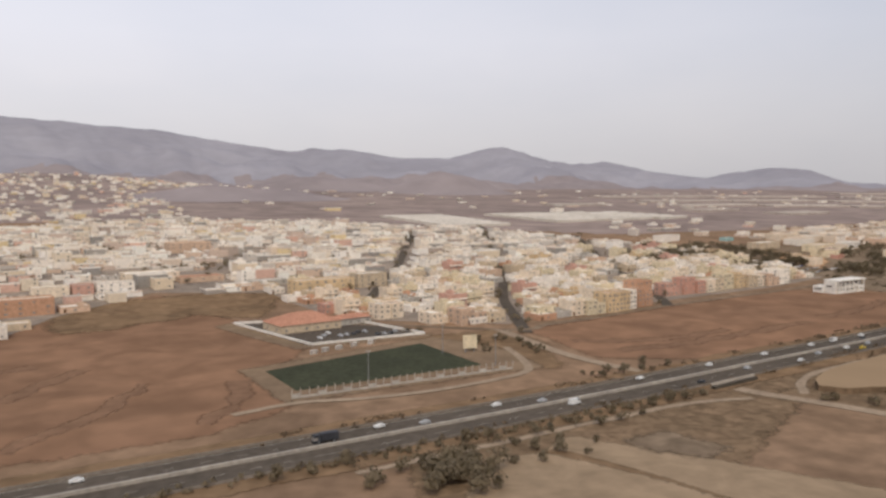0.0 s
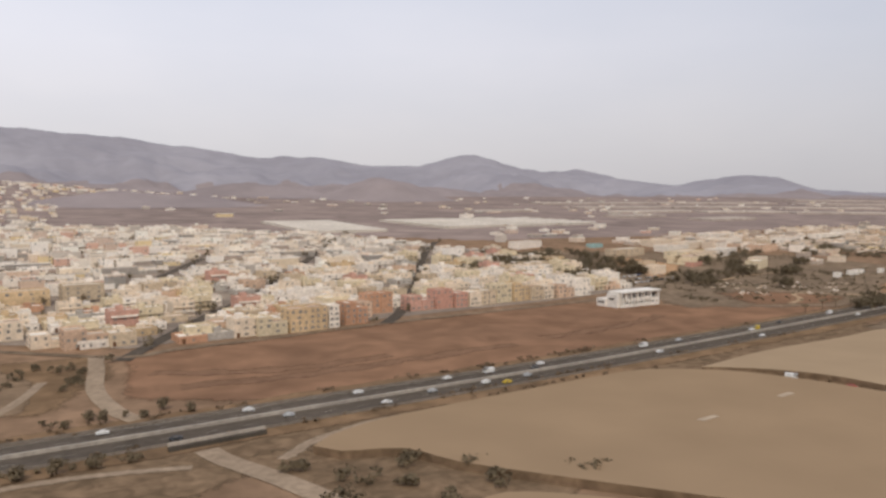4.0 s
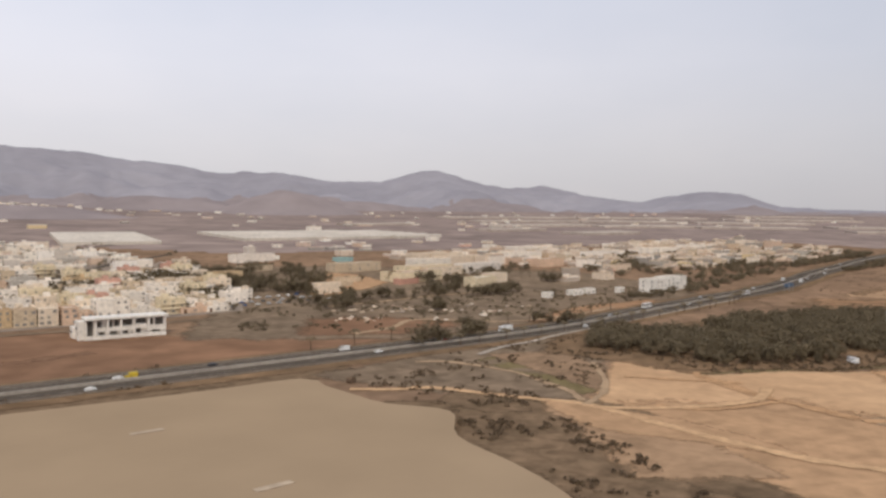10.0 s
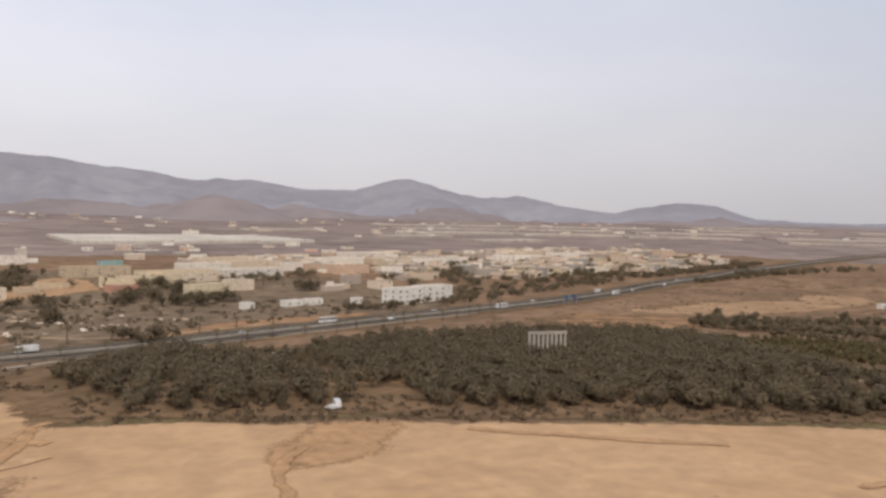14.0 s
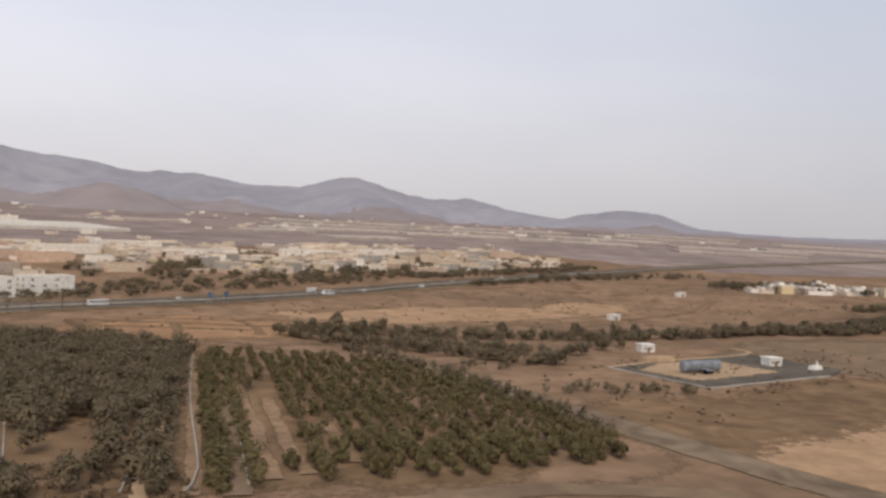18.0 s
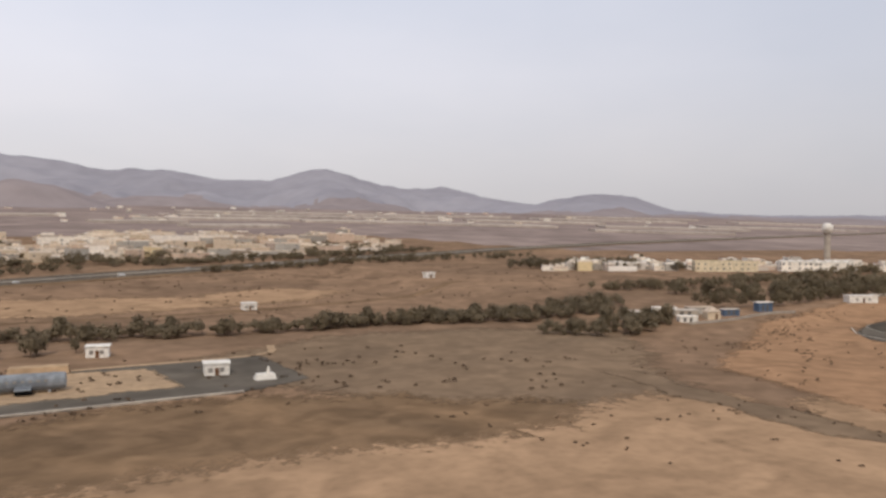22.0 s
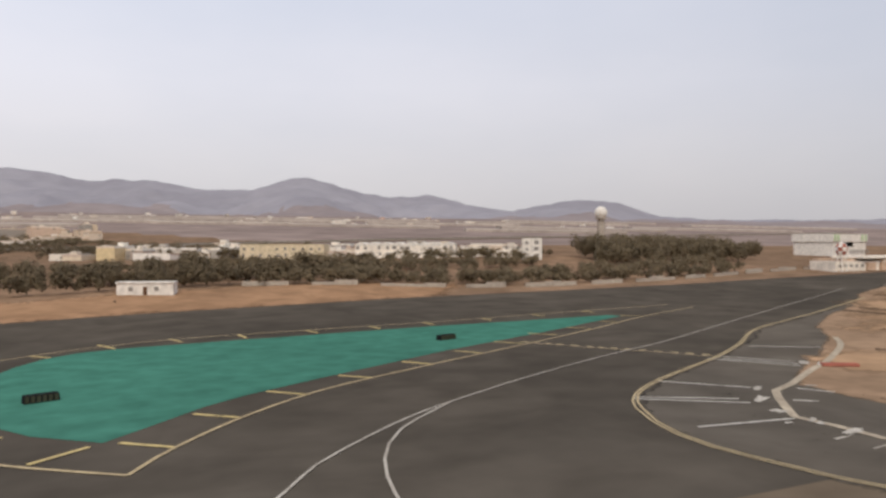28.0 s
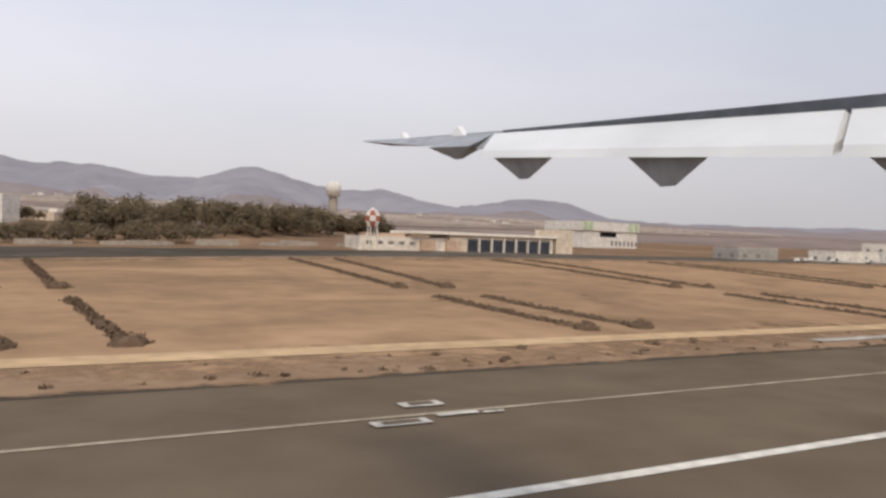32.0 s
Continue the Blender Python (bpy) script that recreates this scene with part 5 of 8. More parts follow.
# ---------------- trees ----------------
def crown_quads(rg, n, rx, rz, z0, size, lumps=5):
    """Leaf clumps in a few uneven lobes, shaded as one rounded crown."""
    vs, fs, ns = [], [], []
    heart = Vector((0, 0, z0 - 0.5 * rz))
    cs = [(rg.gauss(0, rx * 0.42), rg.gauss(0, rx * 0.42), z0 + rg.uniform(-0.35, 0.55) * rz, rg.uniform(0.5, 0.8)) for _ in range(lumps)]
    for _ in range(n):
        cx, cy, cz, k = rg.choice(cs)
        d = Vector((rg.gauss(0, 1), rg.gauss(0, 1), rg.gauss(0, 1))).normalized() * (rg.random() ** 0.4) * k
        p = Vector((cx + d.x * rx, cy + d.y * rx, max(0.3, cz + d.z * rz)))
        nrm = (d.normalized() * 0.9 + Vector((rg.gauss(0, 0.4), rg.gauss(0, 0.4), rg.gauss(0.7, 0.4)))).normalized()
        a = nrm.orthogonal().normalized()
        b = nrm.cross(a)
        t = rg.uniform(0, math.tau)
        a, b = a * math.cos(t) + b * math.sin(t), b * math.cos(t) - a * math.sin(t)
        s = size * rg.uniform(0.6, 1.4)
        i = len(vs)
        vs += [tuple(p + a * s), tuple(p + b * s * 0.7), tuple(p - a * s), tuple(p - b * s * 0.7)]
        out = (p - heart).normalized()
        fs.append((i, i + 1, i + 2, i + 3) if nrm.dot(out) > 0 else (i + 3, i + 2, i + 1, i))
        ns += [tuple((out * 0.8 + (nrm if nrm.dot(out) > 0 else -nrm) * 0.35).normalized())] * 4
    return vs, fs, ns


def shade(ob, ns):
    ob.data.polygons.foreach_set("use_smooth", [True] * len(ob.data.polygons))
    ob.data.normals_split_custom_set_from_vertices(ns)
    return ob


def tree(h, rx, leaf, seed, n=520, size=0.42, name="tree"):
    rg = random.Random(seed)
    t_ = new(name)
    bm = bmesh.new()
    tube(bm, (0, 0, -0.4), (0.1, 0, h * 0.45), 0.05 * h * 0.6, 0.03 * h * 0.5, 6)
    for i in range(4):
        a = i * 1.6 + rg.random()
        tube(bm, (0.1, 0, h * (0.32 + 0.04 * i)), (math.cos(a) * rx * 0.6, math.sin(a) * rx * 0.6, h * 0.7), 0.09, 0.04, 5)
    part("trunk", bm, M["bark"], t_)
    vs, fs, ns = crown_quads(rg, n, rx, h * 0.42, h * 0.5, size, 6)
    shade(raw("crown", vs, fs, M[leaf], t_), ns)
    return t_


def palm(h, seed):
    rg = random.Random(seed)
    t_ = new("palm_tree")
    part("trunk", tube(bmesh.new(), (0, 0, -0.4), (rg.uniform(-0.3, 0.3), 0, h), 0.24, 0.17, 7), M["bark"], t_)
    for i in range(13):
        a = i * math.tau / 13 + rg.uniform(-0.15, 0.15)
        up = rg.uniform(0.1, 0.9)
        vs, fs = [], []
        for k in range(5):
            t = k / 4
            r = 2.5 * t
            z = h + up * math.sin(t * 2.2) * 1.3 - t * t * 1.4
            wd = 0.42 * math.sin(math.pi * (0.15 + 0.8 * t)) + 0.03
            c, s = math.cos(a), math.sin(a)
            vs += [(c * r - s * wd, s * r + c * wd, z - 0.15), (c * r, s * r, z), (c * r + s * wd, s * r - c * wd, z - 0.15)]
        for k in range(4):
            b = k * 3
            fs += [(b, b + 1, b + 4, b + 3), (b + 1, b + 2, b + 5, b + 4)]
        raw("frond", vs, fs, M["leaf_dark"], t_)
    return t_


def scatter(ob_list, spots, label, category, group, rg, smin=0.75, smax=1.25):
    for i, (x, y) in enumerate(spots):
        base = ob_list[i % len(ob_list)]
        m_ = pose(x, y, g1(x, y), 0, 0, rg.uniform(0, 360))
        if i < len(ob_list):
            base.matrix_basis = m_
            c = base
        else:
            c = copy_thing(base, m_)
        s = rg.uniform(smin, smax)
        c.scale = (s, s * rg.uniform(0.9, 1.1), s * rg.uniform(0.85, 1.15))
        tagged(c, label, category, group)


def tree_mass(name, spots, leaf, rg, hh, rx, size, n, label, lump=4):
    vs, fs, ns = [], [], []
    for x, y in spots:
        k = rg.uniform(0.7, 1.3)
        v, f, n3 = crown_quads(rg, n, rx * k, hh * 0.42 * k, hh * 0.5 * k, size, lump)
        b, z = len(vs), g1(x, y)
        vs += [(x + p[0], y + p[1], z + p[2]) for p in v]
        ns += n3
        fs += [tuple(b + i for i in q) for q in f]
    return tagged(shade(raw(name, vs, fs, M[leaf]), ns), label, "trees" if hh > 2 else "shrubs", kind="stuff")


rgv = random.Random(77)
PLANT = [(683, 203), (748, 185), (809, 155), (863, 120), (893, 120), (906, 180), (926, 262), (871, 290), (798, 300), (760, 290), (748, 262), (700, 300), (668, 262), (678, 234)]
spots = []
a0 = Vector((0.17, 0.985))
b0 = Vector((0.985, -0.17))
for i in range(-40, 30):
    for j in range(-45, 50):
        for side in (-1.75, 1.75):
            p = Vector((883, 151)) + b0 * (i * 10.9 + 5.4 + side + rgv.uniform(-0.8, 0.8)) + a0 * (j * 4.5 + rgv.uniform(-1.2, 1.2))
            deep = p.y - (206 - 0.42 * (p.x - 672))
            thin = noise.noise(Vector((p.x / 16, p.y / 16, 6))) < -0.12 and deep < 30
            if inside(p.x, p.y, PLANT) and deep > 6 * noise.noise(Vector((p.x / 9, 3, 1))) and not (thin and rgv.random() < 0.55) and rgv.random() < 0.94 and not (735 < p.x < 758 and p.y < 262 and rgv.random() < 0.75):
                spots.append((p.x, p.y))
            q = p + b0 * 3.7
            if deep > 42 and inside(q.x, q.y, PLANT) and side > 0 and rgv.random() < 0.75:
                spots.append((q.x, q.y))
CLEAR = [((887, 168), (884, 118)), ((879, 160), (878, 125)), ((833, 160), (841, 134)), ((868, 176), (873, 140)), ((856, 186), (858, 160)), ((698, 215), (706, 190)), ((712, 210), (718, 185)), ((680, 225), (686, 205))]


def cleared(p):
    for (x0, y0), (x1, y1) in CLEAR:
        if y1 < p[1] < y0 and abs(p[0] - (x0 + (x1 - x0) * (y0 - p[1]) / (y0 - y1))) < 2.6:
            return True
    return abs(p[0] - (898.5 + (p[1] - 117) * 0.187)) < 3.2 and p[1] < 254


spots = [p for p in spots if not cleared(p)]
spots.sort(key=lambda p: (p[1] + 0.45 * p[0]))
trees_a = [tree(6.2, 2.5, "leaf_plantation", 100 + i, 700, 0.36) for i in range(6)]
flat("plantation_grass", [(670, 210), (700, 222), (760, 200), (800, 186), (850, 176), (890, 160), (888, 116), (863, 116), (806, 150), (744, 180)], M["soil_dark"], 0.8, "dry brown earth between the front trees of the plantation", 3)
scatter(trees_a, spots[:95], "dark bushy tree of a dense plantation", "tree", "trees of the plantation", rgv)
tagged(ribbon("plantation_wall", [(898, 118), (902, 129), (908.2, 169), (914, 203), (923, 249)], 0.32, 0.0, M["barrier"], step=5, thick=0.9), "low pale concrete wall between the plantation and the orchard", "wall")
small_road("plantation_path", [(891, 117), (896, 140), (901, 164), (910, 207), (914, 228)], 1.5, M["track"], 0.5, "narrow pale path along the plantation", 0.4)
tree_mass("plantation_weeds", [p for p in ((rgv.uniform(672, 900), rgv.uniform(104, 230)) for _ in range(2600)) if -9 < p[1] - (206 - 0.42 * (p[0] - 672)) < 24 and p[1] > 110], "leaf_brown", rgv, 1.3, 1.1, 0.3, 22, "dry brown weeds at the foot of the plantation", 3)
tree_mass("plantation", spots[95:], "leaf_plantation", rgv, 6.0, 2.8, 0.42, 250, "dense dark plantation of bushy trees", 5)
LANES = [("orchard_lane_tan", [(899, 117), (902.3, 134.6), (907.5, 162), (914.6, 203), (923.6, 256)], 1.7, "sand_nose", "bare tan lane beside the plantation wall"),
         ("orchard_lane_grey", [(905.6, 115), (911.6, 147), (918, 184), (923, 212)], 3.0, "gravel", "grey gravel lane between the orchard rows"),
         ("orchard_lane_tan", [(912.6, 121), (915.9, 142), (919, 159), (922, 181), (925, 200)], 2.4, "sand_nose", "bare tan lane between the orchard rows"),
         ("orchard_lane_tan", [(919, 122), (921, 141), (924, 158), (928.5, 184)], 1.8, "sand_nose", "bare tan lane between the orchard rows"),
         ("orchard_lane_tan", [(929.5, 126), (931.5, 139), (934, 154)], 1.8, "sand_nose", "bare tan lane between the orchard rows")]
for nm, pts, w_, m_, lab in LANES:
    small_road(nm, pts, w_, M[m_], label=lab, ragged=0.5, lie=0.36)
for pts in ([(908, 119), (914.2, 152), (921, 190), (924, 208)], [(899.8, 182), (897.4, 165), (893.4, 140), (889.3, 122)], [(872.5, 198), (873.3, 156), (873.4, 138)]):
    tagged(ribbon("plot_kerb", pts, 0.3, 0.1, M["barrier"], step=4, thick=0.4), "low pale kerb between the planted plots", "kerb")


def on_lane(p, more=0.9):
    v = Vector(p)
    for _, pts, w_, _, _ in LANES:
        for a_, b_ in zip(pts, pts[1:]):
            a_, d_ = Vector(a_), Vector(b_) - Vector(a_)
            t = max(0.0, min(1.0, (v - a_).dot(d_) / d_.length_squared))
            if (a_ + d_ * t - v).length < w_ / 2 + more:
                return True
    return False


ORCH = [(896, 120), (912, 120), (951, 112), (981, 112), (990, 126), (990, 180), (980, 230), (930, 258), (911, 190)]
spots = []
a0 = Vector((0.187, 0.982))
b0 = Vector((0.982, -0.187))
for i in range(-40, 50):
    for j in range(-60, 60):
        q = Vector((940, 170)) + b0 * (i * 4.6) + a0 * (j * 3.2)
        if i % 2 and q.x + 0.25 * (q.y - 150) < 946 and q.y < 214 and rgv.random() < 0.45:
            continue
        p = Vector((940, 170)) + b0 * (i * 4.6) + a0 * (j * 3.2) + Vector((rgv.uniform(-0.5, 0.5), rgv.uniform(-0.5, 0.5)))
        if inside(p.x, p.y, ORCH) and not cleared(p) and not on_lane(p) and rgv.random() < 0.93:
            spots.append((p.x, p.y))
spots.sort(key=lambda p: p[1])
trees_b = [tree(3.7, 1.45, "leaf_olive", 200 + i, 420, 0.29) for i in range(6)]
scatter(trees_b, spots[:95], "small olive-green orchard tree in a planted row", "tree", "trees of the orchard", rgv)
tree_mass("orchard", spots[95:], "leaf_olive", rgv, 3.7, 1.5, 0.36, 120, "rows of small olive-green orchard trees", 3)


def along(pts, gap, jit, rg):
    out, line = [], smooth_line(pts, gap)
    for x, y in line:
        out.append((x + rg.uniform(-jit, jit), y + rg.uniform(-jit, jit)))
    return out


tree_mass("wall_shrubs", [(p[0] + dx + rgv.uniform(-0.9, 0.9), p[1] + dx * -0.1) for p in along([(899, 119), (902, 131), (908, 169), (914, 203), (922, 246)], 2.1, 0.9, rgv) for dx in (4.0, 5.0, 9.6)], "leaf_olive", rgv, 2.6, 1.5, 0.36, 60, "low dark green shrubs beside the plantation wall", 4)
tree_mass("lane_trees", along([(895, 121), (900, 146), (905, 176), (914, 222), (920, 250)], 2.2, 0.8, rgv), "leaf_plantation", rgv, 2.4, 1.3, 0.34, 60, "dark low bushes along the plantation lane", 4)
hedge = []
for pts, gp, jt in (([(966, 300), (1005, 256), (1040, 217)], 6, 3.5), ([(985, 312), (1017, 294), (1081, 273), (1161, 262), (1231, 266), (1300, 256)], 8.5, 4),
                    ([(1180, 268), (1240, 258), (1290, 240)], 4.5, 4), ([(1060, 232), (1100, 246)], 6, 3)):
    hedge += along(pts, gp, jt, rgv)
trees_c = [tree(6.5, 2.3, "leaf_dark", 300 + i) for i in range(4)]
tree_mass("windbreak_scrub", [p for pts in ([(966, 300), (1005, 256), (1040, 217)], [(985, 312), (1017, 294), (1081, 273), (1161, 262), (1231, 266), (1310, 254)], [(1180, 268), (1240, 256), (1290, 238)], [(1010, 275), (1035, 255), (1050, 235)]) for p in along(pts, 1.9, 4.5, rgv)], "leaf_dark", rgv, 4.6, 2.6, 0.42, 230, "dark ragged scrub below the windbreak trees", 3)
scatter(trees_c, hedge, "dark windbreak tree in a ragged row", "tree", "trees of the windbreak", rgv, 0.6, 1.35)
grove = [(1285, 209.5), (1288.5, 207), (1292.5, 207)] + along([(1245, 215), (1262, 205), (1272, 200), (1280, 210)], 4, 4, rgv) + along([(1362, 268), (1400, 244), (1440, 246), (1483, 236)], 5, 5, rgv)
trees_d = [tree(9.0, 3.9, "leaf_dark", 400 + i, 640, 0.5) for i in range(3)]
scatter(trees_d, grove, "tall dark tree in a grove beside the airfield", "tree", "trees beside the airfield", rgv, 0.7, 1.1)
tree_mass("grove_scrub", [(x + rgv.uniform(-5, 5), y + rgv.uniform(-3, 3)) for x, y in grove for _ in range(3)], "leaf_dark", rgv, 4.0, 2.4, 0.45, 90, "dark scrub below the grove trees", 3)
AIRWOOD = [(1604, 256), (1640, 252), (1690, 262), (1728, 284), (1742, 330), (1690, 345), (1640, 320), (1606, 286)]
mass_spots = [(rgv.uniform(1600, 1745), rgv.uniform(250, 348)) for _ in range(300)]
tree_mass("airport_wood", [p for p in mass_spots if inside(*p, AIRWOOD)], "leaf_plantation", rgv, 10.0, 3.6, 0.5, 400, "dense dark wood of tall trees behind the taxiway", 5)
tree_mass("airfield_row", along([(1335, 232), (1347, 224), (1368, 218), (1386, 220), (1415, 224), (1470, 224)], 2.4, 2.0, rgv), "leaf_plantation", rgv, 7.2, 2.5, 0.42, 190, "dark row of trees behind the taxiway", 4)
mass_spots = []
for pts in ([(1440, 270), (1500, 262), (1570, 268)], [(1440, 300), (1520, 290), (1600, 300)], [(1470, 226), (1530, 216), (1600, 232), (1660, 260)], [(1340, 300), (1400, 290), (1450, 290)]):
    for p in along(pts, 1.9, 9, rgv):
        mass_spots.append(p)
for p in along([(1420, 236), (1483, 212), (1529, 206), (1585, 208), (1640, 222)], 3.0, 4, rgv):
    mass_spots.append(p)
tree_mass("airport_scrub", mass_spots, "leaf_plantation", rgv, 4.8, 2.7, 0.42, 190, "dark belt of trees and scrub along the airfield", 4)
mass_spots = []
for pts, j in (([(1282, 566), (1333, 548), (1432, 558), (1470, 552)], 12), ([(560, 520), (600, 560), (660, 560)], 18), ([(570, 600), (620, 640)], 20), ([(905, 570), (960, 590), (1010, 640)], 10),
               ([(1400, 470), (1440, 452), (1500, 445)], 6), ([(780, 560), (850, 600)], 16), ([(1040, 610), (1100, 600), (1200, 610)], 8), ([(520, 440), (540, 480), (560, 520)], 8)):
    for p in along(pts, 3.2, j, rgv):
        mass_spots.append(p)
tree_mass("town_trees", mass_spots, "leaf_dark", rgv, 6.5, 3.2, 0.6, 110, "dark clumps of trees among the far buildings", 4)
street_sp = []
for s_ in STREETS:
    for p in along(s_, 16, 3, rgv):
        if rgv.random() < 0.6:
            street_sp.append((p[0] + rgv.choice([-4.5, 4.5]), p[1]))
for _ in range(70):
    x, y = rgv.uniform(-100, 560), rgv.uniform(400, 950)
    if inside(x, y, TOWN):
        street_sp += [(x + rgv.uniform(-7, 7), y + rgv.uniform(-4, 4)) for _ in range(3)]
street_sp += along([(40, 640), (75, 640), (110, 650)], 4, 5, rgv) + along([(-60, 520), (-30, 530)], 4, 5, rgv)
tree_mass("street_trees", street_sp, "leaf_dark", rgv, 5.5, 2.2, 0.5, 80, "dark street trees among the town houses", 3)
belt = along([(800, 402), (870, 425), (940, 455), (1020, 500), (1110, 540)], 4, 9, rgv) + along([(905, 470), (985, 510), (1070, 555), (1160, 590)], 3.2, 12, rgv) + along([(1150, 562), (1240, 592), (1330, 622), (1430, 660)], 3.2, 8, rgv)
belt += along([(1185, 520), (1240, 535), (1300, 545), (1360, 555)], 3, 7, rgv) + along([(940, 600), (1000, 640), (1080, 650)], 5, 14, rgv)
belt += [(x + rgv.gauss(0, 7), y + rgv.gauss(0, 6)) for x, y in ((1086, 602), (1010, 560), (1040, 575), (1130, 640), (1180, 640), (960, 540), (1060, 530)) for _ in range(8)]
for _ in range(46):
    cx, cy = rgv.uniform(905, 1400), rgv.uniform(560, 720)
    belt += [(cx + rgv.gauss(0, 7), cy + rgv.gauss(0, 4)) for _ in range(5)]
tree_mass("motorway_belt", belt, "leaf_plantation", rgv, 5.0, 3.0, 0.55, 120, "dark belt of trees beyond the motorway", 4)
belt = along([(1380, 452), (1420, 440), (1470, 420)], 5, 8, rgv) + [(x + rgv.gauss(0, 5), y + rgv.gauss(0, 4)) for x, y in ((1402, 440), (1415, 452), (1447, 396), (1500, 356), (1540, 330), (1470, 372), (1424, 418)) for _ in range(6)]
tree_mass("third_town_trees", belt, "leaf_dark", rgv, 7.0, 3.4, 0.55, 160, "dark round trees among the houses behind the airfield", 4)
clump = []
for cx, cy in ((545, 640), (560, 648), (600, 635), (640, 628), (575, 620), (520, 560), (535, 575), (505, 600), (551, 600), (565, 590), (627, 600), (634, 547), (607, 459), (618, 435), (700, 470), (710, 492), (706, 480), (660, 470), (724, 549), (699, 330), (612, 300), (640, 312), (640, 470), (625, 462), (588, 615), (637, 577), (717, 546), (545, 520), (560, 600), (600, 560), (470, 560), (490, 575), (510, 585), (530, 600), (480, 545)):
    clump += [(cx + rgv.gauss(0, 6), cy + rgv.gauss(0, 6)) for _ in range(9)]
clump += [(cx + rgv.gauss(0, 4), cy + rgv.gauss(0, 3)) for cx, cy in ((512, 576), (520, 566), (530, 570), (540, 572), (551, 580), (562, 580), (545, 590), (555, 584), (569, 582), (580, 556), (575, 566), (590, 522), (604, 514), (611, 510), (617, 508), (699, 550), (738, 521), (727, 459), (757, 473), (742, 462), (819, 517), (665, 404)) for _ in range(9)]
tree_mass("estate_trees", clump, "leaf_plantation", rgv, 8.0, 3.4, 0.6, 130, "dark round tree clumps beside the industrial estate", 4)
clump = [(84 + rgv.gauss(0, 7), 171 + rgv.gauss(0, 5)) for _ in range(16)] + along([(60, 178), (110, 186), (160, 192)], 7, 3, rgv)
clump += [(x + rgv.gauss(0, 2), y + rgv.gauss(0, 2)) for x, y in ((256, 171), (267, 161), (254, 142), (290, 144), (240, 165), (248, 156), (230, 178), (272, 150), (236, 150)) for _ in range(4)]
tree_mass("verge_bushes", [(p[0], p[1] - abs(rgv.gauss(0, 3))) for p in along([(-80, 176), (20, 189), (80, 194), (140, 200), (198, 205)], 2.6, 1.2, rgv)], "leaf_plantation", rgv, 2.2, 1.4, 0.34, 40, "dense dark bushes on the slope below the motorway", 3)
tree_mass("pitch_bushes", [(x + rgv.gauss(0, 3), y + rgv.gauss(0, 4)) for x, y in ((158, 296), (165, 312), (171, 324), (178, 318), (183, 312), (181, 296), (182, 286), (149, 352), (178, 238)) for _ in range(5)], "leaf_plantation", rgv, 2.6, 1.5, 0.36, 60, "dark bushes between the pitch and the town", 3)
tree_mass("thicket", [(81 + rgv.gauss(0, 6), 167 + rgv.gauss(0, 5)) for _ in range(22)], "leaf_dark", rgv, 6.0, 2.8, 0.45, 200, "dense dark thicket below the motorway", 4)
tree_mass("lane_bushes", clump, "leaf_plantation", rgv, 3.4, 2.0, 0.5, 50, "dark brown bushes beside the farm lane", 4)
clump = along([(388, 214), (404, 204), (414, 190), (421, 175), (424, 158), (427, 144), (440, 133), (458, 121)], 3.4, 2.2, rgv) + along([(384, 216), (402, 204), (412, 187), (419, 165)], 4.5, 0.8, rgv) + along([(300, 216), (340, 224), (384, 226)], 5, 2, rgv)
tree_mass("track_bushes", clump, "leaf_brown", rgv, 1.6, 1.0, 0.3, 36, "low dark brown bushes along the farm track", 3)
clump = [(x + rgv.gauss(0, 3.5), y + rgv.gauss(0, 2)) for x, y in ((1017, 174), (1024, 172), (1030, 169), (1039, 169), (1018, 214), (1035, 222), (1028, 236), (1045, 226), (1008, 222), (1048, 160)) for _ in range(5)]
tree_mass("pad_bushes", clump, "leaf_dark", rgv, 3.0, 1.5, 0.45, 45, "dark bushes beside the gravel track", 3)
tree_mass("orchard_border", along([(978, 262), (986, 232), (992, 190), (991, 150), (987, 128)], 1.8, 1.6, rgv), "leaf_dark", rgv, 4.2, 1.6, 0.5, 55, "dark dense border of bushes along the orchard", 3)
# palms and bushes along the motorway
palms = [palm(5.5, i) for i in range(3)]
spots = [(x, y) for x, y in along([(620, 286), (700, 307), (830, 347), (900, 385)], 13, 1.5, rgv)] + [(x, y) for x, y in along([(560, 300), (640, 322), (760, 362)], 17, 1.5, rgv)] + [(x, y) for x, y in along([(730, 540), (800, 545), (860, 555)], 9, 3, rgv)]
scatter(palms, spots, "slender palm tree beside the motorway", "palm tree", "palms along the motorway", rgv, 0.8, 1.15)
spots = along([(40, 185), (70, 188.5), (104, 191.6), (119, 192), (143, 194.8), (170, 198.4), (195, 200.4)], 8.0, 0.7, rgv) + [(196, 243), (201, 240), (207, 247), (190, 238), (186, 243), (214, 240), (120, 178)] + [(100, 170), (108, 168), (116, 173), (122, 168), (111, 177), (130, 175)]
trees_e = [tree(4.2, 1.8, "leaf_dark", 500 + i, 260, 0.34, "roadside_tree") for i in range(3)]
scatter(trees_e, spots, "dark bushy roadside tree on the dry verge", "tree", "trees beside the motorway", rgv, 0.5, 1.2)

# shrubs on open ground
rgs = random.Random(9)


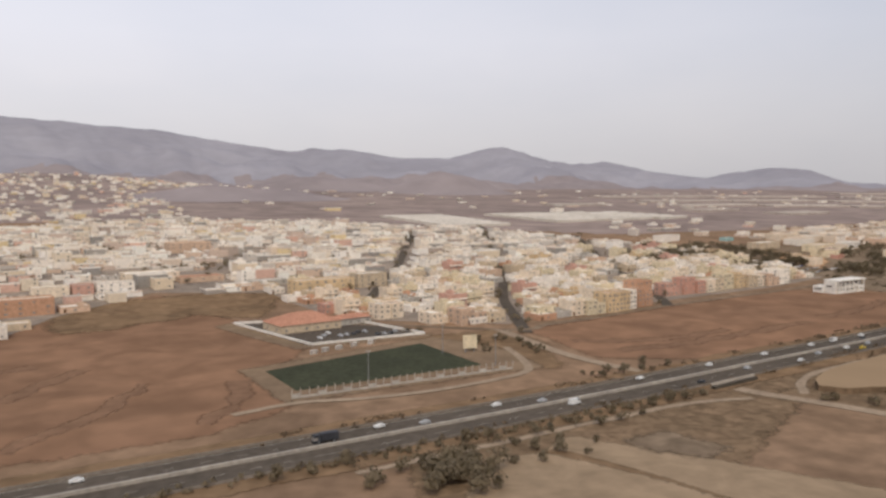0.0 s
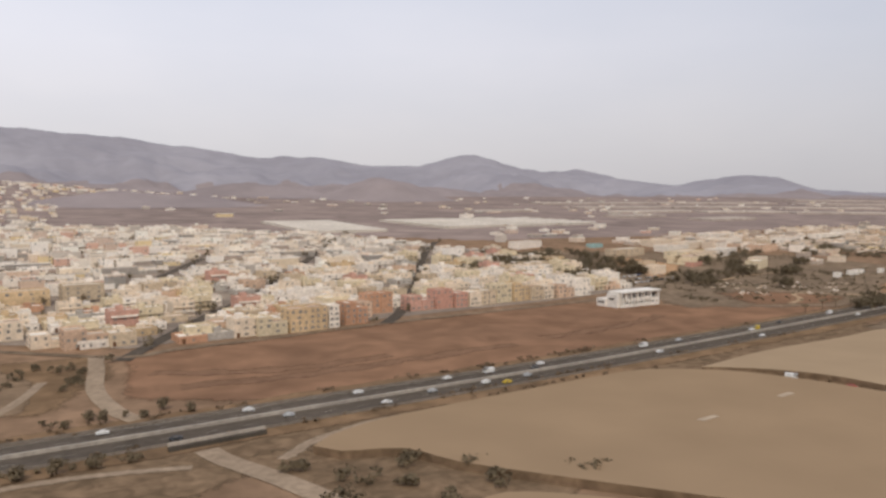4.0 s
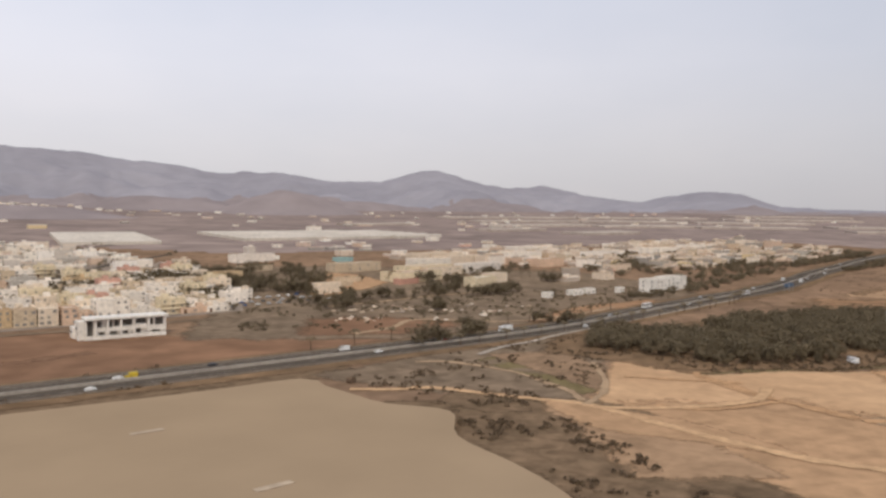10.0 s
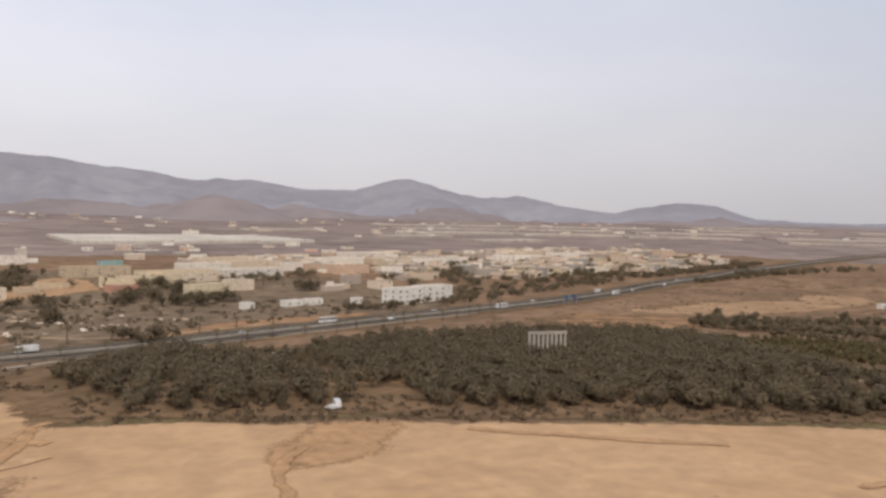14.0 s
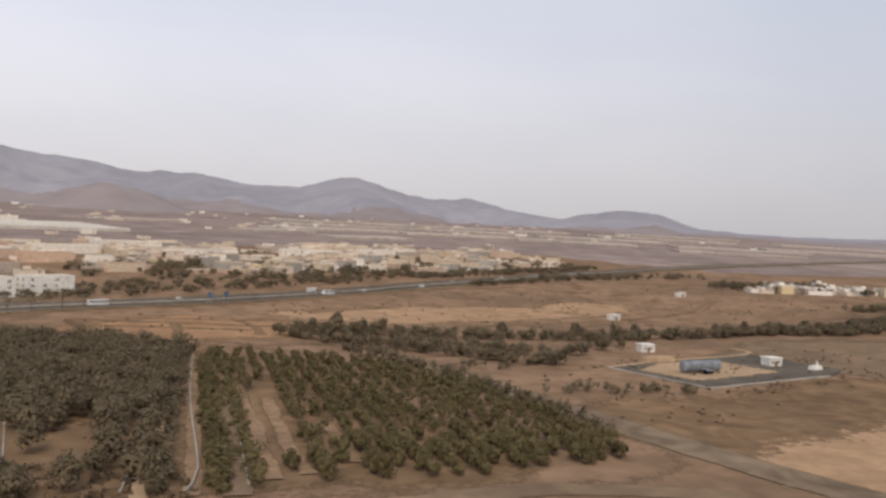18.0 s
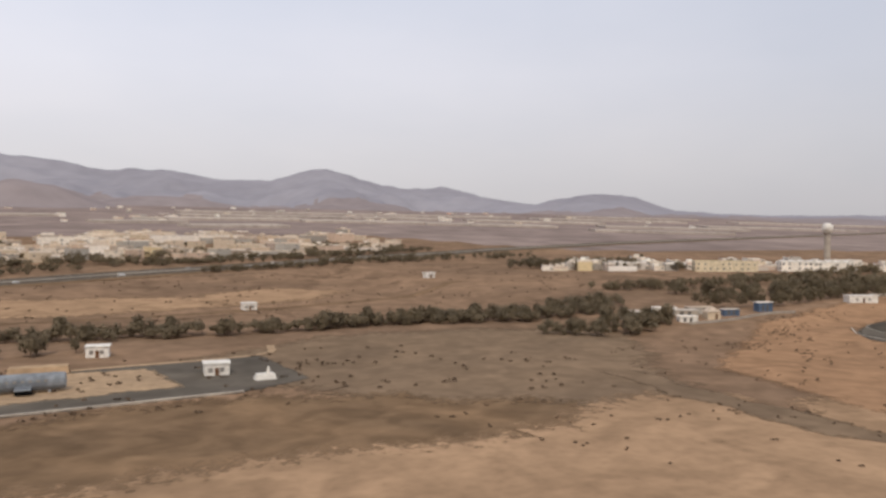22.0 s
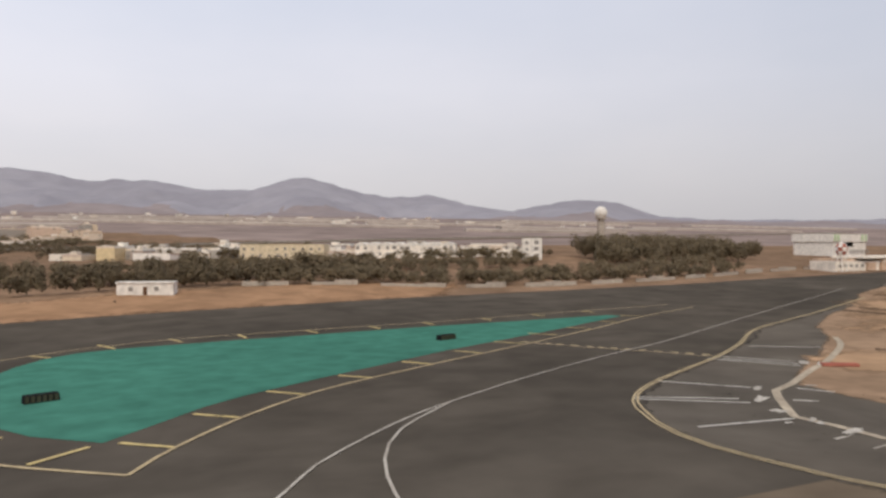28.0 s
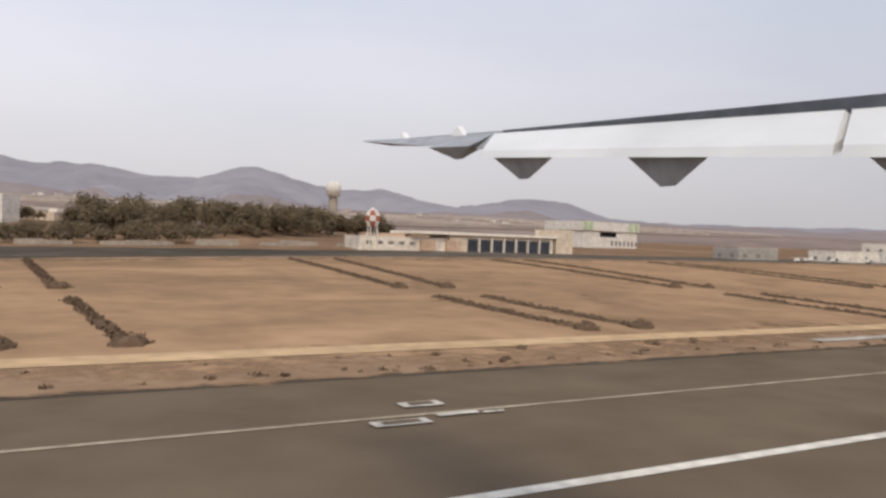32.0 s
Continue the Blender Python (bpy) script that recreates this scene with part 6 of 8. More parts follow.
def shrub_field(name, poly, n, leaf, hh, rx, label, size=0.3, q=14):
    xs, ys = [p[0] for p in poly], [p[1] for p in poly]
    sp = []
    while len(sp) < n:
        x, y = rgs.uniform(min(xs), max(xs)), rgs.uniform(min(ys), max(ys))
        if inside(x, y, poly) and noise.noise(Vector((x / 17, y / 17, 4))) + 0.5 * noise.noise(Vector((x / 6, y / 6, 7))) > 0.12 + rgs.uniform(-0.2, 0.1):
            sp.append((x, y))
    return tree_mass(name, sp, leaf, rgs, hh, rx, size, q, label, 2)


shrub_field("shrubs_airfield", [(1180, 40), (1310, 40), (1325, 140), (1300, 185), (1200, 180), (1150, 130)], 200, "leaf_hedge", 0.6, 0.5, "low dry brown shrubs scattered over the sand", 0.16, 26)
shrub_field("shrubs_orange", [(1270, 130), (1340, 180), (1420, 200), (1340, 200), (1280, 180)], 130, "leaf_hedge", 0.6, 0.5, "low dry brown shrubs on orange sand", 0.16, 26)
shrub_field("shrubs_scrub", [(540, 360), (620, 330), (850, 400), (860, 470), (700, 490), (560, 450)], 420, "leaf_plantation", 1.6, 1.7, "dark scattered scrub on waste ground", 0.5, 24)
shrub_field("shrubs_ravine", [(556, 205), (604, 188), (640, 215), (690, 245), (690, 300), (620, 280), (556, 248)], 260, "leaf_brown", 0.9, 1.2, "dry brown scrub on the slope", 0.4)
shrub_field("shrubs_ravine_bed", [(556, 205), (590, 190), (592, 162), (580, 112), (582, 40), (562, 40), (560, 150)], 240, "leaf_brown", 0.9, 1.5, "dry brown scrub in the ravine", 0.4)
shrub_field("shrubs_verge", [(40, 212), (240, 238), (500, 285), (500, 290), (240, 246), (40, 219)], 190, "leaf_brown", 1.2, 1.1, "dark shrubs along the motorway verge", 0.4)
shrub_field("shrubs_verge_lower", [(60, 188), (250, 214), (500, 258), (500, 262), (250, 218), (60, 195)], 200, "leaf_brown", 1.1, 1.0, "dark shrubs below the motorway", 0.4)
shrub_field("shrubs_pad", [(1000, 120), (1060, 140), (1130, 150), (1180, 130), (1240, 170), (1180, 220), (1140, 230), (1040, 215), (1005, 180)], 170, "leaf_hedge", 0.7, 0.8, "low dry shrubs round the training ground")
shrub_field("shrubs_plain", [(870, 330), (1010, 285), (1280, 300), (1400, 330), (1400, 470), (1280, 520), (1100, 470)], 260, "leaf_hedge", 0.8, 1.0, "dry low shrubs dotted over the plain", 0.35)


# ---------------- second town, industrial estate, third town ----------------
rgi = random.Random(17)
flat("estate_ramp", [(616, 490), (632, 540), (643, 575), (663, 606), (682, 592), (688, 545), (664, 522), (640, 505)], M["sand_mid"], 0.6, "sandy terraced ramp of the industrial estate", 1.5)
SHEDS = [(630, 506, 18, 9, 2, "wall_cream"), (662, 556, 20, 8, 1, "wall_sand"), (650, 534, 16, 7, 1, "wall_sand"), (716, 556, 46, 24, 2, "wall_pale yellow"), (742, 590, 52, 20, 2, "wall_pale yellow"), (703, 537, 20, 8, 1, "wall_brick pink"), (752, 508, 26, 12, 2, "wall_pale yellow"), (776, 528, 18, 12, 2, "wall_cream"), (819, 662, 72, 16, 2, "wall_cream"), (703, 688, 17, 10, 1, "wall_teal"),
         (752, 580, 40, 16, 2, "wall_cream"), (800, 598, 50, 16, 2, "wall_white"), (610, 640, 26, 14, 1, "wall_sand"), (690, 620, 46, 16, 2, "wall_sand"),
         (770, 640, 40, 18, 2, "wall_ivory"), (850, 650, 40, 20, 2, "wall_white"), (886, 620, 34, 18, 2, "wall_peach"), (800, 690, 60, 18, 2, "wall_cream"), (900, 690, 50, 18, 2, "wall_ivory"), (620, 700, 40, 14, 2, "wall_white"),
         (1010, 690, 60, 20, 2, "wall_white"), (1120, 720, 60, 18, 2, "wall_ivory"), (1220, 760, 70, 22, 2, "wall_white"), (1330, 800, 70, 20, 1, "wall_cream"), (960, 760, 70, 22, 2, "wall_white"), (540, 560, 30, 16, 2, "wall_sand"), (575, 585, 24, 14, 2, "wall_ochre")]
for i, (x, y, w_, d_, fl_, wl_) in enumerate(SHEDS):
    block("warehouse", x, y, 14 + rgi.uniform(-4, 10), w_, d_, fl_, wl_, rgi.choice(["roof_whitewashed", "roof_pale grey", "roof_dusty tan", "roof_terracotta"]), "low %s flat-roofed warehouse in the industrial estate" % wl_[5:], rgi.choice([0, 0, max(2, int(w_ / 9))]), 3.2, False, "warehouse")
for x, y, w_, d_, h_, lab in ((858, 434, 22, 14, 3, "white two-part commercial building beside the motorway"), (884, 446, 24, 14, 3, "long white showroom with large windows"), (789, 438, 12, 6, 1, "small white flat-roofed hut"), (803, 442, 11, 6, 1, "small white flat-roofed hut"), (762, 432, 7, 5, 1, "small white cabin beside the motorway"), (830, 440, 7, 4, 1, "small pale cabin beside the motorway")):
    block("commercial_building" if h_ > 1 else "cabin", x, y, 20, w_, d_, h_, "white", "roof_pale grey", lab, max(2, int(w_ / 5)), 3.0)
bm = bmesh.new()
for cx, cy in ((600, 382), (606, 385), (610, 418), (622, 408), (627, 435), (647, 416), (662, 400), (669, 397), (677, 373), (688, 414), (691, 382), (716, 397), (653, 363), (617, 376), (640, 402), (635, 425)):
    for _ in range(4):
        x, y, l_ = cx + rgi.gauss(0, 5), cy + rgi.gauss(0, 2.5), rgi.uniform(0.5, 1.5)
        box(bm, x - l_, x + l_, y - 0.6, y + 0.6, g1(x, y) - 0.3, g1(x, y) + rgi.uniform(0.4, 0.9), 0.12)
tagged(part("scrap", bm, M["mass_dusty"]), "pale scrap and old vehicles strewn over the waste ground", "scrap", kind="stuff")
T2 = [(905, 560), (985, 560), (1095, 588), (1214, 592), (1300, 630), (1410, 676), (1420, 735), (1240, 720), (1040, 690), (920, 640)]
spots = []
for j in range(-20, 30):
    for i in range(-60, 60):
        p = Vector((1150, 620)) + Vector((0.93, 0.36)) * (i * 9.6) + Vector((-0.36, 0.93)) * (j * 12 + (j // 2) * 9)
        if inside(p.x, p.y, T2) and rgi.random() < 0.62 and noise.noise(Vector((p.x / 40, p.y / 40, 3))) > -0.25:
            spots.append((p.x + rgi.uniform(-1, 1), p.y + rgi.uniform(-1, 1), 0))
town_mass("second_town", spots, 21, random.Random(8), "far rows of cream and white flat-roofed houses beyond the motorway", wmin=8, wmax=15, render="mass_dusty")
grove = []
while len(grove) < 210:
    x, y = rgi.uniform(820, 1440), rgi.uniform(480, 740)
    front = inside(x, y + 30, T2) and not inside(x, y, T2)
    if (front or inside(x, y, T2)) and noise.noise(Vector((x / 34, y / 22, 11))) > (0.0 if front else 0.1):
        grove.append((x, y))
tree_mass("town_trees", grove, "leaf_dark", rgi, 5.6, 3.6, 0.55, 130, "dark round trees between the houses beyond the motorway", 4)
T2B = [(820, 500), (905, 520), (900, 600), (830, 640), (760, 700), (980, 800), (1420, 900), (1430, 780), (1000, 720), (930, 620)]
spots = []
while len(spots) < 170:
    x, y = rgi.uniform(760, 1430), rgi.uniform(500, 900)
    if inside(x, y, T2B):
        spots.append((x, y, 0))
town_mass("scattered_sheds", spots, 16, random.Random(9), "scattered pale sheds and houses beyond the motorway", 2.4, 3.2, (1, 1, 2, 2), 8, 17, "mass_dusty")
T3 = [(1392, 418), (1464, 364), (1575, 292), (1610, 332), (1510, 408), (1425, 462)]
spots = []
for j in range(0, 7):
    for i in range(-2, 30):
        p = Vector((1395, 420)) + Vector((0.838, -0.545)) * (i * 8.2) + Vector((0.545, 0.838)) * (j * 11 + (j // 2) * 7)
        if inside(p.x, p.y, T3) and rgi.random() < 0.6:
            spots.append((p.x, p.y, 0))
town_mass("third_town", spots, -33, random.Random(10), "row of white and pale yellow houses behind the airfield", hmin=2.0, hmax=2.4, fl=(1, 1, 2, 2), wmin=6, wmax=10, render="mass")
block("tower_house", 1585, 290, -33, 9, 9, 3, "white", "roof_whitewashed", "tall plain white house at the end of a row", 2, 2.8, cat="house")
tr_ = block("terrace_row", 1535, 318, -33, 46, 10, 2, "wall_ivory", "roof_whitewashed", "long white terrace with dark arched openings", 14, 2.7, cat="house")
for k in range(8):
    bm = bmesh.new()
    ends = [[bm.verts.new((-20 + k * 5.7 + math.cos(t) * 2.4, y_, 5.4 + math.sin(t) * 1.6)) for t in [math.pi * q / 8 for q in range(9)]] for y_ in (-5.2, 4.5)]
    for q in range(8):
        bm.faces.new((ends[0][q], ends[0][q + 1], ends[1][q + 1], ends[1][q]))
    bm.faces.new(ends[0])
    bm.faces.new(ends[1][::-1])
    part("vault", bm, M["white"], tr_, "white barrel-vaulted roof")
block("terrace_row", 1487, 350, -33, 40, 10, 2, "wall_pale yellow", "roof_pale grey", "long pale yellow terrace of houses", 10, 3.0, cat="house")
# far pale scatter on the plain under the mountains
spots = [(rgi.uniform(-200, 2600), rgi.uniform(1250, 2300), 0) for _ in range(110)] + [(rgi.gauss(330, 120), rgi.gauss(2250, 90), 0) for _ in range(60)] + [(rgi.uniform(600, 1000), rgi.uniform(700, 1000), 0) for _ in range(24)]
town_mass("far_farms", spots, 12, random.Random(12), "scattered pale farm buildings on the far plain", 2.2, 2.8, (1, 1, 2), 6, 16, "mass")
spots = [(rgi.uniform(-380, 150), rgi.uniform(1180, 2400), 0) for _ in range(430)] + [(rgi.uniform(60, 420), 2190 + rgi.gauss(60, 30), 0) for _ in range(70)]
town_mass("far_suburb", spots, 12, random.Random(13), "scattered white houses of a far suburb below the mountains", 2.2, 2.8, (1, 1, 2), 6, 14, "mass")


# ---------------- greenhouses ----------------
def greenhouse(poly_x, poly_y, rz, length, width, bays, label, far=False):
    t_ = thing("greenhouse", poly_x, poly_y, rz, label=label, category="greenhouse", group="greenhouses of the plain")
    bw = width / bays
    ca, sa, h0 = math.cos(radians(rz)), math.sin(radians(rz)), g1(poly_x, poly_y)
    for i in range(bays):
        y0 = -width / 2 + i * bw
        bm = bmesh.new()
        pr = [(y0, -4), (y0, 3.2), (y0 + bw * 0.25, 4.1), (y0 + bw * 0.5, 4.4), (y0 + bw * 0.75, 4.1), (y0 + bw, 3.2), (y0 + bw, -4)]
        ends = []
        for x in (-length / 2, 0, length / 2):
            yc = y0 + bw / 2
            dz = g1(poly_x + x * ca - yc * sa, poly_y + x * sa + yc * ca) - h0
            ends.append([bm.verts.new((x, y, z + dz)) for y, z in pr])
        for a, b in zip(ends, ends[1:]):
            for k in range(6):
                bm.faces.new((a[k], b[k], b[k + 1], a[k + 1]))
        bm.faces.new(ends[0][::-1])
        bm.faces.new(ends[-1])
        part("bay", bm, M["ghouse_far" if far else "ghouse"], t_)
    return t_


GH = [(508, 1090, 4, 110, 230, 9), (720, 1120, 10, 120, 190, 7), (830, 1130, 14, 120, 190, 7), (920, 1130, 20, 90, 170, 6), (1420, 1420, 6, 260, 60, 3), (1650, 1360, -8, 240, 70, 3), (1880, 1270, -18, 260, 70, 3), (1500, 1620, 0, 300, 70, 3),
      (1800, 1600, -6, 320, 80, 3), (2150, 1500, -14, 340, 80, 3), (1600, 1880, 0, 420, 80, 3), (2050, 1850, -6, 460, 90, 3), (2550, 1700, -14, 460, 100, 3), (1350, 1130, 10, 150, 60, 3), (1230, 1250, 10, 140, 50, 2), (2300, 1200, -22, 320, 70, 3),
      (2700, 1250, -24, 380, 80, 3), (2100, 1030, -24, 260, 50, 2), (1050, 1500, 6, 160, 50, 2), (2900, 2000, -14, 500, 90, 3), (3300, 1600, -24, 500, 90, 3)]
for x, y, a, l_, w_, b_ in GH:
    greenhouse(x, y, a, l_, w_, b_, "long pale plastic greenhouse on the dry plain", y > 1140 or x > 1000)


# ---------------- vehicles ----------------
def vehicle(kind, paint, label):
    t_ = new(kind)
    L_, W_, H_ = {"car": (3.4, 1.45, 1.25), "van": (4.3, 1.65, 1.95), "truck": (7.6, 2.1, 2.9), "bus": (9.6, 2.2, 2.8)}[kind]
    bm = bmesh.new()
    if kind == "car":
        box(bm, -L_ / 2, L_ / 2, -W_ / 2, W_ / 2, 0.3, 0.85, 0.05)
        box(bm, -L_ * 0.3, L_ * 0.25, -W_ / 2 + 0.08, W_ / 2 - 0.08, 0.85, H_, 0.22)
    elif kind == "truck":
        box(bm, -L_ / 2, L_ / 2 - 2.3, -W_ / 2, W_ / 2, 0.9, H_)
        box(bm, L_ / 2 - 2.1, L_ / 2, -W_ / 2, W_ / 2, 0.5, 2.7, 0.08)
        box(bm, -L_ / 2, L_ / 2 - 2.0, -W_ / 2 + 0.4, W_ / 2 - 0.4, 0.6, 0.9)
    else:
        box(bm, -L_ / 2, L_ / 2, -W_ / 2, W_ / 2, 0.35, H_, 0.1)
    part("body", bm, paint, t_)
    bm = bmesh.new()
    if kind == "car":
        box(bm, -L_ * 0.24, L_ * 0.19, -W_ / 2 + 0.12, W_ / 2 - 0.12, 0.95, H_ - 0.14, 0.16)
        bmesh.ops.scale(bm, vec=(1.12, 1.06, 1.0), verts=bm.verts[:])
    elif kind == "bus":
        box(bm, -L_ / 2 + 0.3, L_ / 2 + 0.03, -W_ / 2 - 0.02, W_ / 2 + 0.02, 1.5, 2.5)
    else:
        x0 = L_ / 2 - 1.2
        box(bm, x0, L_ / 2 + 0.02, -W_ / 2 - 0.02, W_ / 2 + 0.02, 1.3, 1.95)
    part("glazing", bm, M["glass"], t_)
    r = 0.32 if kind in ("car", "van") else 0.48
    for x in (-L_ * 0.31, L_ * 0.31):
        for y in (-W_ / 2 + 0.02, W_ / 2 - 0.22):
            wh = part("wheel", tube(bmesh.new(), (x, y, r), (x, y + 0.2, r), r, r, 10), M["black"], t_)
            ys = (y - 0.02, y) if y < 0 else (y + 0.2, y + 0.22)
            part("rim", tube(bmesh.new(), (x, ys[0], r), (x, ys[1], r), r * 0.6, r * 0.6, 8), M["steel"], wh)
    for y in (-W_ / 2 + 0.3, W_ / 2 - 0.3):
        part("headlight", bx(L_ / 2 - 0.04, L_ / 2 + 0.03, y - 0.18, y + 0.18, 0.6, 0.75), M["white"], t_)
    return tagged(t_, label, kind)


PAINT = {"white": mat("white_car_paint", (0.72, 0.70, 0.67), None, 0.5, rough=0.5, spec=0.12), "silver": mat("silver_car_paint", (0.42, 0.42, 0.42), None, 0.5, rough=0.5, spec=0.12), "dark": mat("dark_car_paint", (0.05, 0.05, 0.055), None, 0.5, rough=0.5, spec=0.12),
         "red": mat("red_car_paint", (0.35, 0.04, 0.03), None, 0.5, rough=0.5, spec=0.12), "yellow": mat("yellow_car_paint", (0.60, 0.42, 0.05), None, 0.5, rough=0.5, spec=0.12), "blue": mat("blue_car_paint", (0.04, 0.09, 0.22), None, 0.5, rough=0.5, spec=0.12)}
stock = {}
HW = np.array(smooth_line(HIGHWAY, 2.0))


def on_road(kind, colour, x, side, dz=0.24):
    """A vehicle on the motorway at x. side: metres from the median, those above it drive back."""
    i = int(np.argmin(abs(HW[:, 0] - x)))
    d = HW[i + 1] - HW[i]
    d /= np.linalg.norm(d)
    px_, py_ = HW[i] + np.array([-d[1], d[0]]) * side
    a = math.degrees(math.atan2(d[1], d[0])) + (180 if side > 0 else 0)
    put_vehicle(kind, colour, px_, py_, a, dz, " on the motorway")


def put_vehicle(kind, colour, x, y, a, dz, where):
    m_ = pose(x, y, g1(x, y) + dz, 0, 0, a)
    if (kind, colour) not in stock:
        stock[kind, colour] = vehicle(kind, PAINT[colour], "")
        stock[kind, colour].matrix_basis = m_
        c = stock[kind, colour]
    else:
        c = copy_thing(stock[kind, colour], m_)
    tagged(c, {"car": "small %s hatchback car%s", "van": "%s panel van%s", "truck": "%s box truck%s", "bus": "long %s coach%s"}[kind] % (colour, where), kind, "vehicles on the motorway" if "motorway" in where else "parked vehicles")


for k_, c_, x, s in (("car", "white", -4, 8), ("car", "white", 78, 8), ("car", "silver", 93, 4), ("car", "white", 123, 8), ("car", "silver", 139, 4), ("van", "white", 147, -4), ("car", "white", 190, 8), ("truck", "dark", 60, 4), ("car", "dark", 205, -8), ("car", "white", 232, 8), ("car", "silver", 239, -4),
                     ("car", "white", 268, 8), ("van", "white", 322, 8), ("car", "white", 311, -4), ("car", "white", 271, -8), ("car", "silver", 290, -4), ("car", "white", 304, 8), ("car", "yellow", 318, -8), ("car", "silver", 331, -4), ("car", "dark", 342, 4), ("car", "white", 348, 8), ("van", "white", 409, 8),
                     ("car", "white", 404, -4), ("car", "silver", 434, 8), ("car", "white", 486, 4), ("car", "white", 476, -8), ("van", "yellow", 490, 4), ("car", "dark", 520, 8), ("van", "white", 573, 8), ("car", "white", 581, -4), ("car", "red", 620, 4), ("truck", "white", 660, 8), ("car", "white", 700, -8), ("car", "silver", 742, 4),
                     ("bus", "white", 790, 8), ("car", "white", 820, -4), ("car", "silver", 860, 8), ("bus", "white", 904, -4), ("car", "white", 950, 8), ("car", "dark", 985, -8), ("truck", "white", 1040, 8), ("car", "white", 1075, -4), ("van", "white", 1130, -8), ("car", "silver", 1180, 4), ("bus", "white", 1040, -7), ("car", "white", 1250, 8), ("car", "white", 1310, -4)):
    on_road(k_, c_, x, s)
for x, y, a, k_, c_ in ((415, 191, -60, "van", "white"), (421.5, 172, -80, "car", "red"), (424, 160, -85, "car", "white"), (734, 188, 80, "van", "white"), (732, 186, 10, "car", "white")):
    put_vehicle(k_, c_, x, y, a, 0.3, " on the farm track")
for i in range(34):
    put_vehicle("car", rgi.choice(["white", "silver", "dark", "red", "blue", "white"]), 545 + (i % 12) * 7 + rgi.uniform(-1, 1), 455 + (i // 12) * 14 + (i % 12) * 2, rgi.choice([12, 100, 192]), 0.15, " parked beside the estate")
for i in range(12):
    put_vehicle("car", rgi.choice(["white", "silver", "dark", "silver"]), 100 + i * 3.6, 352 + rgi.uniform(0, 16), 100, 0.2, " parked in the school yard")


# ---------------- motorway signs, bridge ----------------
def gantry(x, side, panel, label):
    i = int(np.argmin(abs(HW[:, 0] - x)))
    d = HW[i + 1] - HW[i]
    d /= np.linalg.norm(d)
    p = HW[i] + np.array([-d[1], d[0]]) * side
    t_ = thing("road_sign", p[0], p[1], math.degrees(math.atan2(d[1], d[0])) + 90, label=label, category="sign")
    part("panel", bx(-2.2, 2.2, -0.1, 0.1, 3.6, 6.4), panel, t_)
    bm = bmesh.new()
    for z in (4.0, 4.8, 5.6):
        box(bm, -1.8, 0.8 + (z % 1.5) * 0.5, -0.16, -0.1, z, z + 0.35)
    part("lettering_bars", bm, M["white"], t_)
    for xx in (-1.7, 1.7):
        part("post", tube(bmesh.new(), (xx, 0.2, -0.5), (xx, 0.2, 6.2), 0.16, 0.16), M["steel"], t_)


for x, s in ((952, -16), (962, -16)):
    gantry(x, s, M["blue"], "blue motorway direction sign on two posts")
# dark block in place of the shaded underpass mouth, ground is not cut
tagged(ribbon("underpass_wall", [(204, 204.6), (230, 208.9)], 1.2, 0.0, M["taxi"], step=6, thick=1.3), "dark block standing in for the shaded mouth of the motorway underpass", "wall")
tagged(ribbon("bridge_parapet", [(204, 205.7), (230, 210)], 0.6, 0.1, M["concrete"], step=6, thick=2.0), "pale concrete parapet of the motorway underpass", "parapet")
flat("farm_pocket", [(420, 134), (427, 150), (436, 152), (446, 142), (452, 133), (440, 128)], M["soil_dark"], 0.6, "dark dusty yard between netted fields", 0.8)
for x, y, w_, h_, col, lab in ((434, 137, 1.3, 1.8, "concrete", "small grey farm shed"), (437, 135.5, 1.1, 1.7, "wall_sand", "small sand-coloured farm shed"), (439.5, 134, 2.2, 1.4, "wall_pale yellow", "low pale yellow farm tank"), (444, 131, 0.8, 0.8, "white", "small white water tank"), (429, 148, 1.4, 1.2, "concrete", "low grey pump box")):
    fsb = thing("farm_shed", x, y, 12, label=lab + " beside the netted fields", category="shed", group="farm sheds")
    part("wall", bx(-w_, w_, -1.3, 1.3, -0.4, h_), M[col], fsb)
    part("roof", bx(-w_ - 0.15, w_ + 0.15, -1.45, 1.45, h_, h_ + 0.15), M["concrete"], fsb)
    part("door", bx(-0.4, 0.4, -1.36, -1.3, 0, min(h_ - 0.1, 1.9)), M["door"], fsb)
culv = thing("culvert", 554, 236, 30, label="dark round culvert mouth in the field corner", category="culvert")
part("pipe", tube(bmesh.new(), (0, -0.6, 0.9), (0, 1.6, 0.9), 1.25, 1.25, 16), M["bark"], culv)
tagged(ribbon("yard_slab", [(722, 272), (752, 283)], 7, 0.0, M["concrete"], step=6, thick=0.5), "low grey concrete yard slab beside the slip road", "slab")
ruin = thing("ruined_wall", 828, 231, -16, label="pale ruined wall with upright slots above the trees", category="wall")
for i in range(9):
    part("pillar", bx(-7.2 + i * 1.68, -6.3 + i * 1.68, -0.4, 0.4, -0.5, 9.6), M["barrier"], ruin)
part("lintel", bx(-7.4, 7.4, -0.5, 0.5, 9.6, 10.6), M["barrier"], ruin)

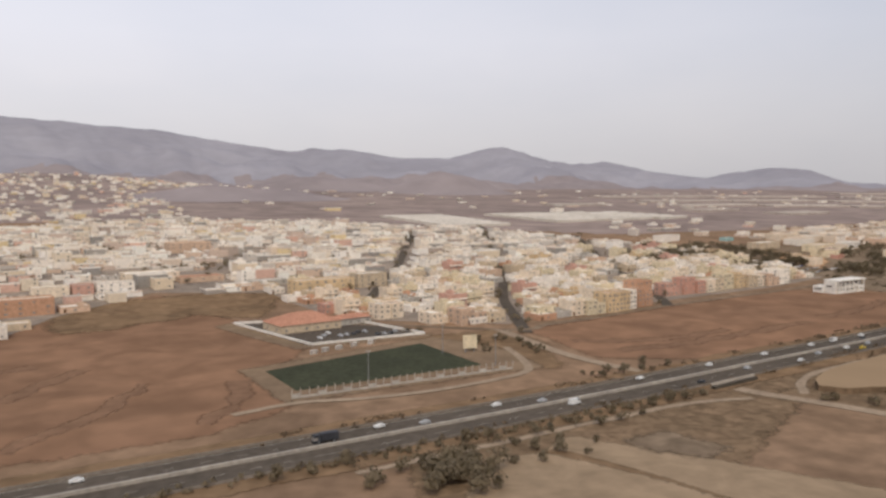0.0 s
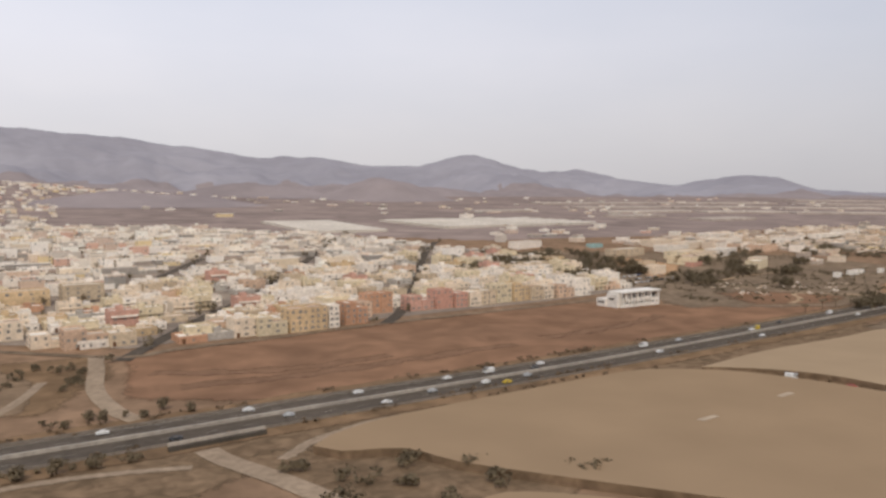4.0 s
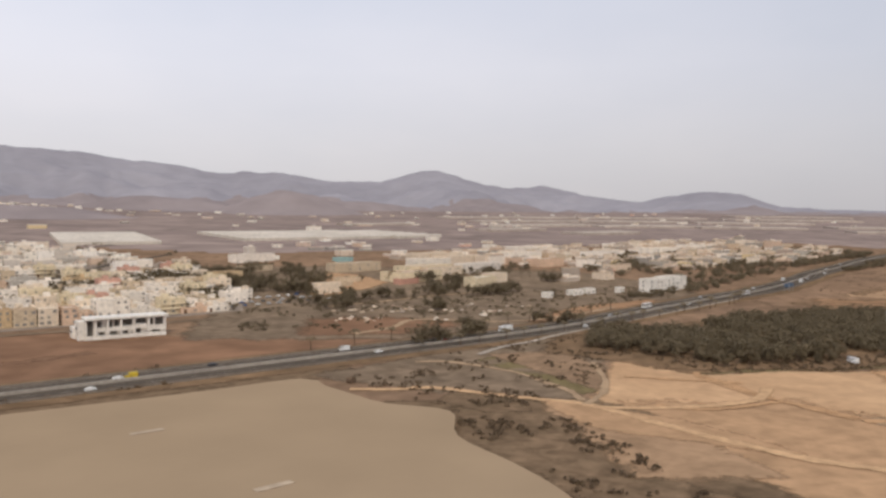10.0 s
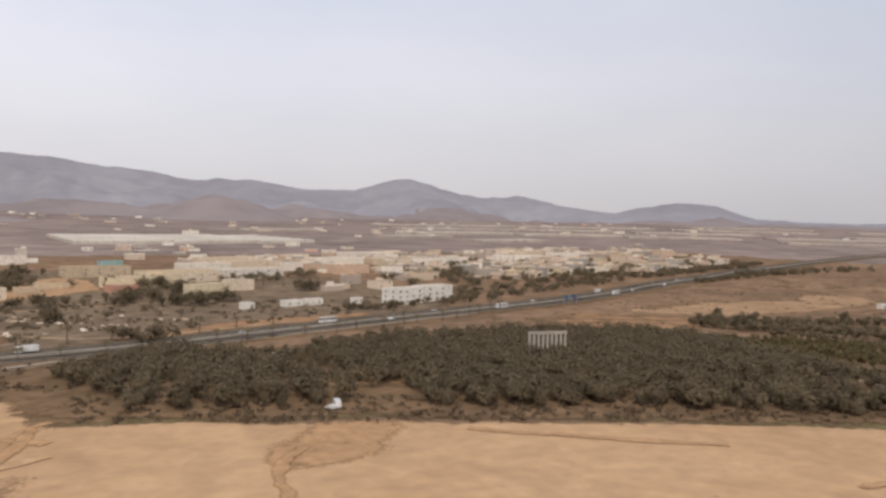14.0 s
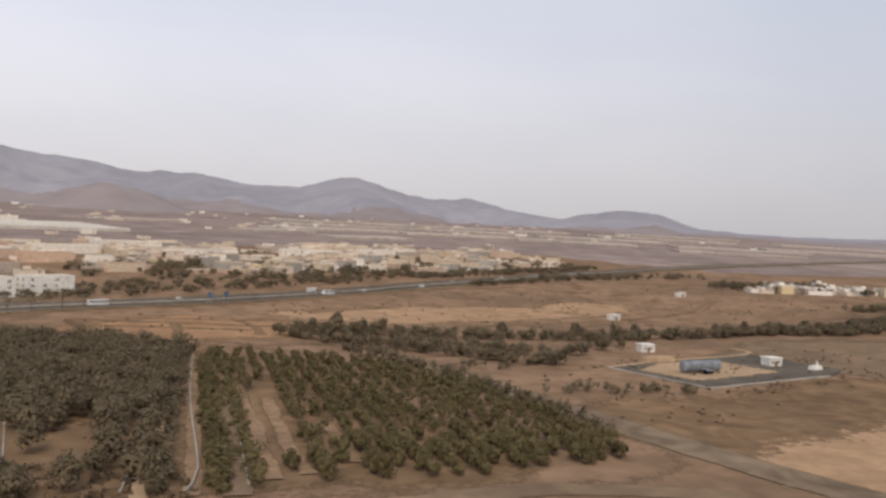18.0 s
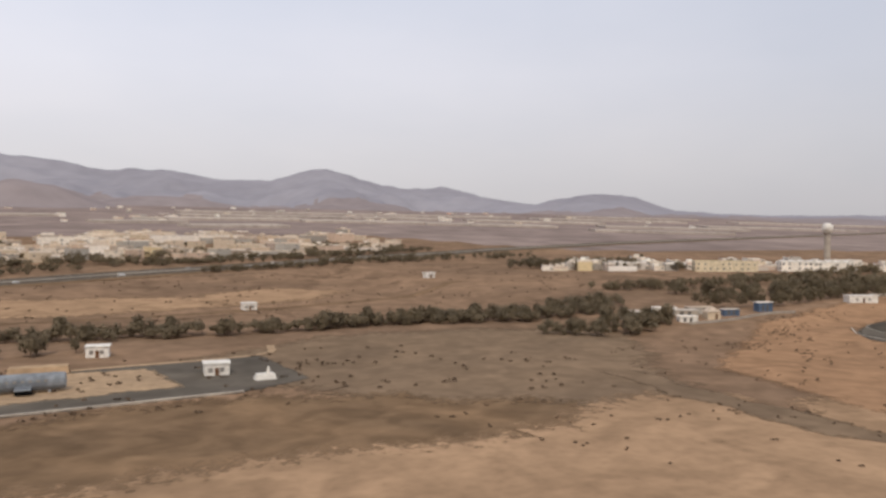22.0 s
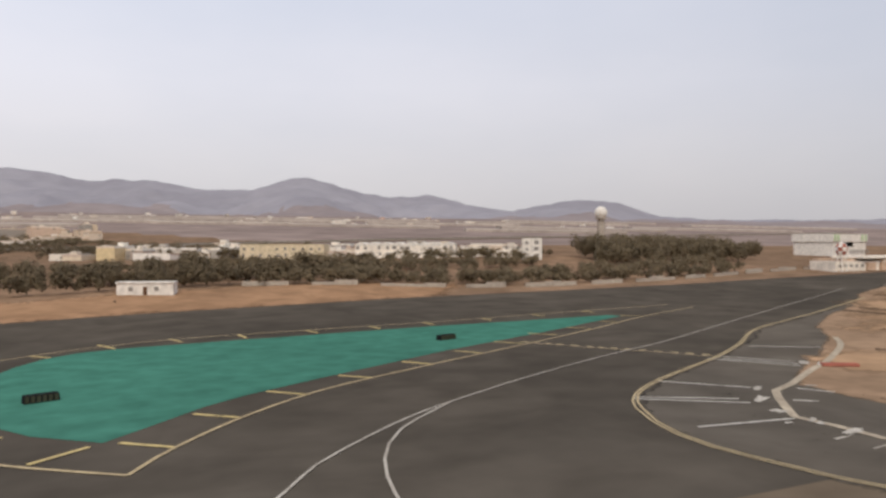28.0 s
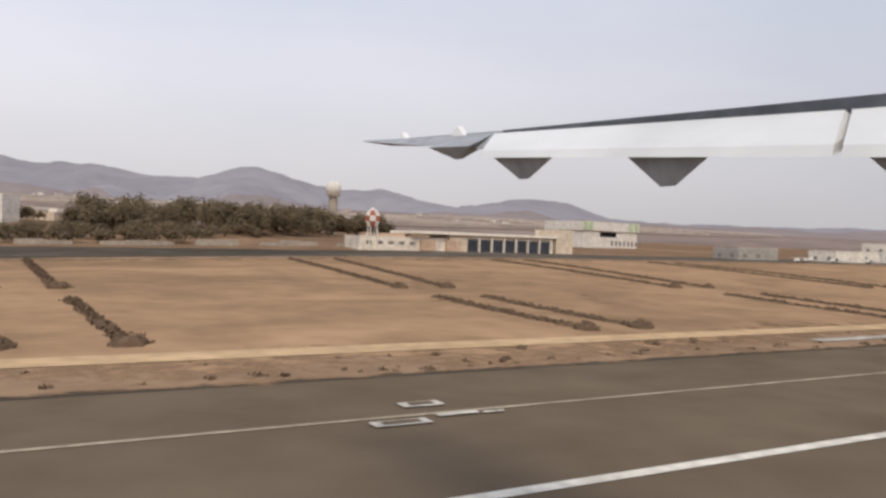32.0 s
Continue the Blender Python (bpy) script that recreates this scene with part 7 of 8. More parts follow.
# ---------------- fire training ground ----------------
flat("training_pad", [(1059, 200), (1062, 166), (1125, 169), (1143, 177), (1141, 214), (1058, 206)], M["taxi_worn"], 0.6, "dark asphalt of the fire training ground", 0.4)
flat("training_sand", [(1066, 198), (1070, 178), (1113, 181), (1109, 206), (1085, 207)], M["track"], 0.9, "pale sand bed round the training fuselage", 0.8)
for a_, b_ in (((1062, 165), (1126, 168)), ((1057, 206), (1062, 165))):
    tagged(ribbon("pad_kerb", [a_, b_], 0.8, 0.1, M["concrete"], step=6, thick=0.35), "pale concrete kerb of the training ground", "kerb")
small_road("pad_lane", [(1057, 207), (1090, 212), (1141, 216), (1150, 232)], 2.5, M["track"], label="pale lane behind the training ground")
fus = thing("training_fuselage", 1083, 188, -4, label="weathered blue-grey dummy aircraft fuselage for fire drills", category="fuselage")
bm = bmesh.new()
prev = None
for x, r in ((-8.3, 0.05), (-8.28, 1.5), (-8.0, 1.9), (7.0, 1.9), (8.0, 1.8), (8.28, 1.4), (8.3, 0.05)):
    ring = [bm.verts.new((x, math.cos(t) * r, 2.5 + math.sin(t) * r)) for t in [k * math.tau / 16 for k in range(16)]]
    if prev:
        for k in range(16):
            bm.faces.new((prev[k], prev[(k + 1) % 16], ring[(k + 1) % 16], ring[k]))
    prev = ring
part("hull", bm, M["fusel"], fus)
part("wing_stub", bx(-1.6, 1.6, -5, 5, 1.5, 1.8), M["fusel"], fus)
part("engine", tube(bmesh.new(), (-1.6, -3.6, 1.1), (1.8, -3.6, 1.1), 0.75, 0.75, 12), M["black"], fus)
for x in (-5, 0, 5):
    part("support", bx(x - 0.3, x + 0.3, -1, 1, -0.2, 1.2), M["steel"], fus)
for i in range(7):
    part("window", bx(-5 + i * 1.5, -4.4 + i * 1.5, -2.02, -1.85, 2.7, 3.2), M["glass"], fus)
for x, y, a, lab in ((1101, 234, -10, "small white hut with two dark windows"), (1125, 192, -8, "white open-sided training hut"), (1294, 402, 5, "small white hut on the plain"), (1413, 209, -20, "low white shed with a flat roof"), (1168, 330, 0, "small pale hut on the plain")):
    hb = thing("hut", x, y, a, label=lab, category="hut")
    w_ = 7 if "shed" in lab else 3.0
    part("wall", bx(-w_, w_, -2.2, 2.2, -0.4, 3.0), M["white"], hb)
    part("roof", bx(-w_ - 0.3, w_ + 0.3, -2.5, 2.5, 3.0, 3.3), M["white"], hb)
    for xx in (-w_ * 0.5, w_ * 0.4):
        window(hb, xx, -2.2, 1.0, 1.1, 1.1, 0)
    part("door", bx(-0.5, 0.5, -2.28, -2.2, 0, 2.1), M["door"], hb)
pl = thing("white_tank", 1134, 180, 0, label="low white tank with a sloped top", category="tank")
part("body", bx(-2.6, 2.6, -1.5, 1.5, -0.2, 1.6, 0.5), M["white"], pl)
part("mast", tube(bmesh.new(), (0.8, 0, 1.6), (0.8, 0, 3.2), 0.5, 0.3), M["white"], pl)
sb = thing("sand_bunker", 1086, 212, -4, label="low pale sand-coloured bunker beside the training ground", category="bunker")
part("body", bx(-7, 7, -2.5, 2.5, -0.3, 2.0, 0.4), M["track"], sb)
# contractor's yard
for x, y, a, w_, d_, h_, wl_, rf_, lab in ((1289, 222, -45, 4.2, 2.6, 2.8, "white", "roof_pale grey", "low white house half hidden by a tree"), (1308, 224, -30, 4.5, 2.4, 2.6, "white", "roof_whitewashed", "low shed with a white roof"), (1302, 206, -30, 3.4, 2.0, 2.0, "white", "roof_whitewashed", "low shed with a white roof"),
                                     (1311, 216, -25, 4.6, 2.2, 2.4, "concrete", "roof_pale grey", "low grey shed"), (1321, 218, -20, 5.0, 2.2, 2.6, "wall_grey", "roof_dusty tan", "low grey shed"), (1328.5, 209, -12, 3.6, 1.3, 2.4, "blue", "roof_pale grey", "blue shipping container"), (1350, 210.5, -12, 3.4, 1.6, 3.6, "blue", "roof_whitewashed", "blue site cabin with a white roof")):
    ct = thing("yard_shed", x, y, a, label=lab + " in the contractor's yard", category="shed", group="sheds of the yard")
    part("wall", bx(-w_, w_, -d_, d_, -0.5, h_), M[wl_], ct)
    part("roof", bx(-w_ - 0.3, w_ + 0.3, -d_ - 0.3, d_ + 0.3, h_, h_ + 0.22), M[rf_], ct)
    # thin dark panels on a closed wall, coloured as shaded openings
    for k in (-0.55, 0.1):
        part("opening", bx(w_ * k, w_ * (k + 0.3), -d_ - 0.05, -d_, 0.2, h_ * 0.8), M["opening"], ct)
kiosk = thing("kiosk", 1315.5, 206.5, -20, label="beige kiosk with a pyramid roof in the contractor's yard", category="kiosk")
part("wall", bx(-2.6, 2.6, -2.2, 2.2, -0.5, 2.9), M["wall_sand"], kiosk)
bm = bmesh.new()
v = [bm.verts.new(p) for p in ((-3.0, -2.6, 2.9), (3.0, -2.6, 2.9), (3.0, 2.6, 2.9), (-3.0, 2.6, 2.9), (0, 0, 4.9))]
for q in ((0, 1, 4), (1, 2, 4), (2, 3, 4), (3, 0, 4), (3, 2, 1, 0)):
    bm.faces.new([v[i_] for i_ in q])
part("roof", bm, M["roof_dusty tan"], kiosk)
part("door", bx(0.4, 1.5, -2.26, -2.2, 0, 2.1), M["door"], kiosk)
tagged(ribbon("yard_wall", [(1299, 201.8), (1319, 201.4), (1346, 205), (1360, 203)], 0.4, 0.0, M["barrier"], step=4, thick=0.8), "low pale wall along the contractor's yard", "wall")

# ---------------- airfield ----------------
level["n"] = max(62, level["n"])
APRON = [(1327, -60), (1326, 60), (1325, 100), (1325, 135), (1329, 152), (1340, 164), (1364, 174), (1400, 180), (1481, 183), (1580, 182), (1700, 196), (1900, 215), (2600, 260), (2600, -60)]
tagged(patch("taxiway", APRON, 0.3, M["taxi"], cut=10), "dark asphalt taxiway", "taxiway", kind="structure")
level["n"] = 66
tagged(patch("runway", [(1040, -60), (1040, 24), (1326, 28), (1400, 34), (1440, 33), (1480, 33), (2600, 34.6), (2600, -60)], 0.42, M["runway"], cut=10), "worn brownish-grey asphalt runway", "runway", kind="structure")
flat("worn_taxiway", [(1440, 30), (1439.4, 36), (1438.8, 42.6), (1439.4, 46.5), (1440.8, 50.6), (1443.2, 55), (1447, 59.6), (1455, 64.8), (1472.6, 73.2), (1486, 81), (1503.4, 92.6), (1534, 104.6), (1580, 124), (1640, 158), (1700, 196), (1900, 213), (2600, 255), (2600, 186), (1800, 172), (1724, 165), (1660, 157), (1614, 143), (1586, 131), (1555, 111), (1532, 101), (1514, 90), (1503, 80), (1488, 70), (1474, 58), (1474, 44), (1476, 33)], M["taxi_worn"], 0.6, "paler worn asphalt of the taxiway", 0.3, 10)
flat("worn_taxiway_edge", [(1327, 40), (1327, 100), (1327, 135), (1331, 151), (1341, 162), (1355, 169), (1348.7, 161), (1345.4, 144.7), (1346, 131), (1348, 105), (1350, 84), (1351.5, 70), (1354.6, 61.3), (1362, 50)], M["taxi_worn"], 0.6, "paler worn asphalt along the taxiway edge", 0.5, 10)
ISLAND = [(1503, 79.5), (1488, 69.8), (1478.5, 64.8), (1469.5, 59), (1466.2, 56), (1465.6, 49), (1466, 44), (1466.4, 40.5), (1467.4, 36.6), (1469.5, 33.8), (1474, 32.9), (1500, 33.2), (1510, 34.6), (1560, 34.6), (1700, 34.8), (2600, 35), (2600, 186), (1800, 172), (1724, 165), (1660, 157), (1614, 143), (1586, 131), (1555, 111), (1532, 101), (1514, 90)]
level["n"] = 74
flat("island", ISLAND, M["island_brown"], 0.55, "brown weedy sand of the island between runway and taxiway", 0.25, 10)
flat("island_sand", [(1530, 60), (1524, 84), (1545, 92), (1570, 108), (1610, 126), (1660, 142), (1724, 151), (1800, 158), (2590, 172), (2590, 48), (1700, 47.5), (1560, 47)], M["sand_air"], 0.6, "paler bare sand of the island", 4, 10)
flat("island_patch", [(1483, 66.5), (1492, 66), (1497, 62), (1490, 57), (1481, 60)], M["sand_air"], 0.6, "paler orange patch of the island", 1.2, 10)
level["n"] = 84
flat("island_path", [(1475.2, 34.5), (1481.3, 35.8), (1488, 37.4), (1498.4, 39.9), (1511.7, 42.6), (1520, 43.5), (1530, 44), (1545, 43.4), (1600, 43.4), (1700, 43.9), (2400, 44.3), (2400, 41.7), (1700, 41.3), (1600, 40.8), (1545, 40.7), (1530, 40.6), (1514, 38.6), (1499.2, 35), (1490.1, 34), (1484.6, 33.7), (1480.4, 33.5), (1475.2, 33.5)], M["path_sand"], 0.6, "pale dusty path along the runway", 0, 10)
patch_green = [(1387.3, 113.9), (1390.6, 120.0), (1395.1, 124.0), (1402, 125.3), (1413, 125.2), (1425, 125), (1440, 125.6), (1456, 125.6), (1472, 125), (1494, 124.5), (1495.5, 122), (1467.1, 108.5), (1442.5, 97.6), (1424, 87.4), (1410.1, 79.9), (1405.3, 76.4), (1399.5, 70.5), (1395.8, 66.9), (1390.5, 72.3), (1386.8, 78.8), (1384.4, 86.1), (1383.0, 95.3), (1383.4, 102.8)]
level["n"] = 70
tagged(patch("green_marking", patch_green, 0.5, M["green_paint"], cut=8), "large green-painted area of the taxiway", "marking", kind="structure")


def line(pts, w, m_, label, off=0.31, step=3.0, skip=None):
    return tagged(ribbon("marking", pts, w * 0.88, off, M[m_], step=step, skip=skip), label, "marking", kind="structure")


line([(1352, 60), (1343, 68.6), (1341, 72.7), (1339.4, 78.4), (1338.4, 90.6), (1337.6, 100), (1336, 118), (1334, 144.7), (1334.2, 153.5), (1338.2, 162.2), (1350, 172)], 0.5, "white_paint", "worn white edge line of the taxiway")
line([(1326.5, 128), (1327.2, 110), (1328, 92)], 0.3, "white_paint", "thin white taxiway line")
for s_ in (0, 0.55):
    line([(1364 + s_, 173 + s_), (1357.1 + s_, 171), (1348.7 + s_, 161), (1345.4 + s_, 144.7), (1346 + s_, 131.2), (1348.1 + s_, 105.2), (1350.1 + s_, 84.2), (1351.5 + s_, 69.8), (1352.6 + s_, 64.9), (1354.6 + s_, 61.3), (1362 + s_, 52)], 0.2, "white_paint", "double white taxiway line")
line([(1365.5, 136.2), (1360.6, 129.4), (1358.8, 119.9), (1358.6, 108.5), (1359.8, 91.4), (1361.3, 80.8), (1365.2, 69.7), (1370.9, 61.3), (1377.7, 53.5), (1389.3, 43.2), (1395.5, 37.4)], 0.3, "white_paint", "thin white guide line")
line([(1350.2, 87.8), (1377, 88.2)], 0.28, "white_paint", "thin white holding line")
line([(1350.2, 88.5), (1377, 88.9)], 0.7, "white_paint", "dashed white holding bar", skip=(1, 1), step=1.2)
line([(1396.9, 56.5), (1390.5, 62.2), (1384.4, 68.6), (1380.6, 74.3), (1378.2, 81), (1376.4, 89.1), (1375.5, 96.2), (1376.7, 105.2), (1378.9, 112.2), (1383.4, 119.9), (1390.7, 125.4), (1398.8, 128.9), (1408.7, 131.6), (1421, 131.6), (1434, 131.6), (1460, 131.8), (1485, 133), (1520, 134.5)], 0.4, "yellow_paint", "yellow line round the green area")
line([(1396.9, 56.5), (1399.2, 60.2), (1403.7, 65.8), (1409.2, 71.4), (1416.7, 77.4), (1427.4, 83.4), (1442.7, 91), (1458.5, 98.4), (1477, 107.5), (1498, 118.5), (1521.6, 128)], 0.4, "yellow_paint", "yellow line round the green area")
line([(1396, 36), (1405.4, 47.4), (1409.1, 52.3), (1415, 57.6), (1420.6, 62), (1427.5, 66.5), (1443.5, 75.2), (1463, 84), (1478, 90), (1520, 110), (1600, 146)], 0.26, "white_paint", "thin white guide line")
line([(1410.5, 38), (1411.6, 43.8), (1413.9, 51.1), (1418.5, 58.6), (1427.5, 66.5)], 0.26, "white_paint", "thin white guide line")
for s_ in (0, 0.45):
    line([(1441.5 - s_, 27), (1439.1 - s_, 33.5), (1438.2 - s_, 38.8), (1437.8 - s_, 42.6), (1438.2 - s_, 46.5), (1439.5 - s_, 50.7), (1441.9 - s_, 55.2 + s_), (1445.7, 60.2 + s_), (1454.1, 65.7 + s_), (1471.9, 74.3 + s_), (1484.9, 81.9 + s_), (1502.4, 93.6 + s_), (1533.3, 105.9 + s_), (1577, 124 + s_)], 0.24, "yellow_paint", "double yellow taxiway edge line")
line([(1503.9, 80), (1496.6, 73.8), (1482, 65.4), (1475.2, 62.4), (1464.8, 57.1), (1460.1, 55.3), (1456.7, 52), (1453.4, 48.3), (1451.7, 46.3), (1452, 42.6), (1451.7, 38.2), (1451.9, 35.5), (1453.4, 33.5), (1457.3, 31), (1462.4, 28.4), (1472, 26.2)], 1.0, "edge_paint", "worn patchy white edge of the taxiway")
line([(1456.5, 99.8), (1462, 90.5), (1472.2, 74.8)], 0.22, "yellow_paint", "thin yellow holding line")
line([(1457.3, 100.1), (1462.8, 90.8), (1473.0, 75.2)], 0.8, "yellow_paint", "dashed yellow holding bar", skip=(1, 1), step=1.0)
for a_, b_ in (((1469.8, 74.0), (1475.9, 64.5)), ((1472.8, 74.8), (1478.0, 67.3)), ((1471.6, 73.2), (1477, 65.8)), ((1483.9, 79.5), (1492.3, 73.9)), ((1452.9, 65.1), (1459.1, 57.7)), ((1444.6, 59.7), (1453.5, 54.2)), ((1444.1, 58.9), (1452.9, 52.3)), ((1441.2, 47.5), (1451.1, 45.9)), ((1463.2, 55.2), (1464.9, 51.9))):
    line([a_, b_], 0.42, "bar_white", "white bar between the edge lines")
rgp = random.Random(31)
for x, y, l_, w_, a_ in ((1455, 53.2, 4.4, 1.3, 30), (1458.4, 50.7, 2.6, 0.9, -50), (1452.2, 48.6, 1.4, 0.9, 10), (1451.7, 43.7, 1.6, 1.0, 10), (1451.2, 40.2, 2.6, 1.2, 5), (1478.6, 66.3, 2.4, 1.2, 35), (1459.6, 57.2, 2.2, 0.9, 25), (1449.3, 45.0, 1.4, 0.5, 0), (1449, 39.8, 2.6, 0.5, 10), (1449.2, 36.4, 3.0, 0.45, 5), (1449.6, 34.2, 2.2, 0.5, 10), (1451, 32.4, 3.0, 0.9, -8), (1453.7, 31.3, 2.8, 0.6, -15), (1458.8, 29.2, 3.2, 0.5, -25), (1465, 27.6, 3.0, 0.5, -12), (1452.6, 48.6, 1.6, 0.8, 60), (1452.2, 44.8, 1.8, 0.6, 20), (1466, 55.5, 2.2, 0.4, -30), (1340.4, 89.5, 2.6, 1.3, 0), (1342, 76, 4.4, 0.7, 10), (1339.2, 76.5, 3.0, 0.7, 5), (1341.2, 73.4, 2.2, 1.0, 60), (1345.5, 80, 0.7, 0.6, 0)):
    for k in range(2):
        c_ = Vector((math.cos(radians(a_ + rgp.uniform(-12, 12))), math.sin(radians(a_ + rgp.uniform(-12, 12))))) * l_ * rgp.uniform(0.25, 0.5)
        ox, oy = rgp.uniform(-0.3, 0.3) * l_ * 0.5, rgp.uniform(-0.4, 0.4) * w_
        line([(x + ox - c_.x, y + oy - c_.y), (x + ox + c_.x, y + oy + c_.y)], w_ * rgp.uniform(0.4, 0.8), "white_paint", "scrap of worn white paint on the asphalt", 0.315 + 0.003 * k, 0.5)
# teeth round the green area
for a_, b_ in (((1388.7, 124.5), (1391.5, 120.8)), ((1381, 115.6), (1385.3, 112.9)), ((1377.4, 105.2), (1381.8, 102.9)), ((1377, 93.7), (1382.1, 92.7)), ((1379.1, 82.1), (1383.9, 83.2)), ((1384, 71.3), (1388.4, 73.1)), ((1390.6, 63), (1394.8, 66)),
               ((1400.7, 62.5), (1397, 66.1)), ((1407.4, 69.9), (1403.9, 73.6)), ((1415.7, 76.6), (1412.5, 80.6)), ((1425.2, 82.2), (1422.2, 85.6)), ((1435.6, 87.2), (1433, 91.3)), ((1446, 92.4), (1443.5, 96.6)), ((1456, 98), (1453.4, 102)), ((1466.6, 104), (1463.5, 108)), ((1477, 108.2), (1474.3, 111.6)), ((1487.5, 113.1), (1485.4, 116.4)), ((1498, 119), (1495.9, 122.6)),
               ((1398.1, 131.2), (1400.3, 125.6)), ((1408.9, 132.4), (1410.3, 127.6)), ((1420, 131.3), (1420.4, 126.6)), ((1432, 131.4), (1432.6, 126.6)), ((1444, 131.4), (1444.4, 127)), ((1455.1, 131.6), (1455.5, 127.5)), ((1468.4, 132.4), (1468.5, 128.4)), ((1480.9, 132.8), (1481.1, 128.6)), ((1494, 133.2), (1494, 129))):
    line([a_, b_], 0.6, "bar_paint", "short yellow bar round the green area")
cx_, cy_ = 1345, 63
for da in (38, -42):
    v = Vector((math.cos(radians(da)), math.sin(radians(da)))) * 4.6
    line([(cx_ - v.x, cy_ - v.y), (cx_ + v.x, cy_ + v.y)], 1.5, "yellow_paint", "large faded yellow closure cross", 0.32 if da > 0 else 0.33)
for x, y, a in ((1391, 88, 15), (1448.3, 108.5, 18)):
    bk = thing("taxiway_marker_block", x, y, a, z=g1(x, y) + 0.26, label="long black slatted marker box on the green area", category="marker")
    part("box", bx(-1.7, 1.7, -0.6, 0.6, 0, 0.8, 0.08), M["black"], bk)
    for k in range(6):
        part("slat", bx(-1.6 + k * 0.55, -1.25 + k * 0.55, -0.68, -0.6, 0.08, 0.74), M["turf"], bk)
for x, y in ((1332, 88.5), (1480.4, 62.4)):
    rp_ = thing("marker_board", x, y, -30, z=g1(x, y) + 0.3, label="low faded red and white marker board", category="marker")
    part("board", bx(-2.2, 2.2, -0.5, 0.5, 0, 0.35), M["red"], rp_)
    part("rim", bx(-2.4, 2.4, 0.5, 0.8, 0, 0.3), M["white"], rp_)
for y, w_, n_, m_ in ((25.2, 0.3, "thin worn line beside the runway", "edge_paint"), (15.8, 0.55, "broad white runway edge stripe", "fresh_paint")):
    tagged(ribbon("marking", [(1400, y), (1500, y), (1700, y), (2300, y)], w_, 0.27, M[m_], step=20), n_, "marking", kind="structure")
for i_, (x, y, l_, w_, ring) in enumerate(((1559.6, 33.6, 2.2, 0.9, 0), (1561.6, 33.2, 2.0, 0.5, 0), (1559, 33.9, 1.0, 1.0, 0), (1559.2, 27.9, 2.0, 1.1, 0), (1558.6, 25.0, 1.3, 0.9, 1), (1561.8, 24.3, 1.9, 0.9, 1), (1609, 26.8, 1.9, 1.0, 1), (1606.8, 24.1, 2.4, 0.9, 1), (1609.6, 24.7, 1.9, 0.5, 0), (1611.2, 24.5, 1.0, 0.3, 0), (1656, 37, 13, 1.7, 0))):
    line([(x - l_ / 2, y), (x + l_ / 2, y)], w_, "white_paint" if l_ > 4 else "bar_white", "small pale painted patch beside the runway", 0.29 + 0.004 * i_, 0.6)
    if ring:
        line([(x - l_ / 2 + 0.4, y), (x + l_ / 2 - 0.4, y)], w_ * 0.5, "runway", "dark middle of a painted patch", 0.35, 0.6)
# low hedge rows on the island
ROWS_H = []
for xa, xb in ((1545.9, 1548.5), (1552.6, 1555.4), (1590.4, 1592.4), (1597.5, 1599.6), (1633.3, 1634.3), (1639.3, 1640.2), (1679, 1677), (1686, 1684), (1724, 1719), (1731, 1726)):
    ROWS_H.append(((xa, 71), (xb, 46.8)))
for xa, xb, yt in ((1543.1, 1545.7, 106), (1550.8, 1552.3, 108), (1586.1, 1590.5, 127), (1593.9, 1596.8, 129), (1639, 1633.6, 142), (1649, 1640.2, 144), (1690, 1679, 149), (1700, 1686, 150), (1742, 1726, 152), (1752, 1733, 152)):
    ROWS_H.append(((xa, yt), (xb, 81)))
def mound(vs, fs, cx, cy, r, h, seed):
    """Low rounded bush, uneven all over."""
    b, n, m_, z0 = len(vs), 8, 3, g1(cx, cy) + 0.1
    for k in range(m_ + 1):
        a = k / m_ * math.pi / 2
        for i in range(n):
            t = i * math.tau / n
            p = Vector((math.cos(t) * math.cos(a), math.sin(t) * math.cos(a), math.sin(a)))
            q = 1 + 0.22 * noise.noise(p * 2.3 + Vector((seed, cx, cy))) + 0.12 * noise.noise(p * 7 + Vector((cx, seed, cy)))
            vs.append((cx + p.x * r * q, cy + p.y * r * q, z0 + p.z * h * q))
    for k in range(m_):
        for i in range(n):
            fs.append((b + k * n + i, b + k * n + (i + 1) % n, b + (k + 1) * n + (i + 1) % n, b + (k + 1) * n + i))
    rq = random.Random(seed * 31 + int(cx * 7))
    for _ in range(int(9 + 12 * r)):
        t, a = rq.uniform(0, math.tau), rq.uniform(0, 1.5)
        p = Vector((math.cos(t) * math.cos(a), math.sin(t) * math.cos(a), math.sin(a)))
        o = Vector((cx + p.x * r * 1.08, cy + p.y * r * 1.08, z0 + p.z * h * 1.1))
        e1 = Vector((rq.gauss(0, 1), rq.gauss(0, 1), rq.gauss(0.4, 1))).normalized() * rq.uniform(0.12, 0.26)
        e2 = e1.orthogonal().normalized() * rq.uniform(0.06, 0.14)
        i0 = len(vs)
        vs += [tuple(o + e1), tuple(o + e2), tuple(o - e1), tuple(o - e2)]
        fs.append((i0, i0 + 1, i0 + 2, i0 + 3))


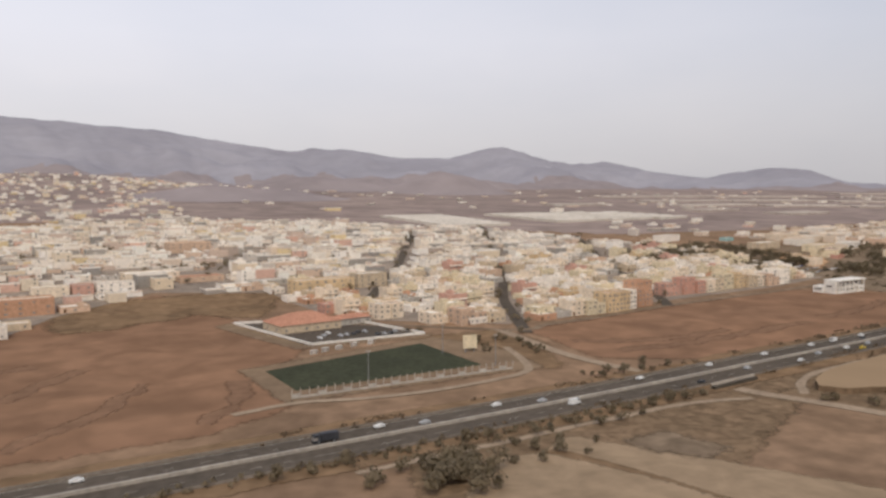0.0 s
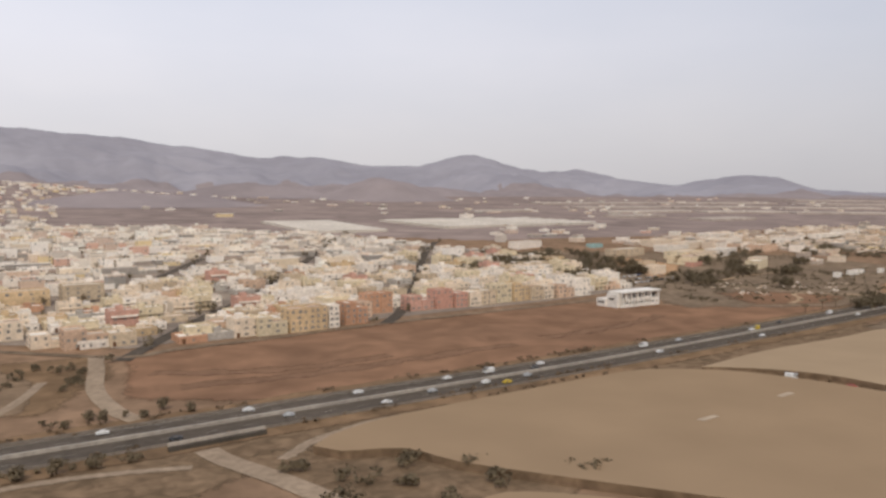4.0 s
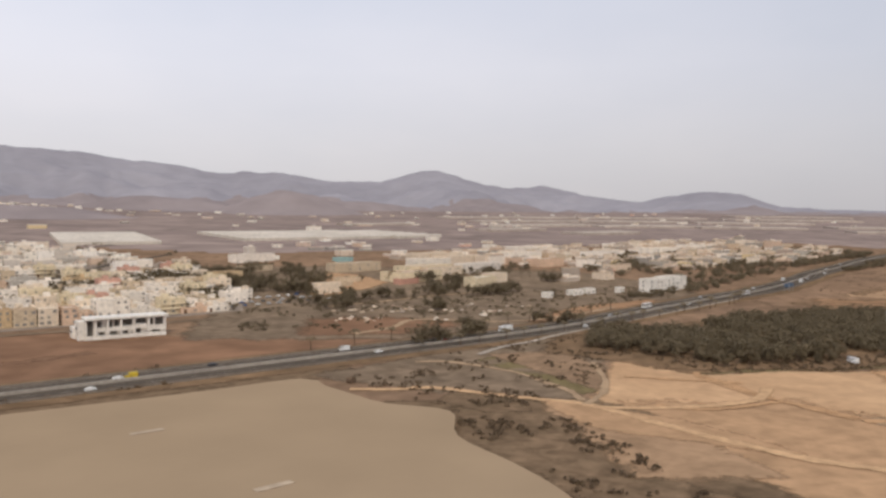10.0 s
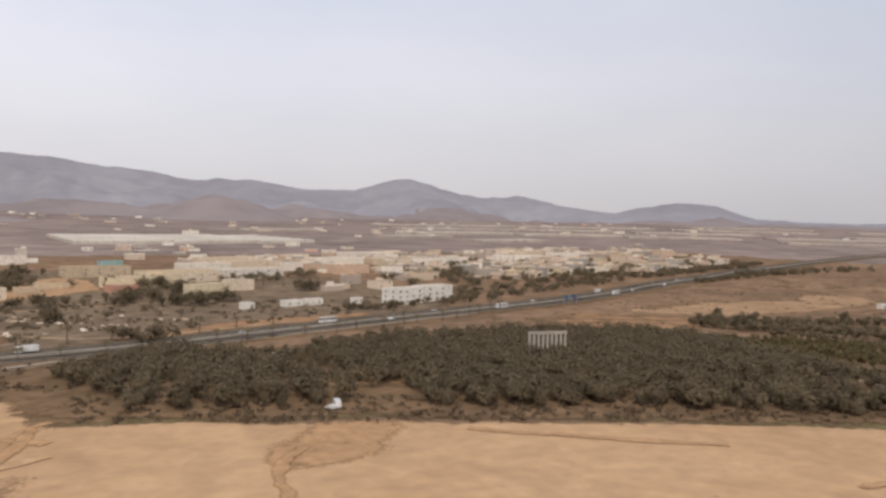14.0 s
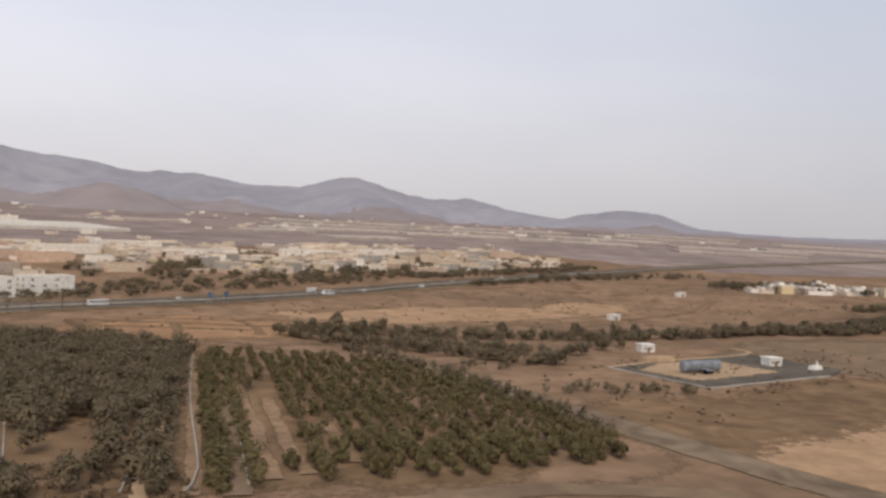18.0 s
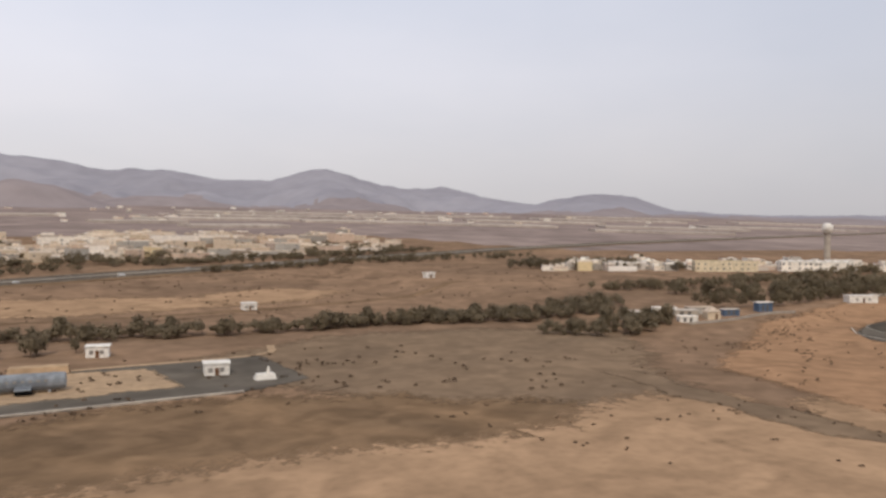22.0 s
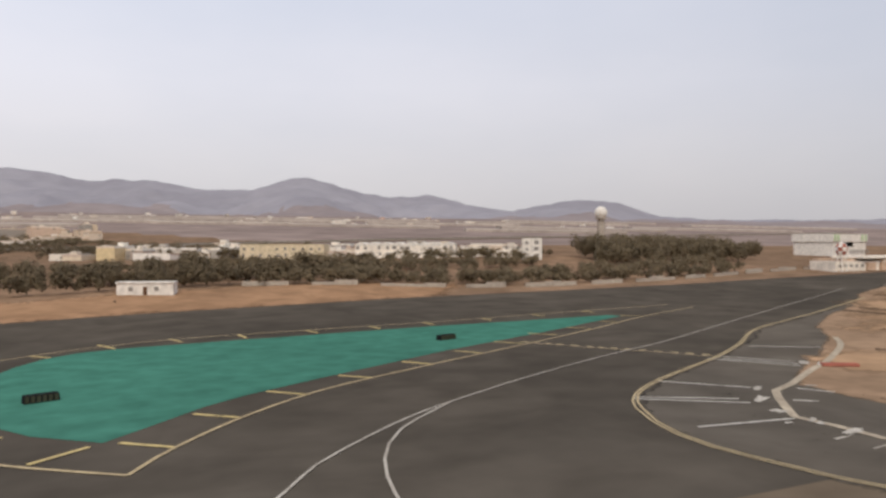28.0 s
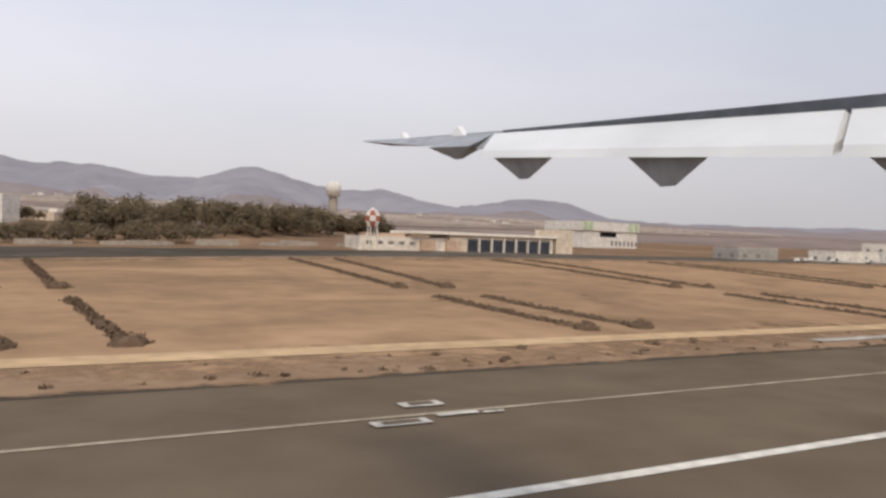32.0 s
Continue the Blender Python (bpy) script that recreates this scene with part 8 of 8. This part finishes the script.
for k_, ((x0, y0), (x1, y1)) in enumerate(ROWS_H):
    vs, fs = [], []
    n_ = int(math.hypot(x1 - x0, y1 - y0) / 0.5)
    for k in range(n_):
        t = k / n_
        mound(vs, fs, x0 + (x1 - x0) * t + rgs.uniform(-0.25, 0.25), y0 + (y1 - y0) * t, rgs.uniform(0.45, 0.72), rgs.uniform(0.3, 0.52), k_ + k)
    mound(vs, fs, x1, y1, 1.15, 0.8, k_)
    mound(vs, fs, x1 + 0.6, y1 + 0.5, 0.9, 0.65, k_ + 5)
    hr = raw("low_hedge", vs, fs, M["leaf_hedge"])
    tagged(hr, "low dry brown hedge row on the sand", "hedge", "hedge rows of the airfield")
for k in range(6):
    small_road("planting_furrow", [(1548.0 + k * 0.72, 68), (1548.7 + k * 0.72, 58), (1549.3 + k * 0.72, 46.5)], 0.26, M["sand_nose"], 0.3, "shallow planting furrow between the hedge rows")
sp = [(rgs.uniform(1478, 1545), rgs.uniform(41, 84)) for _ in range(260)]
vs, fs = [], []
for k, (x, y) in enumerate(((1467.9, 42.2), (1468.2, 40.8), (1469.4, 40.0), (1470.3, 38.7), (1471.9, 36.5), (1470.7, 36.6), (1472.6, 43.6), (1476.2, 39.0), (1505.9, 63.7), (1511.2, 64.3), (1505.3, 60.0), (1512.3, 62.4), (1507.6, 55.4), (1512.0, 53.5), (1501.0, 53.7), (1497.0, 56.1), (1497.8, 68.5), (1502.8, 67.8), (1486.7, 38.4), (1518.9, 52.5), (1509.3, 43.6))):
    for _ in range(3):
        mound(vs, fs, x + rgs.gauss(0, 0.35), y + rgs.gauss(0, 0.3), rgs.uniform(0.3, 0.62), rgs.uniform(0.25, 0.5), k + 300)
for k, p in enumerate(along([(1465.8, 50), (1466.4, 43.6), (1466.8, 38.9), (1467.2, 36.3), (1468.6, 34.3), (1472.3, 33.3)], 0.35, 0.22, rgs)):
    mound(vs, fs, p[0] + 0.3, p[1] + 0.1, rgs.uniform(0.12, 0.3), rgs.uniform(0.06, 0.16), k + 500)
for k, p in enumerate(sp):
    if inside(*p, ISLAND) and p[1] < 40 + (p[0] - 1470) * 0.9 and noise.noise(Vector((p[0] / 9, p[1] / 9, 1))) > 0.08:
        r_ = rgs.uniform(0.2, 0.62)
        mound(vs, fs, p[0], p[1], r_, r_ * 0.6 + 0.1, k)
tagged(raw("island_shrubs", vs, fs, M["leaf_hedge"]), "low dark shrubs on the sandy island", "shrubs", kind="stuff")
sp = [(rgs.uniform(1480, 1720), 35.3 + rgs.gauss(0, 0.5)) for _ in range(130)] + [(rgs.uniform(1500, 1720), 39.6 + rgs.gauss(0, 0.7)) for _ in range(40)]
vs, fs = [], []
for k, p in enumerate(sp):
    r_ = rgs.uniform(0.08, 0.34)
    mound(vs, fs, p[0], p[1], r_ * 1.6, r_ * 0.6 + 0.08, k)
tagged(raw("edge_weeds", vs, fs, M["leaf_hedge"]), "low dry weeds along the runway edge", "weeds", kind="stuff")
# broken pale wall behind the taxiway
WALL_LINE = smooth_line([(1440, 222), (1483, 204), (1529, 198), (1585, 200), (1640, 214), (1690, 222)], 6)
for i in range(0, len(WALL_LINE) - 1):
    if i % 7 in (2, 5):
        continue
    tagged(ribbon("boundary_wall", [WALL_LINE[i], WALL_LINE[i + 1]], 0.5, 0.0, M["concrete"], step=4, thick=rgi.choice([1.0, 1.3, 1.6])), "piece of low pale boundary wall", "wall", "pieces of the boundary wall")

# fire station
M["door_blue"] = mat("dark_blue_grey_door", (0.075, 0.080, 0.095), None, 0.4)
fs_ = thing("fire_station", 1718, 212, 0, label="long low cream fire station with a row of dark garage doors", category="fire station")
part("main_block", bx(-8, 32, -6, 8, -2, 5.2), M["wall_cream"], fs_)
part("side_block", bx(-38, -8, -5, 7, -2, 4.0), M["wall_ivory"], fs_)
part("roof_slab", bx(-22, 33, -7, 8.5, 5.2, 6.0), M["wall_ivory"], fs_)
part("end_tower", bx(33, 40, -6.5, 6, -2, 8.2), M["wall_cream"], fs_)
for i in range(7):
    gd = part("garage_door", bx(-1.5 + i * 4.7, 2.3 + i * 4.7, -6.1, -5.95, 0, 4.0), M["black"], fs_)
    for k in range(4):
        part("door_panel", bx(-1.4 + i * 4.7, 2.2 + i * 4.7, -6.16, -6.1, 0.1 + k, 0.95 + k), M["door_blue"], gd)
    part("pillar", bx(2.5 + i * 4.7, 3.0 + i * 4.7, -6.5, -6.0, -0.5, 5.0), M["white"], fs_)
for i in range(2):
    part("wooden_gate", bx(-18 + i * 9, -13 + i * 9, -6.1, -5.0, 0, 3.4), M["wall_peach"], fs_)
for i in range(5):
    window(fs_, -35 + i * 3.6, -5, 1.6, 1.8, 1.0, 0)
M["pale_green"] = mat("pale_green_cladding", (0.50, 0.60, 0.38), None, 0.3)
hg = thing("hangar", 1908, 376, 12, label="large white and pale green hangar behind the fire station", category="hangar")
part("wall", bx(-27, 28, -14, 14, -6, 10), M["white"], hg)
part("window_band", bx(-10, 6, -14.2, -14, 6.4, 9.4), M["black"], hg, "long dark window band")
part("roof_band", bx(-28, 29, -15, 15, 10, 15.5), M["white"], hg)
for x in (-27, -22, 18, 24):
    part("green_panel", bx(x, x + 3.6, -15.2, -15, 10.4, 15.2), M["pale_green"], hg)
for i in range(8):
    window(hg, 2 + i * 4.2, -14, 1.0, 2.2, 3.0, 0)
rd = thing("radar_dome", 1769, 471, 0, label="white spherical radar dome on a pale concrete tower", category="radar dome")
bm = bmesh.new()
bmesh.ops.create_icosphere(bm, subdivisions=4, radius=5.0, matrix=pose(0, 0, 40 - g1(1769, 471)))
part("dome", bm, M["white"], rd)
part("tower", tube(bmesh.new(), (0, 0, -1), (0, 0, 35.6 - g1(1769, 471)), 3.0, 2.8, 16), M["concrete"], rd)
part("platform", tube(bmesh.new(), (0, 0, 35 - g1(1769, 471)), (0, 0, 36.2 - g1(1769, 471)), 4.6, 4.6, 16), M["concrete"], rd)
tw = thing("water_tower", 1684, 207, 0, label="small red and white chequered water tower", category="water tower")
for k in range(4):
    part("leg", tube(bmesh.new(), (1.4 * (k % 2 * 2 - 1), 1.4 * (k // 2 * 2 - 1), -1), (1.0 * (k % 2 * 2 - 1), 1.0 * (k // 2 * 2 - 1), 7), 0.2, 0.2, 6), M["white"], tw)
for k in range(8):
    for j in range(3):
        bm = bmesh.new()
        a0_, a1_ = k * math.tau / 8, (k + 1) * math.tau / 8
        z0_, z1_ = 7 + j * 1.6, 8.6 + j * 1.6
        r0_, r1_ = (1.6, 2.3, 2.3, 1.5)[j], (1.6, 2.3, 2.3, 1.5)[j + 1]
        bm.faces.new([bm.verts.new((math.cos(a_) * r_, math.sin(a_) * r_, z_)) for a_, r_, z_ in ((a0_, r0_, z0_), (a1_, r0_, z0_), (a1_, r1_, z1_), (a0_, r1_, z1_))])
        part("panel", bm, M["red"] if (k + j) % 2 else M["white"], tw)
part("cap", tube(bmesh.new(), (0, 0, 11.6), (0, 0, 12.6), 1.5, 0.2, 8), M["white"], tw)
for x, y, a, w_, fl_, wl_ in ((1838, 200, 0, 22, 1, "wall_grey"), (1893, 196, 2, 30, 1, "wall_ivory"), (1930, 200, 3, 30, 1, "white"), (1960, 215, 3, 34, 2, "wall_ivory"), (1692, 216, 0, 12, 1, "wall_peach"), (2030, 240, 4, 50, 2, "white")):
    block("airfield_shed", x, y, a, w_, 12, fl_, wl_, "roof_whitewashed", "low pale airfield shed with a flat roof", max(2, int(w_ / 6)), 4.0, cat="shed")


def small_plane(x, y, a):
    t_ = thing("light_aircraft", x, y, a, label="small white parked light aircraft", category="aircraft", group="parked light aircraft")
    part("fuselage", tube(bmesh.new(), (-3.6, 0, 1.4), (2.6, 0, 1.2), 0.25, 0.7, 10), M["white"], t_)
    part("nose", tube(bmesh.new(), (2.6, 0, 1.2), (3.6, 0, 1.1), 0.7, 0.25, 10), M["white"], t_)
    part("wing", bx(0.2, 1.7, -5, 5, 1.9, 2.05), M["white"], t_)
    part("tailplane", bx(-3.8, -3.0, -1.7, 1.7, 1.4, 1.5), M["white"], t_)
    part("fin", bx(-3.9, -2.9, -0.06, 0.06, 1.4, 2.9), M["white"], t_)
    for xx, yy_ in ((2.4, 0), (0.4, -1.1), (0.4, 1.1)):
        part("wheel", tube(bmesh.new(), (xx, yy_ - 0.1, 0.3), (xx, yy_ + 0.1, 0.3), 0.3, 0.3, 8), M["black"], t_)


small_plane(1842, 178, 160)
small_plane(1866, 180, 150)
small_plane(1890, 182, 165)

# ---------------- the aircraft's own wing, as it stands at the end of the landing run ----------------
WX, WY, WZ = 1594.30, -1.63, 7.16
KW = 1.32
wing = thing("aircraft_wing", WX, WY, 0, z=WZ, label="white aircraft wing with extended flap and grey flap fairings", category="aircraft wing")
M["wing_white"] = mat("white_wing_paint", (0.78, 0.77, 0.75), (0.75, 0.74, 0.72), 0.3, rough=0.4, fine=0.4, spec=0.4)
M["wing_grey"] = mat("grey_wing_paint", (0.36, 0.365, 0.38), (0.31, 0.315, 0.33), 0.8, rough=0.45, fine=4.0, spec=0.4)
M["wing_dark"] = mat("wing_gap_shade", (0.13, 0.135, 0.155), (0.10, 0.105, 0.12), 0.8, rough=0.5, fine=4.0)


def wv(*p):
    return [Vector(q) * KW for q in p]


def loft(name, sections, material, label=""):
    bm = bmesh.new()
    prev_ = None
    for s in sections:
        ring = [bm.verts.new(v) for v in wv(*s)]
        if prev_:
            n_ = len(ring)
            for k in range(n_):
                bm.faces.new((prev_[k], prev_[(k + 1) % n_], ring[(k + 1) % n_], ring[k]))
        else:
            bm.faces.new(ring[::-1])
        prev_ = ring
    bm.faces.new(prev_)
    bmesh.ops.recalc_face_normals(bm, faces=bm.faces[:])
    return part(name, bm, material, wing, label)


def flap_section(y, zb, zt, xt):
    return [(5.2, y, zb), (5.26, y + 0.03, zb + 0.10), (xt, y + 0.42, zt), (xt + 0.35, y + 0.45, zt - 0.06), (xt + 0.1, y + 0.25, zt - 0.22)]


loft("outer_flap", [flap_section(3.56, 0.725, 1.215, 5.95), flap_section(8.62, 1.135, 1.55, 5.7)], M["wing_white"], "long white extended flap")
loft("inner_flap", [flap_section(1.4, 0.55, 1.07, 6.0), flap_section(3.49, 0.715, 1.21, 5.95)], M["wing_white"], "white inboard flap")
# shade of the gap above the flap is put into this panel's colour
loft("trailing_edge_panel", [[(6.08, 1.6, 1.05), (6.1, 1.6, 1.2), (6.5, 1.6, 1.22), (6.5, 1.6, 1.0)], [(5.8, 9.02, 1.52), (5.8, 8.98, 1.6), (6.1, 9.0, 1.62), (6.1, 9.0, 1.5)]], M["wing_dark"], "panel above the flap, coloured dark as the shade of the gap")
loft("main_wing", [[(6.3, 1.6, 1.1), (6.4, 1.6, 1.26), (7.6, 1.6, 1.36), (8.6, 1.6, 1.22), (7.6, 1.6, 0.95)], [(5.9, 9.0, 1.5), (5.95, 9.0, 1.62), (6.9, 9.0, 1.70), (7.6, 9.0, 1.62), (6.9, 9.0, 1.46)], [(5.62, 13.4, 1.85), (5.64, 13.4, 1.88), (6.1, 13.4, 1.90), (6.5, 13.4, 1.88), (6.1, 13.4, 1.83)]], M["wing_grey"])
loft("aileron", [[(5.45, 9.0, 1.30), (5.8, 9.05, 1.56), (6.0, 9.05, 1.5), (6.0, 9.05, 1.4)], [(5.5, 13.42, 1.86), (5.56, 13.42, 1.885), (5.7, 13.42, 1.88), (5.7, 13.42, 1.85)]], M["wing_grey"], "grey aileron at the wing tip")
for k, (ya, yb, ym, zt, zl) in enumerate(((8.39, 7.06, 7.85, 1.08, 0.82), (5.86, 4.75, 5.42, 0.88, 0.61), (3.35, 2.45, 2.95, 0.68, 0.40), (10.2, 9.0, 9.5, 1.36, 1.20))):
    loft("flap_fairing", [[(5.26, ya, zt + 0.06), (5.26, yb, zt - 0.03), (5.4, ym - 0.12, zl), (5.4, ym + 0.08, zl)], [(5.9, ya - 0.25, zt + 0.3), (5.9, yb + 0.3, zt + 0.25), (5.9, ym - 0.05, zt + 0.12), (5.9, ym + 0.05, zt + 0.12)]], M["wing_grey"], "grey flap-track fairing")
for y_ in (12.4, 10.4):
    loft("static_vane", [[(5.75, y_, 1.82 - (13.4 - y_) * 0.06), (5.8, y_ - 0.35, 1.80 - (13.4 - y_) * 0.06), (5.8, y_ - 0.1, 2.0 - (13.4 - y_) * 0.06)], [(5.85, y_, 1.82 - (13.4 - y_) * 0.06), (5.9, y_ - 0.35, 1.80 - (13.4 - y_) * 0.06), (5.9, y_ - 0.1, 2.0 - (13.4 - y_) * 0.06)]], M["wing_white"], "small white tip fin")

# ---------------- plan units to metres ----------------
for ob in list(scene.collection.objects):
    if ob.parent is None and ob.type in ("MESH", "EMPTY"):
        ob.matrix_basis = Matrix.Scale(UNIT, 4) @ ob.matrix_basis
